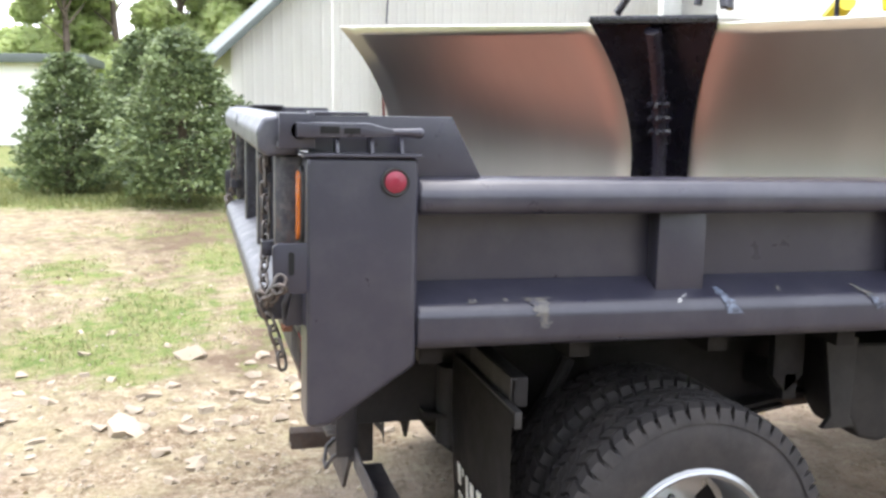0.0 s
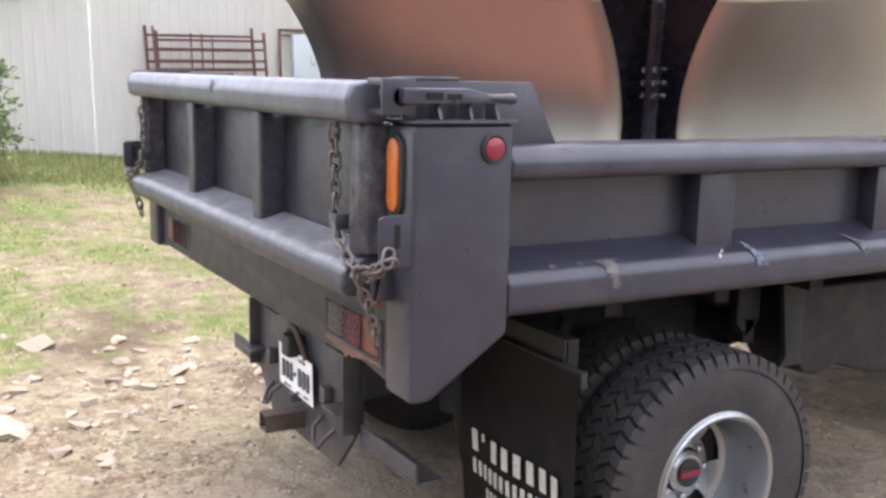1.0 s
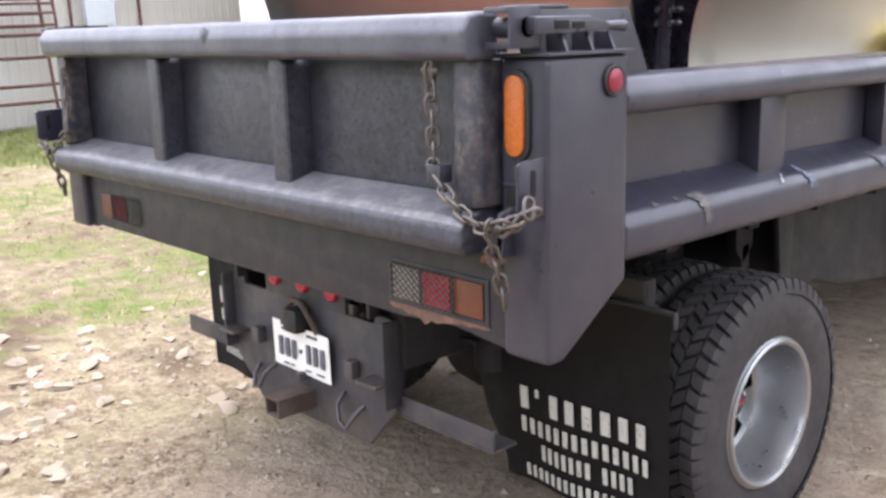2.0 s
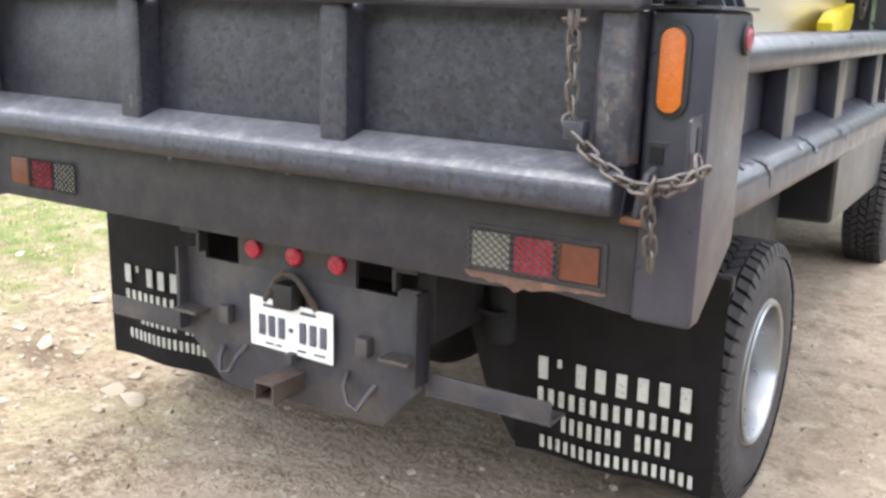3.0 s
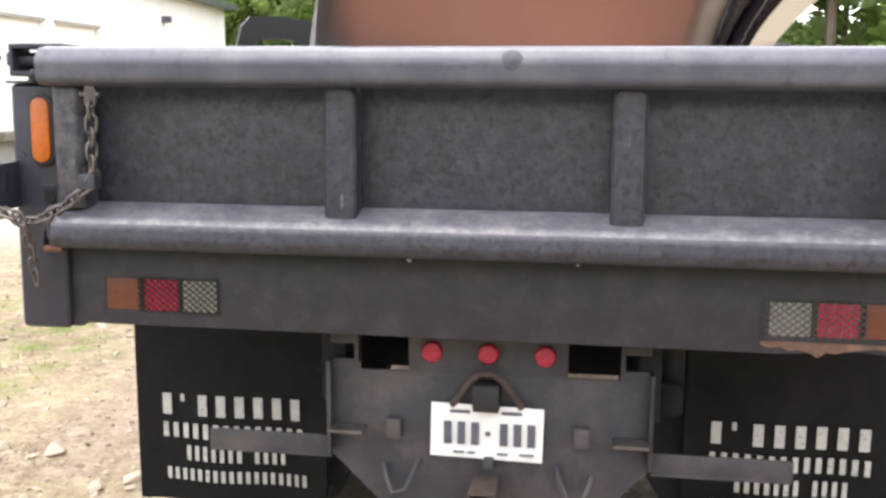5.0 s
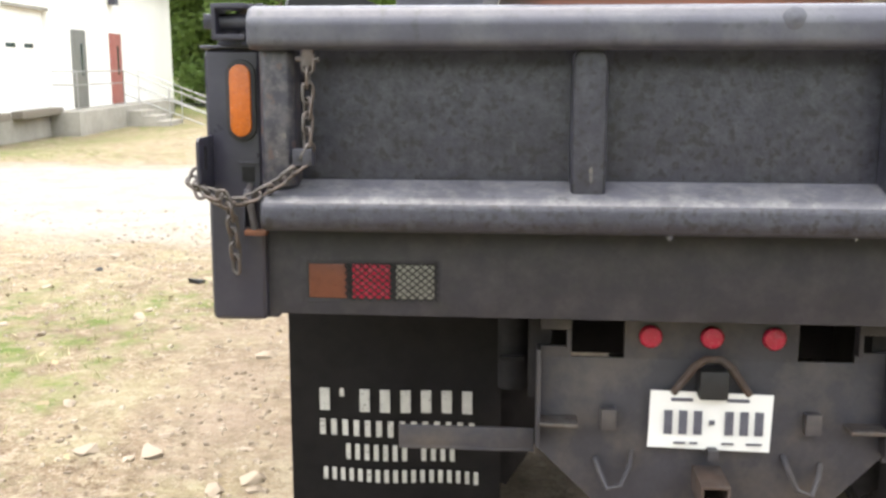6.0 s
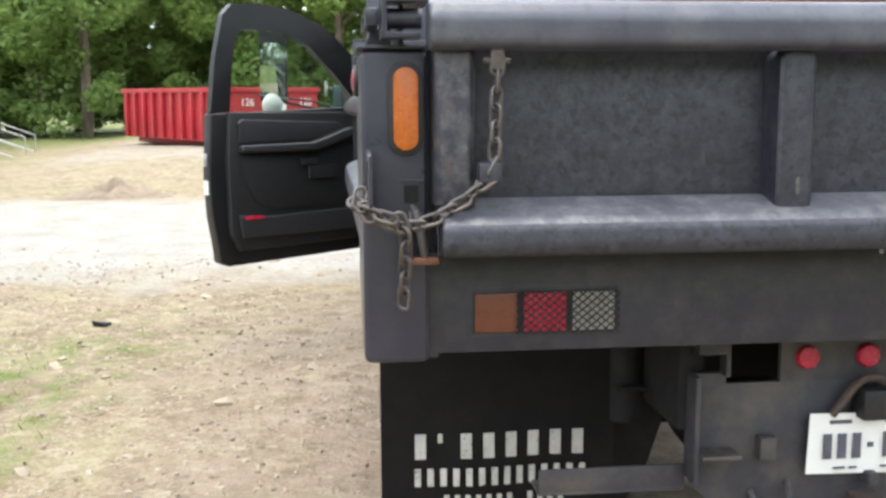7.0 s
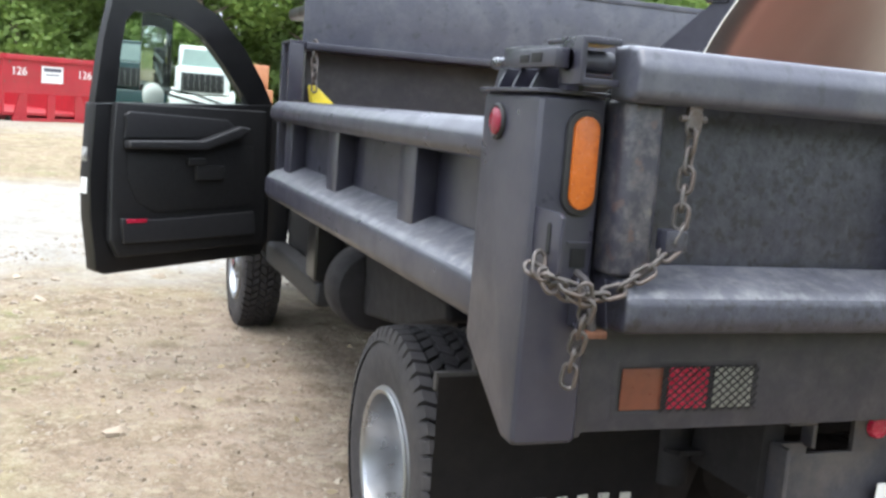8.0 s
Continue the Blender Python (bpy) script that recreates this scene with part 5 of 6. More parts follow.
prism(bm, [(p.x, p.y) for p in pts], "z", 2.008, 2.03, 0.003)
part("hinge_cap", bm, M["black_powder"], centre)
bm = B()
box(bm, 0.66, 0.78, 0.92, 1.04, 2.031, 2.22, 0.012)
part("lift_block", bm, M["galv"], plow, "grey lift cylinder block")
bm = B()
for a, b in (((0.60, 0.80, 2.05), (0.72, 0.95, 2.33)), ((0.92, 0.98, 2.05), (0.80, 0.98, 2.33)), ((0.86, 0.93, 2.06), (0.86, 0.98, 2.33)), ((0.88, 1.02, 2.05), (0.80, 1.04, 2.33))):
    tube(bm, [a, b], 0.012, 8)
tube(bm, [(0.66, 0.90, 2.33), (0.90, 1.0, 2.33)], 0.016, 8)
part("lift_tower", bm, M["black_powder"], plow, "black tubular lift tower")
bm = B()
tube(bm, [(0.60, 1.0, 1.34), (0.10, 1.62, 1.36), (-0.08, 2.10, 1.38)], 0.045, 10)
tube(bm, [(0.64, 1.1, 1.34), (0.52, 1.7, 1.36), (0.42, 2.20, 1.38)], 0.045, 10)
tube(bm, [(-0.30, 2.10, 1.40), (0.62, 2.22, 1.40)], 0.05, 10)
tube(bm, [(0.22, 1.62, 1.40), (0.42, 1.55, 1.95), (0.80, 1.45, 2.10)], 0.03, 10)
part("push_frame", bm, M["yellow"], plow, "yellow push frame")
bm = B()
tube(bm, [(0.80, 1.42, 1.62), (0.80, 1.42, 2.30)], 0.007, 8)
part("guide_stick", bm, M["black_powder"], plow, "thin black guide stick")
bm = B()
tube(bm, [(0.98, 1.46, 2.06), (0.94, 1.44, 2.30)], 0.015, 10)
part("guide_marker", bm, M["yellow"], plow, "yellow guide marker")
bm = B()
prism(bm, [(-1.068, 1.665), (-1.05, 1.675), (-0.90, 1.54), (-0.90, 1.245), (-0.98, 1.245), (-1.05, 1.56)], "y", 2.32, 2.38, 0.008)
part("side_leg", bm, M["yellow"], plow, "yellow stand leg")
bm = B()
prism(bm, [(1.92, 1.62), (2.02, 1.66), (2.33, 1.70), (2.33, 1.62), (2.14, 1.48), (2.14, 1.245), (2.04, 1.245)], "x", 0.96, 1.02, 0.008)
part("side_leg", bm, M["yellow"], plow, "yellow stand leg")


# ---- ground ----
def soft(a, b, v):
    t = np.clip((v - a) / (b - a), 0, 1)
    return t * t * (3 - 2 * t)


def bumps(x, y, k, seed):
    """Smooth rolling noise from a few crossed waves."""
    r = np.random.RandomState(seed)
    out = 0
    for _ in range(7):
        a, w, p = r.uniform(0, 6.283), k * r.uniform(0.5, 1.8), r.uniform(0, 6.283)
        out = out + np.sin((x * np.cos(a) + y * np.sin(a)) * w + p)
    return out / 4.0


def height(x, y):
    h = 0.012 * bumps(x, y, 2.6, 3) + 0.007 * bumps(x, y, 8.0, 4)
    near_wheels = soft(2.0, 0.9, np.abs(np.abs(x) - 0.95)) * soft(1.2, 0.5, np.minimum(np.abs(y - 0.92), np.abs(y - 4.58)))
    h = h * (1 - near_wheels)
    h = h + 0.25 * soft(-4.0, -11.0, x) * soft(3.6, -0.6, y) - 0.50 * soft(29.0, 35.0, y) * soft(-4.5, -1.0, x)
    h = h - 0.35 * soft(-6.5, -11.5, x) * soft(12.0, 20.0, y) + 0.12 * soft(13.0, 21.0, y) * soft(-7.5, -4.0, x)
    return h


def blob(x, y, cx, cy, rx, ry):
    return np.exp(-(((x - cx) / rx) ** 2 + ((y - cy) / ry) ** 2))


def covers(x, y):
    """Turf, pale gravel road and dark mud, each 0 to 1, over the yard."""
    lawn = soft(-9.0, -10.4, x + 0.3 * bumps(x, y, 0.9, 8)) * soft(7.0, 5.5, y)
    patch = (0.95 * blob(x, y, -3.3, -1.2, 0.75, 0.55) + 0.9 * blob(x, y, -4.3, -0.7, 0.8, 0.42) + 0.7 * blob(x, y, -6.2, -1.6, 0.6, 0.4) + 0.85 * blob(x, y, -6.6, -0.2, 0.6, 0.3) + 0.75 * blob(x, y, -2.45, -0.80, 0.22, 0.16)
             + 0.7 * blob(x, y, -5.65, 0.53, 0.5, 0.3) + 0.65 * blob(x, y, -4.2, 0.1, 0.55, 0.28) + 0.4 * blob(x, y, -4.75, 0.95, 0.4, 0.3) + 0.35 * blob(x, y, -2.9, 0.65, 0.4, 0.22) + 0.7 * blob(x, y, -3.6, -3.2, 1.3, 0.9)
             + 0.5 * blob(x, y, -8.0, 0.2, 0.6, 0.4) + 0.5 * blob(x, y, -8.9, 1.6, 0.6, 0.5)
             + 0.18 * blob(x, y, -2.9, 3.3, 1.1, 0.8) + 0.14 * blob(x, y, -3.3, 3.9, 2.2, 0.7) + 0.16 * blob(x, y, -4.2, 2.4, 1.4, 0.9))
    thin = (0.22 + 0.16 * soft(-2.6, -4.0, x) * soft(2.6, 1.2, y) + 0.06 * soft(1.0, 2.0, y) + 0.24 * bumps(x, y, 1.5, 13)) * soft(-1.6, -2.8, x) * soft(5.6, 4.6, y) * soft(-3.5, -0.5, y)
    verge = soft(11.2, 13.2, y) * soft(0.4, -1.4, x) * (0.38 + 0.30 * bumps(x, y, 0.6, 14))
    far = soft(34, 38, y) * 0.8 + soft(-24, -30, x) * 0.8 + soft(26, 34, x) * 0.8 + soft(-4, -6, y) * 0.8
    g = np.clip(lawn + patch + thin + verge + far, 0, 1)
    road = 0.9 * soft(3.8, 6.8, y + 0.06 * x) * soft(12.8, 10.6, y + 0.05 * x) + 0.5 * soft(17.0, 20.0, y) * soft(-8.5, -7, x) * soft(34, 31, y)
    road = np.clip(road, 0, 1)
    mud = 0.9 * blob(x, y, -1.82, 0.46, 0.42, 0.2) + 0.7 * blob(x, y, -3.1, 0.05, 0.5, 0.22) + 0.6 * blob(x, y, -7.9, -0.6, 1.2, 0.35) + 0.5 * blob(x, y, -2.6, -0.25, 0.4, 0.2)  + 0.5 * blob(x, y, -8.6, 0.0, 1.2, 0.5) + 0.3 * blob(x, y, -1.55, 1.95, 0.3, 0.08)
    mud = mud + (0.42 + 0.24 * bumps(x, y, 2.1, 23)) * soft(-2.0, -3.4, x) * soft(-10.5, -8.5, x) * soft(3.0, 1.4, y)
    mud = mud + 0.20 * soft(-3.4, -2.2, x) * soft(-0.6, -1.1, x) * soft(-1.8, -1.0, y) * soft(0.4, -0.2, y)
    mud = mud + np.clip(0.05 + 0.30 * bumps(x, y, 2.6, 27), 0, 1) * soft(-1.4, -2.1, x) * soft(0.8, 1.8, y) * soft(5.0, 4.0, y) * soft(-7.5, -5.5, x)
    packed = 0.24 * soft(-6.5, -4.5, x) * soft(0.4, 1.6, y) * soft(6.0, 4.0, y) + (0.45 * soft(-2.6, -1.4, x) + 0.55 * soft(-1.4, -0.9, x)) * soft(6.0, 3.5, y) * soft(-0.2, 1.2, y) + soft(-1.0, -0.2, x) * soft(1.2, -0.2, y) + soft(-0.9, -1.8, y) * soft(-3.0, -1.6, x)
    return np.stack([g * (1 - 0.9 * road), road, mud, np.clip(packed, 0, 1)], -1)


def stretched(lo, hi, step, reach):
    mid = list(np.arange(lo, hi, step))
    out, s = [], step
    a = lo
    while a > -reach:
        s *= 1.22
        a -= s
        out.append(a)
    left, out, s, a = out[::-1], [], step, mid[-1]
    while a < reach:
        s *= 1.22
        a += s
        out.append(a)
    return np.array(left + mid + out)


gx, gy = stretched(-7.0, 3.5, 0.075, 420.0), stretched(-4.5, 9.0, 0.075, 420.0)
X, Y = np.meshgrid(gx, gy, indexing="ij")
Zg = height(X, Y)
nx, ny = len(gx), len(gy)
idx = np.arange(nx * ny).reshape(nx, ny)
faces = np.stack([idx[:-1, :-1], idx[1:, :-1], idx[1:, 1:], idx[:-1, 1:]], -1).reshape(-1, 4)
me = bpy.data.meshes.new("ground")
me.from_pydata(np.stack([X, Y, Zg], -1).reshape(-1, 3), [], faces.tolist())
cov = me.color_attributes.new("cover", "FLOAT_COLOR", "POINT")
cov.data.foreach_set("color", covers(X, Y).reshape(-1).astype(np.float32))
me.materials.append(M["ground"])
me.shade_smooth()
tagged(new("ground", me), "bare tan dirt yard with thin grass and gravel", "ground", kind="structure")


def at_ground(x, y):
    return float(height(np.array([x], float), np.array([y], float))[0])


# ---- the gabled metal building ----
def gable_building():
    """Cream ribbed siding; the gable end faces the yard."""
    b = thing("storage_building", pose(-14.35, 0.34, 0.20, 0, 0, 2.9) @ Matrix.Diagonal((0.865, 0.865, 0.865, 1)), "cream ribbed metal building with grey roof", "building")
    ridge_y, eave, rise = 8.2, 2.72, 7.4
    bm = B()
    n, pitch = 82, 0.2
    prof = []
    for i in range(n):
        y = i * pitch
        for dy, dx in ((0.0, 0.0), (0.13, 0.0), (0.145, 0.009), (0.185, 0.009)):
            prof.append((y + dy, dx))
    prev = None
    for y, dx in prof:
        top = eave + rise * (1 - abs(y - ridge_y) / ridge_y)
        cur = (bm.verts.new((dx, y, -0.6)), bm.verts.new((dx, y, top)))
        if prev:
            bm.faces.new((prev[0], cur[0], cur[1], prev[1]))
        prev = cur
    bmesh.ops.solidify(bm, geom=bm.faces[:], thickness=0.12)
    part("gable_wall", bm, M["siding"], b, smooth=False)
    for y in (-0.06, 16.3):
        bm = B()
        box(bm, -22, -0.14, y, y + 0.12, -0.6, eave)
        part("side_wall", bm, M["siding"], b)
    for sgn in (1, -1):
        bm = B()
        y_low = -0.45 if sgn > 0 else 16.85
        z_low = eave - rise * 0.45 / ridge_y
        zr = eave + rise
        prism(bm, [(y_low, z_low), (ridge_y, zr), (ridge_y, zr + 0.18), (y_low, z_low + 0.18)], "x", -22.2, 0.38, 0.01)
        part("roof", bm, M["roof"], b, "grey-green metal roof")
    bm = B()
    box(bm, -0.02, 0.0115, 1.96, 1.99, -0.1, 4.2, 0.001)
    part("seam_trim", bm, M["siding"], b)
    # meter frame and cabinet on the wall
    bm = B()
    for a, c, d, e in ((5.84, 5.89, 0.0, 2.4), (7.33, 7.38, 0.0, 2.4), (5.89, 7.33, 2.35, 2.4), (5.89, 7.33, 2.25, 2.28)):
        box(bm, 0.05, 0.09, a, c, d, e, 0.004)
    part("meter_frame", bm, M["scaffold"], b, "dark steel meter frame")
    bm = B()
    box(bm, 0.05, 0.22, 6.12, 6.74, 1.20, 2.28, 0.02)
    box(bm, 0.221, 0.235, 6.52, 6.64, 1.66, 1.80, 0.004)
    part("meter_cabinet", bm, M["pale_box"], b, "pale blue-grey electrical cabinet")
    for low, high in (((0.06, 3.1, 3.2), (0.06, 3.2, 4.6)), ((0.06, 9.5, 2.2), (0.06, 9.6, 4.4))):
        bm = B()
        tube(bm, [low, high], 0.015, 6)
        part("cable", bm, M["ink"], b, "dark service cable")
    return b


gable_building()

rack = thing("scaffold_frames", pose(-13.98, 3.88, 0.08, 0, -9, 2.9) @ Matrix.Diagonal((0.865, 0.865, 0.905, 1)), "rust-red scaffold frames leaning on metal wall", "scaffold")
for k, (y0, y1, dx, h) in enumerate(((-1.12, 1.08, 0.0, 2.32), (-0.94, 1.30, 0.10, 2.22))):
    bm = B()
    for y in (y0, y1):
        tube(bm, [(dx, y, 0.0), (dx, y + 0.02, h + 0.12)], 0.034, 8)
    for z in (0.42, 0.72, 1.22, 1.62, 1.78, 2.0, h - 0.05):
        tube(bm, [(dx, y0, z), (dx, y1, z)], 0.025, 8)
    for y in (y0 + 0.9, y0 + 1.12):
        tube(bm, [(dx, y, 1.6), (dx, y + 0.03, h)], 0.016, 8)
    part("frame", bm, M["scaffold"], rack)
bm = B()
tube(bm, [(0.22, -1.0, 0.02), (0.10, -0.98, 2.42)], 0.022, 8)
part("loose_pole", bm, M["scaffold"], rack)
tarp = thing("tarpaulin", pose(-13.7, 2.90, at_ground(-13.7, 2.90) - 0.01), "crumpled blue tarpaulin on grass by wall", "tarpaulin")
bm = B()
bmesh.ops.create_icosphere(bm, subdivisions=3, radius=0.22)
for v in bm.verts:
    v.co *= 1 + 0.35 * noise.noise(v.co * 7)
    v.co.z = max(0.0, v.co.z * 0.8 + 0.10)
part("cloth", bm, M["tarp"], tarp)


# ---- the dock building ----
def dock_building():
    """A long white wall with dock doors, a landing with two doors, steps and rails. Local y runs along the wall."""
    b = thing("dock_building", pose(-11.30, 6.6, -0.5, 0, 0, 5.75), "white loading dock building with grey roof edge", "building")
    L = 29.6
    doors, Y0 = [(1.25, 4.95), (10.4, 13.3), (13.9, 16.7)], 0.35
    bm = B()
    prism(bm, [(-0.25, Y0), (-0.25, L), (-1.9, L), (-1.9, Y0 + 1.4)], "z", -0.2, 4.749)
    wall = part("inner_wall", bm, M["white_wall"], b)
    y = Y0
    for a, c in doors + [(L, L)]:
        bm = B()
        box(bm, -0.249, 0.0, y, a, 0.75, 4.749)
        part("wall_panel", bm, M["white_wall"], wall)
        if c > a:
            bm = B()
            box(bm, -0.249, 0.0, a, c, 3.38, 4.749)
            part("wall_panel", bm, M["white_wall"], wall)
        y = c
    bm = B()
    box(bm, -0.249, 0.02, Y0, L, -0.3, 0.749)
    part("foundation", bm, M["concrete"], b, "weathered concrete foundation")
    bm = B()
    prism(bm, [(0.45, Y0 - 0.3), (0.45, L + 0.35), (-2.0, L + 0.35), (-2.0, Y0 + 1.4)], "z", 4.75, 5.0, 0.02)
    part("roof", bm, M["roof"], b, "grey roof edge")
    for a, c in doors:
        bm = B()
        box(bm, -0.21, -0.192, a + 0.01, c - 0.01, 0.76, 3.37)
        d = part("dock_door", bm, M["white_wall"], b, "white sectional dock door")
        for k in range(5):
            bm = B()
            z0 = 0.76 + 0.524 * k
            box(bm, -0.19, -0.12, a + 0.01, c - 0.01, z0, z0 + 0.515, 0.006)
            part("door_panel", bm, M["white_wall"], d)
        for k in range(3 if c - a > 3.5 else 2):
            bm = B()
            u = a + 0.35 + 1.13 * k
            box(bm, -0.119, -0.113, u, u + 0.59, 2.42, 2.53, 0.003)
            part("window", bm, M["dark_glass"], d, "small dark door window")
        bm = B()
        box(bm, 0.021, 0.30, a + 0.05, c - 0.05, 0.72, 0.90, 0.012)
        part("dock_bumper", bm, M["wood"], b, "grey timber dock bumper")
        bm = B()
        box(bm, 0.001, 0.03, a - 0.05, c + 0.05, 3.38, 3.46, 0.004)
        part("lintel", bm, M["concrete"], b)
    for a, mat, lab in ((18.38, "grey_door", "grey steel door"), (21.8, "red_door", "faded red door")):
        bm = B()
        box(bm, 0.001, 0.05, a, a + 1.1, 0.80, 2.98, 0.004)
        dd = part("door", bm, M[mat], b, lab)
        bm = B()
        box(bm, 0.051, 0.056, a + 0.62, a + 0.78, 1.7, 2.6)
        tube(bm, [(0.06, a + 0.9, 1.8), (0.12, a + 0.9, 1.8), (0.12, a + 0.82, 1.8)], 0.012, 6)
        part("vision_panel", bm, M["dark_glass"], dd)
    bm = B()
    box(bm, 0.03, 0.80, 16.4, 26.2, -0.45, 0.78, 0.01)
    landing = part("landing", bm, M["concrete"], b, "concrete landing")
    for k in range(6):
        bm = B()
        box(bm, 0.801 + 0.42 * k, 0.801 + 0.42 * (k + 1) + 0.02, 20.6, 22.2, -0.45, 0.62 - 0.155 * k, 0.008)
        part("step", bm, M["concrete"], landing)
    for rail_y, flat in ((20.6, True), (22.15, False)):
        bm = B()
        for h in ((0.35, 0.70, 1.05) if flat else (0.55, 1.05)):
            tube(bm, ([(0.1, 16.5, 0.78 + h), (0.75, 16.5, 0.78 + h), (0.75, rail_y, 0.78 + h)] if flat and h != 0.35 else [(0.75, rail_y, 0.78 + h)]) + [(3.5, rail_y, -0.29 + h)], 0.018, 8)
        for x, y, z in (((0.75, 16.5, 0.78),) if flat else ()) + ((0.75, rail_y, 0.78), (2.1, rail_y, 0.24), (3.5, rail_y, -0.29)):
            tube(bm, [(x, y, z - 0.2), (x, y, z + 1.06)], 0.018, 8)
        part("handrail", bm, M["galv"], landing, "galvanised pipe handrail")
    for y, z in ((14.0, 4.35), (21.9, 3.85)):
        bm = B()
        box(bm, 0.001, 0.25, y, y + 0.3, z, z + 0.2, 0.02)
        part("wall_lamp", bm, M["ink"], b, "dark wall lamp")
    return b


dock_building()

# ---- the white building at the lawn's far end ----
fb = thing("white_shed", pose(-27.5, -12.0, 0.0), "low white shed with dark roof behind bushes", "building")
bm = B()
box(bm, -6, 0, 0, 8.4, -0.2, 2.6)
part("wall", bm, M["white_wall"], fb)
bm = B()
box(bm, -6.3, 0.35, -0.3, 8.7, 2.6, 2.85, 0.02)
part("roof", bm, M["roof"], fb, "dark flat roof")

# ---- blue bin ----
bin_ob = thing("wheeled_bin", pose(-9.6, 6.25, at_ground(-9.6, 6.25), 0, 0, 10), "blue plastic bin with overhanging lid", "bin")
bm = B()
vs = [bm.verts.new((sx * w, sy * w * 0.85, z)) for z, w in ((0.08, 0.42), (1.12, 0.58)) for sx, sy in ((-1, -1), (1, -1), (1, 1), (-1, 1))]
for q in ((3, 2, 1, 0), (4, 5, 6, 7), (0, 1, 5, 4), (1, 2, 6, 5), (2, 3, 7, 6), (3, 0, 4, 7)):
    bm.faces.new([vs[i] for i in q])
bevel(bm, bm.edges[:], 0.03)
part("tub", bm, M["dump_blue"], bin_ob)
bm = B()
box(bm, -0.66, 0.66, -0.56, 0.56, 1.121, 1.22, 0.03)
part("lid", bm, M["dump_blue"], bin_ob)
for s in (-1, 1):
    bm = B()
    lathe(bm, [(0.08, -0.03), (0.10, -0.025), (0.10, 0.025), (0.08, 0.03)], "x", 18, (s * 0.40, 0.30, 0.095))
    part("wheel", bm, M["black_rubber"], bin_ob)


# ---- red roll-off container ----
def roll_off():
    d = thing("roll_off_container", pose(-3.58, 22.69, at_ground(-5.0, 25.0) - 0.06, 0, 0, 34.0), "scuffed red roll-off container with white numbers", "container")
    L, W, H = 6.5, 2.44, 1.46
    def panel(name, *size, under=None, r=0.0):
        bm = B()
        box(bm, *size, r)
        return part(name, bm, M["dump_red"], under or d)

    for x in (0.0, W - 0.05):
        wall = panel("side_wall", x, x + 0.05, 0, L, 0.22, H)
        panel("top_rail", x - 0.07 if x == 0 else W - 0.04, 0.04 if x == 0 else W + 0.07, -0.03, L + 0.03, H, H + 0.12, under=wall, r=0.01)
    back = panel("end_wall", 0.05, W - 0.05, L - 0.05, L, 0.22, H)
    panel("top_rail", 0.04, W - 0.04, L - 0.06, L + 0.05, H, H + 0.12, under=back, r=0.01)
    tub = panel("front_wall", 0.05, W - 0.05, 0.0, 0.05, 0.72, H)
    panel("top_rail", 0.04, W - 0.04, -0.05, 0.06, H, H + 0.12, under=tub, r=0.01)
    panel("floor_plate", 0.05, W - 0.05, 0.05, L - 0.05, 0.22, 0.28)
    for i in range(11):
        y = 0.33 + i * 0.585
        for s in (0, 1):
            bm = B()
            x0 = -0.10 if s == 0 else W + 0.001
            box(bm, x0, x0 + 0.099, y - 0.06, y + 0.06, 0.24, H - 0.001, 0.02)
            part("rib", bm, M["dump_red"], d)
    for s in (0, 1):
        bm = B()
        box(bm, (0.4 if s == 0 else W - 0.55), (0.55 if s == 0 else W - 0.4), 0.0, L, 0.04, 0.219, 0.01)
        part("skid", bm, M["dump_red"], d)
    bm = B()
    prism(bm, [(0.25, 0.10), (0.60, 0.10), (0.60, 0.70), (0.42, 0.70)], "y", 0.0, 0.05)
    prism(bm, [(W - 0.25, 0.10), (W - 0.60, 0.10), (W - 0.60, 0.70), (W - 0.42, 0.70)], "y", 0.0, 0.05)
    box(bm, 1.12, 1.32, 0.0, 0.06, 0.10, 0.70)
    box(bm, 0.25, W - 0.25, -0.02, 0.05, 0.06, 0.16)
    part("front_frame", bm, M["dump_red"], d)
    for x in (0.28, W - 0.28):
        bm = B()
        lathe(bm, [(0.06, -0.06), (0.09, -0.055), (0.09, 0.055), (0.06, 0.06)], "x", 14, (x, 0.18, 0.092))
        part("roller", bm, M["rust"], d)
    bm = B()
    box(bm, 0.95, 1.50, -0.006, -0.001, 0.98, 1.36)
    sign = part("sign", bm, M["plate"], tub, "white label with plain marks")
    bm = B()
    box(bm, 1.00, 1.45, -0.010, -0.0065, 1.24, 1.32)
    box(bm, 1.05, 1.40, -0.010, -0.0065, 1.15, 1.18)
    part("sign_bar", bm, M["ink"], sign)
    for x in (0.20, 1.88):
        cu = bpy.data.curves.new("number", "FONT")
        cu.body, cu.size, cu.extrude = "126", 0.26, 0.002
        cu.materials.append(M["plate"])
        ob = new("number", cu)
        ob.parent = tub
        ob.matrix_basis = pose(x, -0.006, 1.13, 90, 0, 0)
        tagged(ob, "white number 126")
    return d


roll_off()


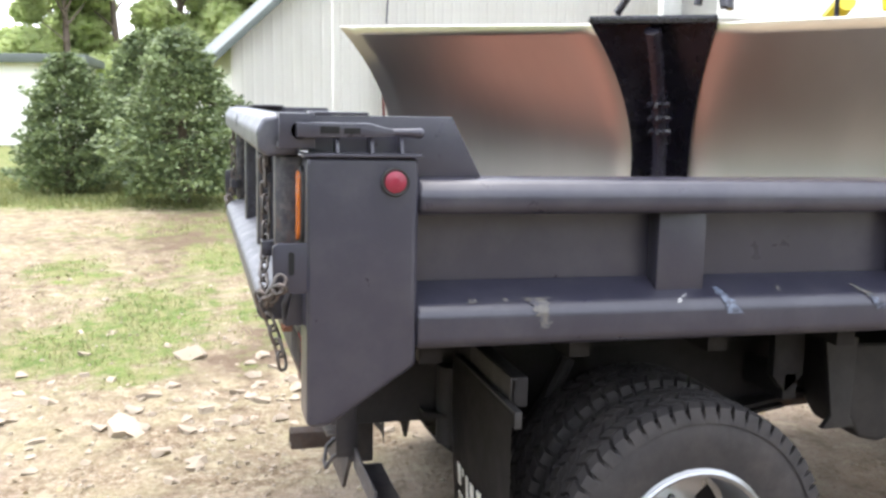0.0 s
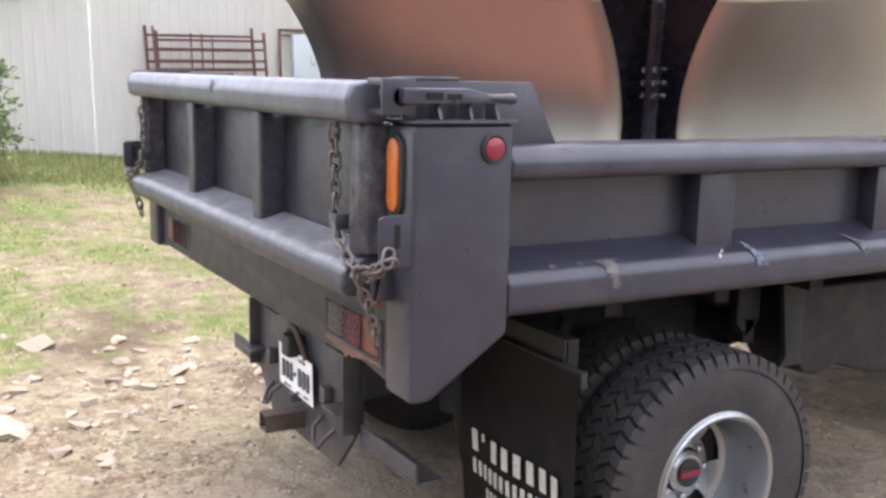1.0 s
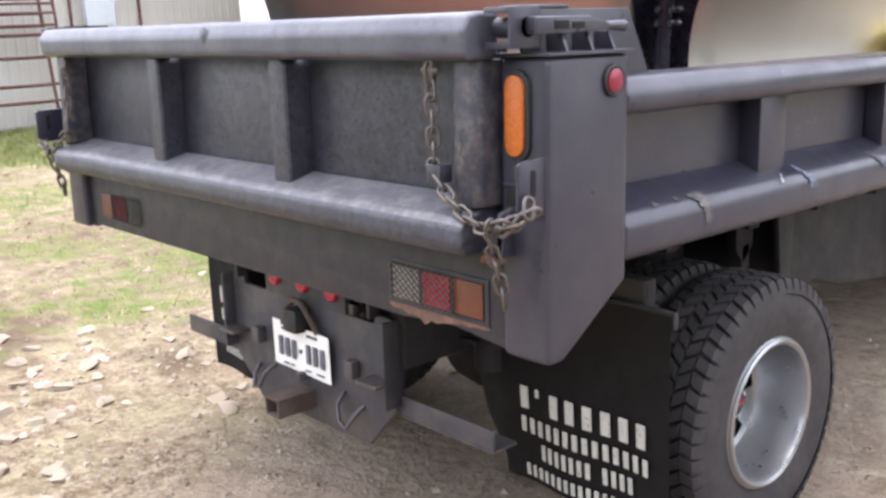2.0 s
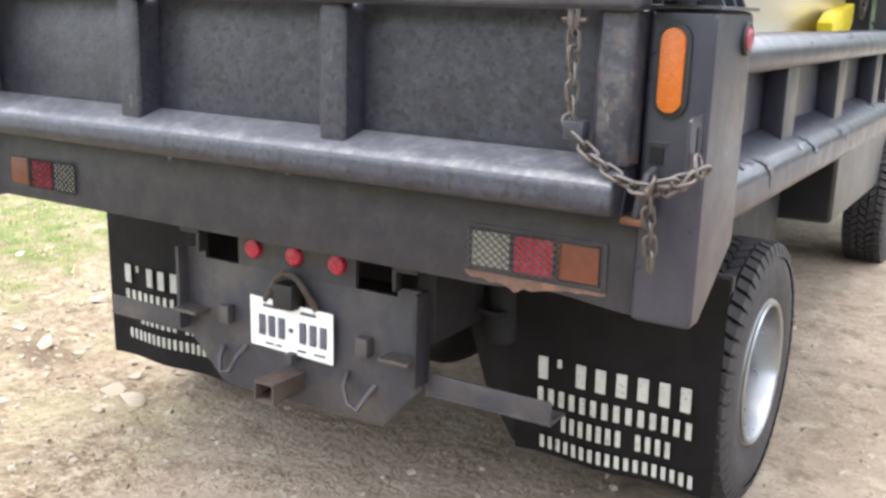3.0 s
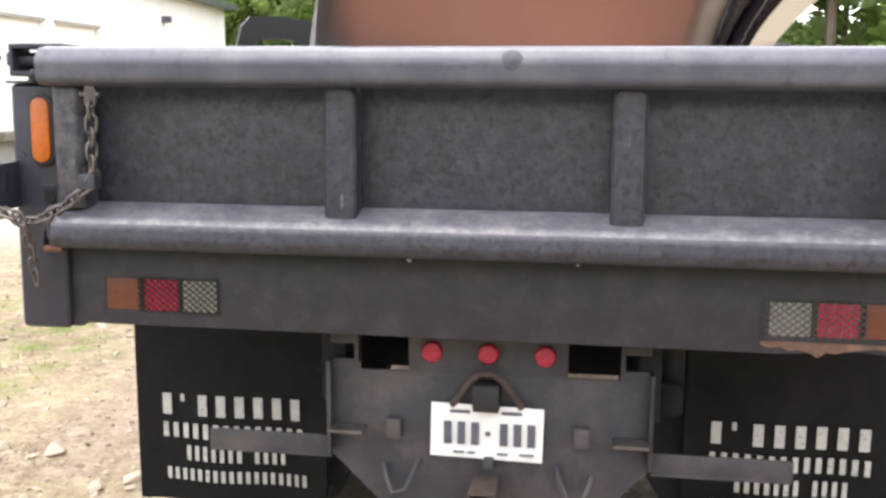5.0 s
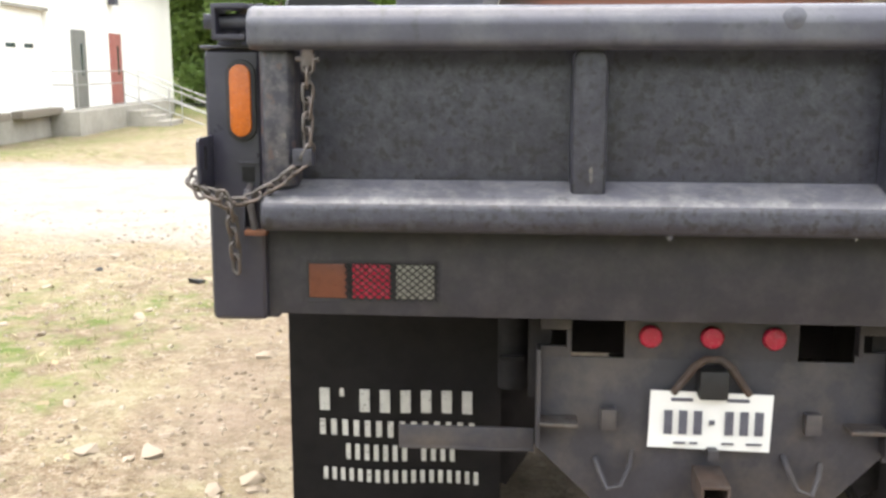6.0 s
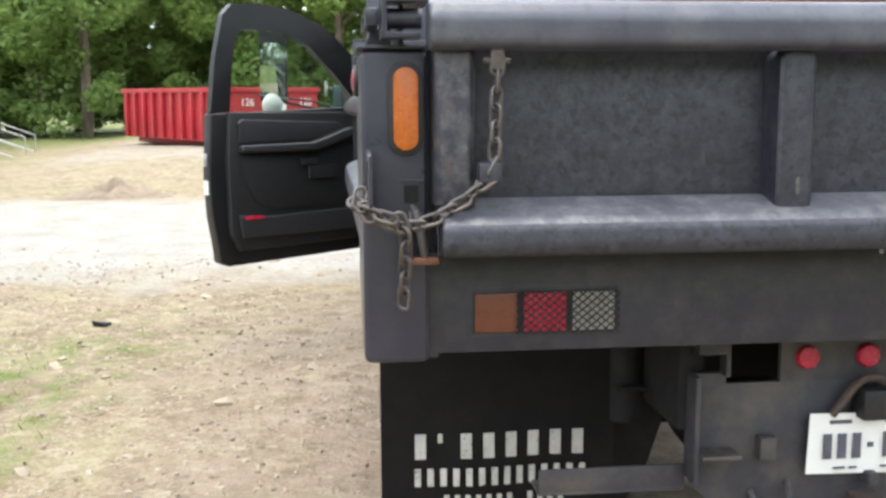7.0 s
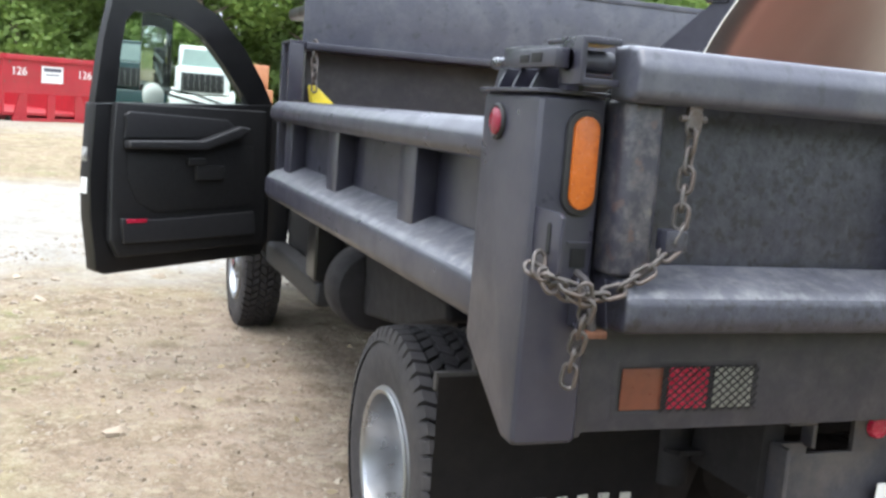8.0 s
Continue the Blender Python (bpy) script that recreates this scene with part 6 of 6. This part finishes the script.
# ---- parked vehicles far off ----
def tractor(name, m, paint, label):
    """A conventional truck tractor, seen from the front: front faces -y."""
    t = thing(name, m, label, "truck")
    bm = B()
    box(bm, -1.0, 1.0, 0.15, 1.9, 1.17, 2.15, 0.08, 3)
    hood = part("hood", bm, paint, t)
    bm = B()
    box(bm, -0.86, 0.86, 1.9, 4.1, 0.95, 2.98, 0.12, 3)
    cabp = part("cab", bm, paint, t)
    bm = B()
    prism(bm, [(-0.76, 2.20), (0.76, 2.20), (0.68, 2.84), (-0.68, 2.84)], "y", 1.885, 1.899)
    part("windscreen", bm, M["sky_glass"], cabp)
    bm = B()
    box(bm, -0.78, 0.78, 0.10, 0.149, 1.25, 1.93, 0.01)
    gr = part("grille", bm, M["trim"], hood, "dark radiator grille")
    for i in range(8):
        bm = B()
        box(bm, -0.728 + i * 0.205, -0.720 + i * 0.205, 0.085, 0.099, 1.27, 1.91)
        part("grille_bar", bm, M["galv"], gr)
    bm = B()
    box(bm, -1.2, 1.2, -0.1, 0.1, 0.50, 1.12, 0.05, 3)
    part("bumper", bm, paint, t)
    for s in (-1, 1):
        bm = B()
        lathe(bm, [(0.13, 0.02), (0.14, 0.0), (0.10, -0.03)], "y", 18, (s * 0.84, 0.13, 1.05))
        part("headlamp", bm, M["clear"], t)
        bm = B()
        prism(bm, [(0.2, 0.9), (0.3, 1.2), (0.6, 1.35), (1.2, 1.35), (1.5, 1.15), (1.6, 0.9)], "x", s * 0.95, s * 1.22, 0.03)
        part("wing", bm, paint, t)
        for y in (0.9, 4.6):
            bm = B()
            lathe(bm, [(0.30, -0.14), (0.48, -0.13), (0.51, -0.08), (0.51, 0.08), (0.48, 0.13), (0.30, 0.14)], "x", 28, (s * 1.02, y, 0.5))
            part("wheel", bm, M["rubber"], t)
        bm = B()
        tube(bm, [(s * 1.0, 2.0, 2.1), (s * 1.35, 1.95, 2.1)], 0.02, 6)
        box(bm, s * 1.30, s * 1.40, 1.92, 1.98, 1.75, 2.35, 0.02)
        part("mirror", bm, M["galv"], t)
    bm = B()
    box(bm, -0.9, 0.9, 3.6, 7.0, 0.7, 0.94)
    part("chassis", bm, M["under"], t)
    return t


tractor("tractor_truck", pose(2.33, 36.6, at_ground(2.3, 37.0), 0, 0, -4), M["truck_white"], "white truck tractor with dark grille parked in yard")
tractor("tractor_truck", pose(-0.10, 37.2, at_ground(-0.1, 37.5), 0, 0, -3), M["dark_green"], "dark green truck parked beside container")
om = thing("orange_loader", pose(5.0, 39.4, at_ground(5.0, 40.0), 0, 0, 0), "small orange loader machine parked behind trucks", "loader")
bm = B()
box(bm, -0.5, 0.5, 0, 3.0, 0.5, 1.5, 0.10, 3)
box(bm, -0.42, 0.42, 0.8, 2.2, 1.5, 2.5, 0.10, 3)
part("body", bm, M["orange"], om)
bm = B()
tube(bm, [(-0.6, 2.6, 1.3), (-0.6, 1.0, 1.5), (-0.6, -0.7, 0.4)], 0.09, 8)
part("boom", bm, M["orange"], om)
for x in (-0.66, 0.66):
    for y in (0.6, 2.4):
        bm = B()
        lathe(bm, [(0.2, -0.15), (0.44, -0.14), (0.48, -0.08), (0.48, 0.08), (0.44, 0.14), (0.2, 0.15)], "x", 24, (x, y, 0.48))
        part("wheel", bm, M["rubber"], om)


# ---- trees ----
def leaf_cloud(rng, centers, radii, count, size, squash=0.8):
    """Vertices of many small bent leaves scattered through clumps."""
    k = len(centers)
    pick = rng.randint(0, k, count)
    d = rng.normal(size=(count, 3))
    d /= np.linalg.norm(d, axis=1)[:, None]
    rad = rng.uniform(0.35, 1.0, count) ** 0.6
    p = centers[pick] + d * rad[:, None] * radii[pick][:, None] * np.array([1, 1, squash])
    u = rng.normal(size=(count, 3))
    u[:, 2] *= 0.5
    u /= np.linalg.norm(u, axis=1)[:, None]
    v = np.cross(u, d + 0.6 * rng.normal(size=(count, 3)))
    v /= np.linalg.norm(v, axis=1)[:, None] + 1e-9
    s = size * rng.uniform(0.6, 1.4, count)[:, None]
    a, b = u * s, v * s * 0.62
    return np.stack([p - a, p + b * 0.9 - a * 0.1, p + a, p - b * 0.9 + a * 0.1], 1)


def leaves_mesh(name, quads, mat, parent=None):
    q = np.concatenate(quads) if isinstance(quads, list) else quads
    me = bpy.data.meshes.new(name)
    n = len(q)
    me.vertices.add(n * 4)
    me.vertices.foreach_set("co", q.reshape(-1).astype(np.float32))
    me.loops.add(n * 4)
    me.loops.foreach_set("vertex_index", np.arange(n * 4, dtype=np.int32))
    me.polygons.add(n)
    me.polygons.foreach_set("loop_start", np.arange(0, n * 4, 4, dtype=np.int32))
    me.update()
    me.validate()
    me.materials.append(mat)
    ob = new(name, me)
    if parent:
        ob.parent = parent
    return ob


def woods(name, spots, rng_seed, label, leaf_size, per_tree, tall, mats=("leaf", "leaf_dark")):
    """A stand of broadleaf trees far off: trunks, limbs and leaf clumps."""
    rng = np.random.RandomState(rng_seed)
    bm = B()
    light, dark = [], []
    for x, y in spots:
        h = tall * rng.uniform(0.75, 1.2)
        r = 0.10 + 0.012 * h
        lean = rng.normal(0, 0.25, 2)
        z0 = at_ground(x, y) - 0.1
        tube(bm, [(x, y, z0), (x + lean[0] * 0.4, y + lean[1] * 0.4, z0 + h * 0.5), (x + lean[0], y + lean[1], z0 + h * 0.95)], [r, r * 0.7, r * 0.2], 6)
        k = 15
        cz = rng.uniform(0.16, 1.0, k) * h
        spread = (0.10 + 0.22 * np.sin(np.clip(cz / h, 0, 1) * 2.6)) * h * 0.62
        ang = rng.uniform(0, 6.283, k)
        cx, cy = x + np.cos(ang) * spread, y + np.sin(ang) * spread
        for i in range(0, k, 2):
            tube(bm, [(x, y, z0 + cz[i] * 0.75), (cx[i], cy[i], z0 + cz[i])], [r * 0.3, r * 0.08], 4)
        c = np.stack([cx, cy, cz + z0], 1)
        rad = h * rng.uniform(0.08, 0.15, k)
        up = leaf_cloud(rng, c, rad, per_tree, leaf_size)
        (light if rng.rand() < 0.6 else dark).append(up)
        low = np.stack([x + rng.normal(0, 1.4, 9), y + rng.normal(0, 1.0, 9), rng.uniform(0.2, 3.6, 9)], 1)
        (light if rng.rand() < 0.4 else dark).append(leaf_cloud(rng, low, rng.uniform(0.6, 1.2, 9), per_tree // 3, leaf_size * 0.9))
    trunk = part("trunks", bm, M["bark"])
    root = tagged(trunk, label, "woods", kind="stuff")
    leaves_mesh("light_leaves", light, M[mats[0]], root)
    leaves_mesh("dark_leaves", dark, M[mats[1]], root)
    root.name = name
    return root


rng = np.random.RandomState(5)
back = [(x + rng.normal(0, 0.8), 43 + 3.6 * row + rng.normal(0, 1.2)) for row in range(3) for x in np.arange(-34, 34, 3.4)]
seen = [p for p in back if -26 < p[0] < 9]
woods("woods", seen, 21, "green spring woods behind the yard", 0.135, 12000, 13.0)
woods("woods", [p for p in back if p not in seen], 24, "green spring woods at the sides of the yard", 0.5, 500, 13.0)
side = [(-40 - 3.5 * row + rng.normal(0, 1.0), y + rng.normal(0, 0.8)) for row in range(2) for y in np.arange(-5.5, 12, 3.4)]
woods("woods", side, 22, "pale green spring trees behind the buildings", 0.20, 15000, 9.0, ("leaf_pale", "leaf_pale"))

rear = [(x + rng.normal(0, 1.0), -56 - 4 * row + rng.normal(0, 1.2)) for row in range(2) for x in np.arange(-56, 60, 4.5)]
rear += [(58 + 4 * row + rng.normal(0, 1.0), y + rng.normal(0, 1.0)) for row in range(2) for y in np.arange(-50, 44, 4.5)]
woods("woods", rear, 23, "green trees round the far side of the yard", 0.6, 520, 17.0)


def spruce(x, y, h, w, seed, label):
    """A dense young spruce: trunk, whorls of drooping branches, many short sprays of needles."""
    rng = np.random.RandomState(seed)
    t = thing("spruce", pose(x, y, at_ground(x, y)), label, "tree", "spruces by the lawn")
    bm = B()
    tube(bm, [(0, 0, -0.05), (0.02, 0.01, h * 0.5), (0, 0, h)], [0.09, 0.05, 0.01], 8)
    tips = []
    for i in range(120):
        z = 0.06 * h + 0.94 * h * (i + rng.rand()) / 120
        f = z / h
        ro = w / 2 * min(1.0, 0.62 + 1.5 * f) * (1 - max(0, f - 0.22) / 0.78) ** 0.62 * rng.uniform(0.70, 1.12) * (1 + 0.16 * math.sin(3 * (i * 2.39996) + seed + 5 * f) + 0.12 * math.sin(5 * (i * 2.39996) - 9 * f)) + 0.06
        a = i * 2.39996 + rng.normal(0, 0.2)
        end = (ro * math.cos(a), ro * math.sin(a), z + 0.10 * ro - 0.05)
        tube(bm, [(0, 0, z), (end[0] * 0.6, end[1] * 0.6, z - 0.02), end], [0.014, 0.009, 0.003], 4, caps=False)
        tips.append((z, ro, a, end))
    part("trunk", bm, M["bark"], t)
    quads = []
    for z, ro, a, end in tips:
        n = int(60 + 150 * ro)
        f = rng.uniform(0.25, 1.03, n) ** 0.7
        fan = rng.normal(0, 0.13, n) * (0.35 + ro)
        base = np.stack([np.cos(a) * ro * f - np.sin(a) * fan, np.sin(a) * ro * f + np.cos(a) * fan, z + (end[2] - z) * f + rng.normal(0, 0.035, n)], 1)
        way = np.stack([np.cos(a) + rng.normal(0, 0.6, n), np.sin(a) + rng.normal(0, 0.6, n), rng.normal(0.1, 0.45, n)], 1)
        way /= np.linalg.norm(way, axis=1)[:, None]
        sd = np.cross(way, rng.normal(size=(n, 3)))
        sd /= np.linalg.norm(sd, axis=1)[:, None] + 1e-9
        ln = rng.uniform(0.05, 0.11, n)[:, None]
        quads.append(np.stack([base, base + way * ln * 0.5 + sd * ln * 0.22, base + way * ln, base + way * ln * 0.5 - sd * ln * 0.22], 1))
    leaves_mesh("crown", quads, M["needle"], t)
    return t


spruce(-10.2, -0.55, 2.28, 1.85, 31, "dense dark green young spruce on lawn")
spruce(-11.9, -2.15, 2.0, 1.55, 32, "dense green spruce beside another spruce")
spruce(-13.0, -1.15, 2.4, 1.6, 33, "paler green spruce behind the others")

# ---- stones, gravel and grass ----
rng = np.random.RandomState(9)


def stone_mesh(seed, flat=0.62):
    """An angular broken stone: the hull of a few random points."""
    r = random.Random(seed)
    bm = B()
    for _ in range(15):
        d = Vector((r.gauss(0, 1), r.gauss(0, 1), r.gauss(0, 1))).normalized() * r.uniform(0.75, 1.1)
        bm.verts.new((d.x, d.y, d.z * flat))
    hull = bmesh.ops.convex_hull(bm, input=bm.verts)
    bmesh.ops.delete(bm, geom=[g for g in hull["geom_interior"] if isinstance(g, bmesh.types.BMVert)], context="VERTS")
    bmesh.ops.recalc_face_normals(bm, faces=bm.faces)
    me = bpy.data.meshes.new("stone")
    bm.to_mesh(me)
    bm.free()
    me.materials.append(M["stone"])
    me.shade_smooth()
    me.set_sharp_from_angle(angle=radians(38))
    return me


stones = [stone_mesh(k) for k in range(9)]


def stone(x, y, r, k, turn):
    ob = new("stone", stones[k % 9])
    ob.matrix_basis = pose(x, y, at_ground(x, y) + r * 0.08, 0, 0, turn) @ Matrix.Diagonal((r * 1.15, r * 0.85, r, 1))
    return tagged(ob, "pale stone lying on bare dirt", "stone", "stones on the yard")


for i, (x, y, r) in enumerate(((-1.50, -0.79, 0.125), (-2.90, -0.48, 0.12), (-2.06, -0.70, 0.065), (-2.25, -0.58, 0.05), (-1.72, -0.40, 0.06), (-1.55, -0.25, 0.045), (-1.9, -0.15, 0.05), (-2.6, 0.35, 0.06), (-0.95, -0.45, 0.05))):
    stone(x, y, r, i, 40 * i)
for i in range(165):
    x, y = -1.75 + rng.normal(0, 0.5), rng.normal(-0.45, 0.75)
    stone(x, y, 0.016 + 0.05 * rng.rand() ** 2.5, i, rng.uniform(0, 360))
for i in range(60):
    x, y = rng.uniform(-7.0, -1.5), rng.uniform(-1.6, 3.6)
    stone(x, y, 0.014 + 0.03 * rng.rand() ** 2.5, i, rng.uniform(0, 360))
for i in range(46):
    x, y = rng.uniform(-4.2, -1.35), rng.uniform(1.0, 6.5)
    stone(x, y, 0.014 + 0.045 * rng.rand() ** 2, i, rng.uniform(0, 360))

verts, quads_f = [], []
cube = np.array([(-1, -1, -0.5), (1, -1, -0.5), (1, 1, -0.5), (-1, 1, -0.5), (-0.6, -0.7, 0.6), (0.7, -0.5, 0.5), (0.6, 0.7, 0.7), (-0.7, 0.5, 0.5)])
cf = [(4, 5, 6, 7), (0, 1, 5, 4), (1, 2, 6, 5), (2, 3, 7, 6), (3, 0, 4, 7)]
n_g = 32000
gxs = np.concatenate([rng.uniform(-6.5, -0.2, 12000), rng.uniform(-0.4, 2.6, 3000), rng.uniform(-4.5, -0.9, 17000)])
gys = np.concatenate([rng.uniform(-2.4, 7.5, 12000), rng.uniform(-1.8, 3.0, 3000), rng.uniform(0.2, 5.0, 17000)])
keep = (rng.rand(n_g) < (0.22 + 0.65 * (bumps(gxs, gys, 1.7, 17) > 0.3)) * (1 - 0.5 * covers(gxs, gys)[:, 3]) * (1 - 0.9 * np.clip(2 * covers(gxs, gys)[:, 0], 0, 1)))
hz = height(gxs, gys)
for i in np.nonzero(keep)[0]:
    s = 0.004 + 0.011 * rng.rand() ** 2.2
    a = rng.uniform(0, 6.283)
    c = cube * s * rng.uniform(0.7, 1.3, (8, 3))
    c = np.stack([c[:, 0] * math.cos(a) - c[:, 1] * math.sin(a), c[:, 0] * math.sin(a) + c[:, 1] * math.cos(a), c[:, 2]], 1)
    b0 = len(verts)
    verts.extend((c + np.array([gxs[i], gys[i], hz[i] + 0.25 * s])).tolist())
    quads_f.extend([tuple(b0 + j for j in f) for f in cf])
me = bpy.data.meshes.new("gravel")
me.from_pydata(verts, [], quads_f)
me.materials.append(M["gravel"])
tagged(new("gravel", me), "scattered tan gravel on the dirt", "gravel", kind="stuff")

n_l = 5000                                            # dry leaves and bark crumbs
lx, ly = rng.uniform(-7.0, -0.4, n_l), rng.uniform(-2.2, 6.5, n_l)
ok = rng.rand(n_l) < 0.08 + 0.9 * (bumps(lx, ly, 2.4, 41) > 0.45)
lx, ly = lx[ok], ly[ok]
n_l = len(lx)
la_, ll_, lw_ = rng.uniform(0, 6.283, n_l), 0.006 + 0.022 * rng.rand(n_l) ** 2, rng.uniform(0.3, 0.8, n_l)
ux, uy = np.cos(la_) * ll_, np.sin(la_) * ll_
cz = height(lx, ly) + 0.006
p = np.stack([lx, ly, cz], 1)
u = np.stack([ux, uy, rng.normal(0, 0.35, n_l) * ll_], 1)
v = np.stack([-uy * lw_, ux * lw_, rng.normal(0, 0.35, n_l) * ll_], 1)
tagged(leaves_mesh("leaf_litter", np.stack([p - u, p + v, p + u * 0.9, p - v * 0.8], 1), M["litter"]), "dry brown leaf litter and bark crumbs", "leaf litter", kind="stuff")

n_b = 150000
bx = np.concatenate([rng.uniform(-16.8, -1.6, 110000), rng.uniform(-9.0, 0.5, 40000)])
by = np.concatenate([rng.uniform(-4.0, 6.0, 110000), rng.uniform(2.0, 16.0, 40000)])
cv = covers(bx, by)
dens = np.clip(1.3 * cv[:, 0] + 0.30 * bumps(bx, by, 5.0, 19) - 0.45, 0, 1) * (1 - 0.65 * soft(1.2, 2.4, by) * soft(-8.0, -6.0, bx))
sel = rng.rand(n_b) < dens
bx, by = bx[sel], by[sel]
bz = height(bx, by)
n_b = len(bx)
ang = rng.uniform(0, 6.283, n_b)
hgt = rng.uniform(0.02, 0.075, n_b) * (0.6 + 0.7 * (bx < -9.0))
wid = rng.uniform(0.002, 0.004, n_b) * (1 + 0.10 * np.abs(bx))
tip = np.stack([bx + rng.normal(0, 0.45, n_b) * hgt, by + rng.normal(0, 0.45, n_b) * hgt, bz + hgt], 1)
dx, dy = np.cos(ang) * wid, np.sin(ang) * wid
p0 = np.stack([bx - dx, by - dy, bz - 0.004], 1)
p1 = np.stack([bx + dx, by + dy, bz - 0.004], 1)
blades = np.stack([p0, p1, tip + np.stack([dx, dy, 0 * dx], 1) * 0.25, tip - np.stack([dx, dy, 0 * dx], 1) * 0.25], 1)
dry = (bx > -9.0) & (rng.rand(n_b) < 0.40 + 0.45 * soft(-0.6, 1.0, by))
tagged(leaves_mesh("grass", blades[~dry], M["grass"]), "thin green grass", "grass", kind="stuff")
tagged(leaves_mesh("dry_grass", blades[dry], M["straw"]), "dry straw-coloured grass", "grass", kind="stuff")


# ---- dark lumps, a dirt pile and a kerb across the yard ----
for k, (x, y, r) in enumerate(((-2.70, 4.03, 0.055), (-3.55, 4.4, 0.03))):
    ob = new("asphalt_lump", stones[k].copy())
    ob.data.materials.clear()
    ob.data.materials.append(M["trim"])
    ob.matrix_basis = pose(x, y, at_ground(x, y) + r * 0.2, 0, 0, 50 * k) @ Matrix.Diagonal((r * 1.3, r, r, 1))
    tagged(ob, "small dark asphalt lump lying on dirt", "stone", "dark lumps on the yard")
bm = B()
bmesh.ops.create_grid(bm, x_segments=24, y_segments=16, size=1.0)
for v in bm.verts:
    d = math.hypot(v.co.x, v.co.y)
    v.co.x, v.co.y = v.co.x * 0.9, v.co.y * 0.5
    v.co.z = max(0.0, 1 - d) * 0.34 * (0.7 + 0.8 * noise.noise(Vector((v.co.x * 4, v.co.y * 4, 3.0)))) - 0.03
pile = part("dirt_mound", bm, M["dark_soil"])
pile.matrix_basis = pose(-4.35, 12.3, at_ground(-4.35, 12.3), 0, 0, 8)
tagged(pile, "small heap of dark dirt beside gravel road", "dirt heap")
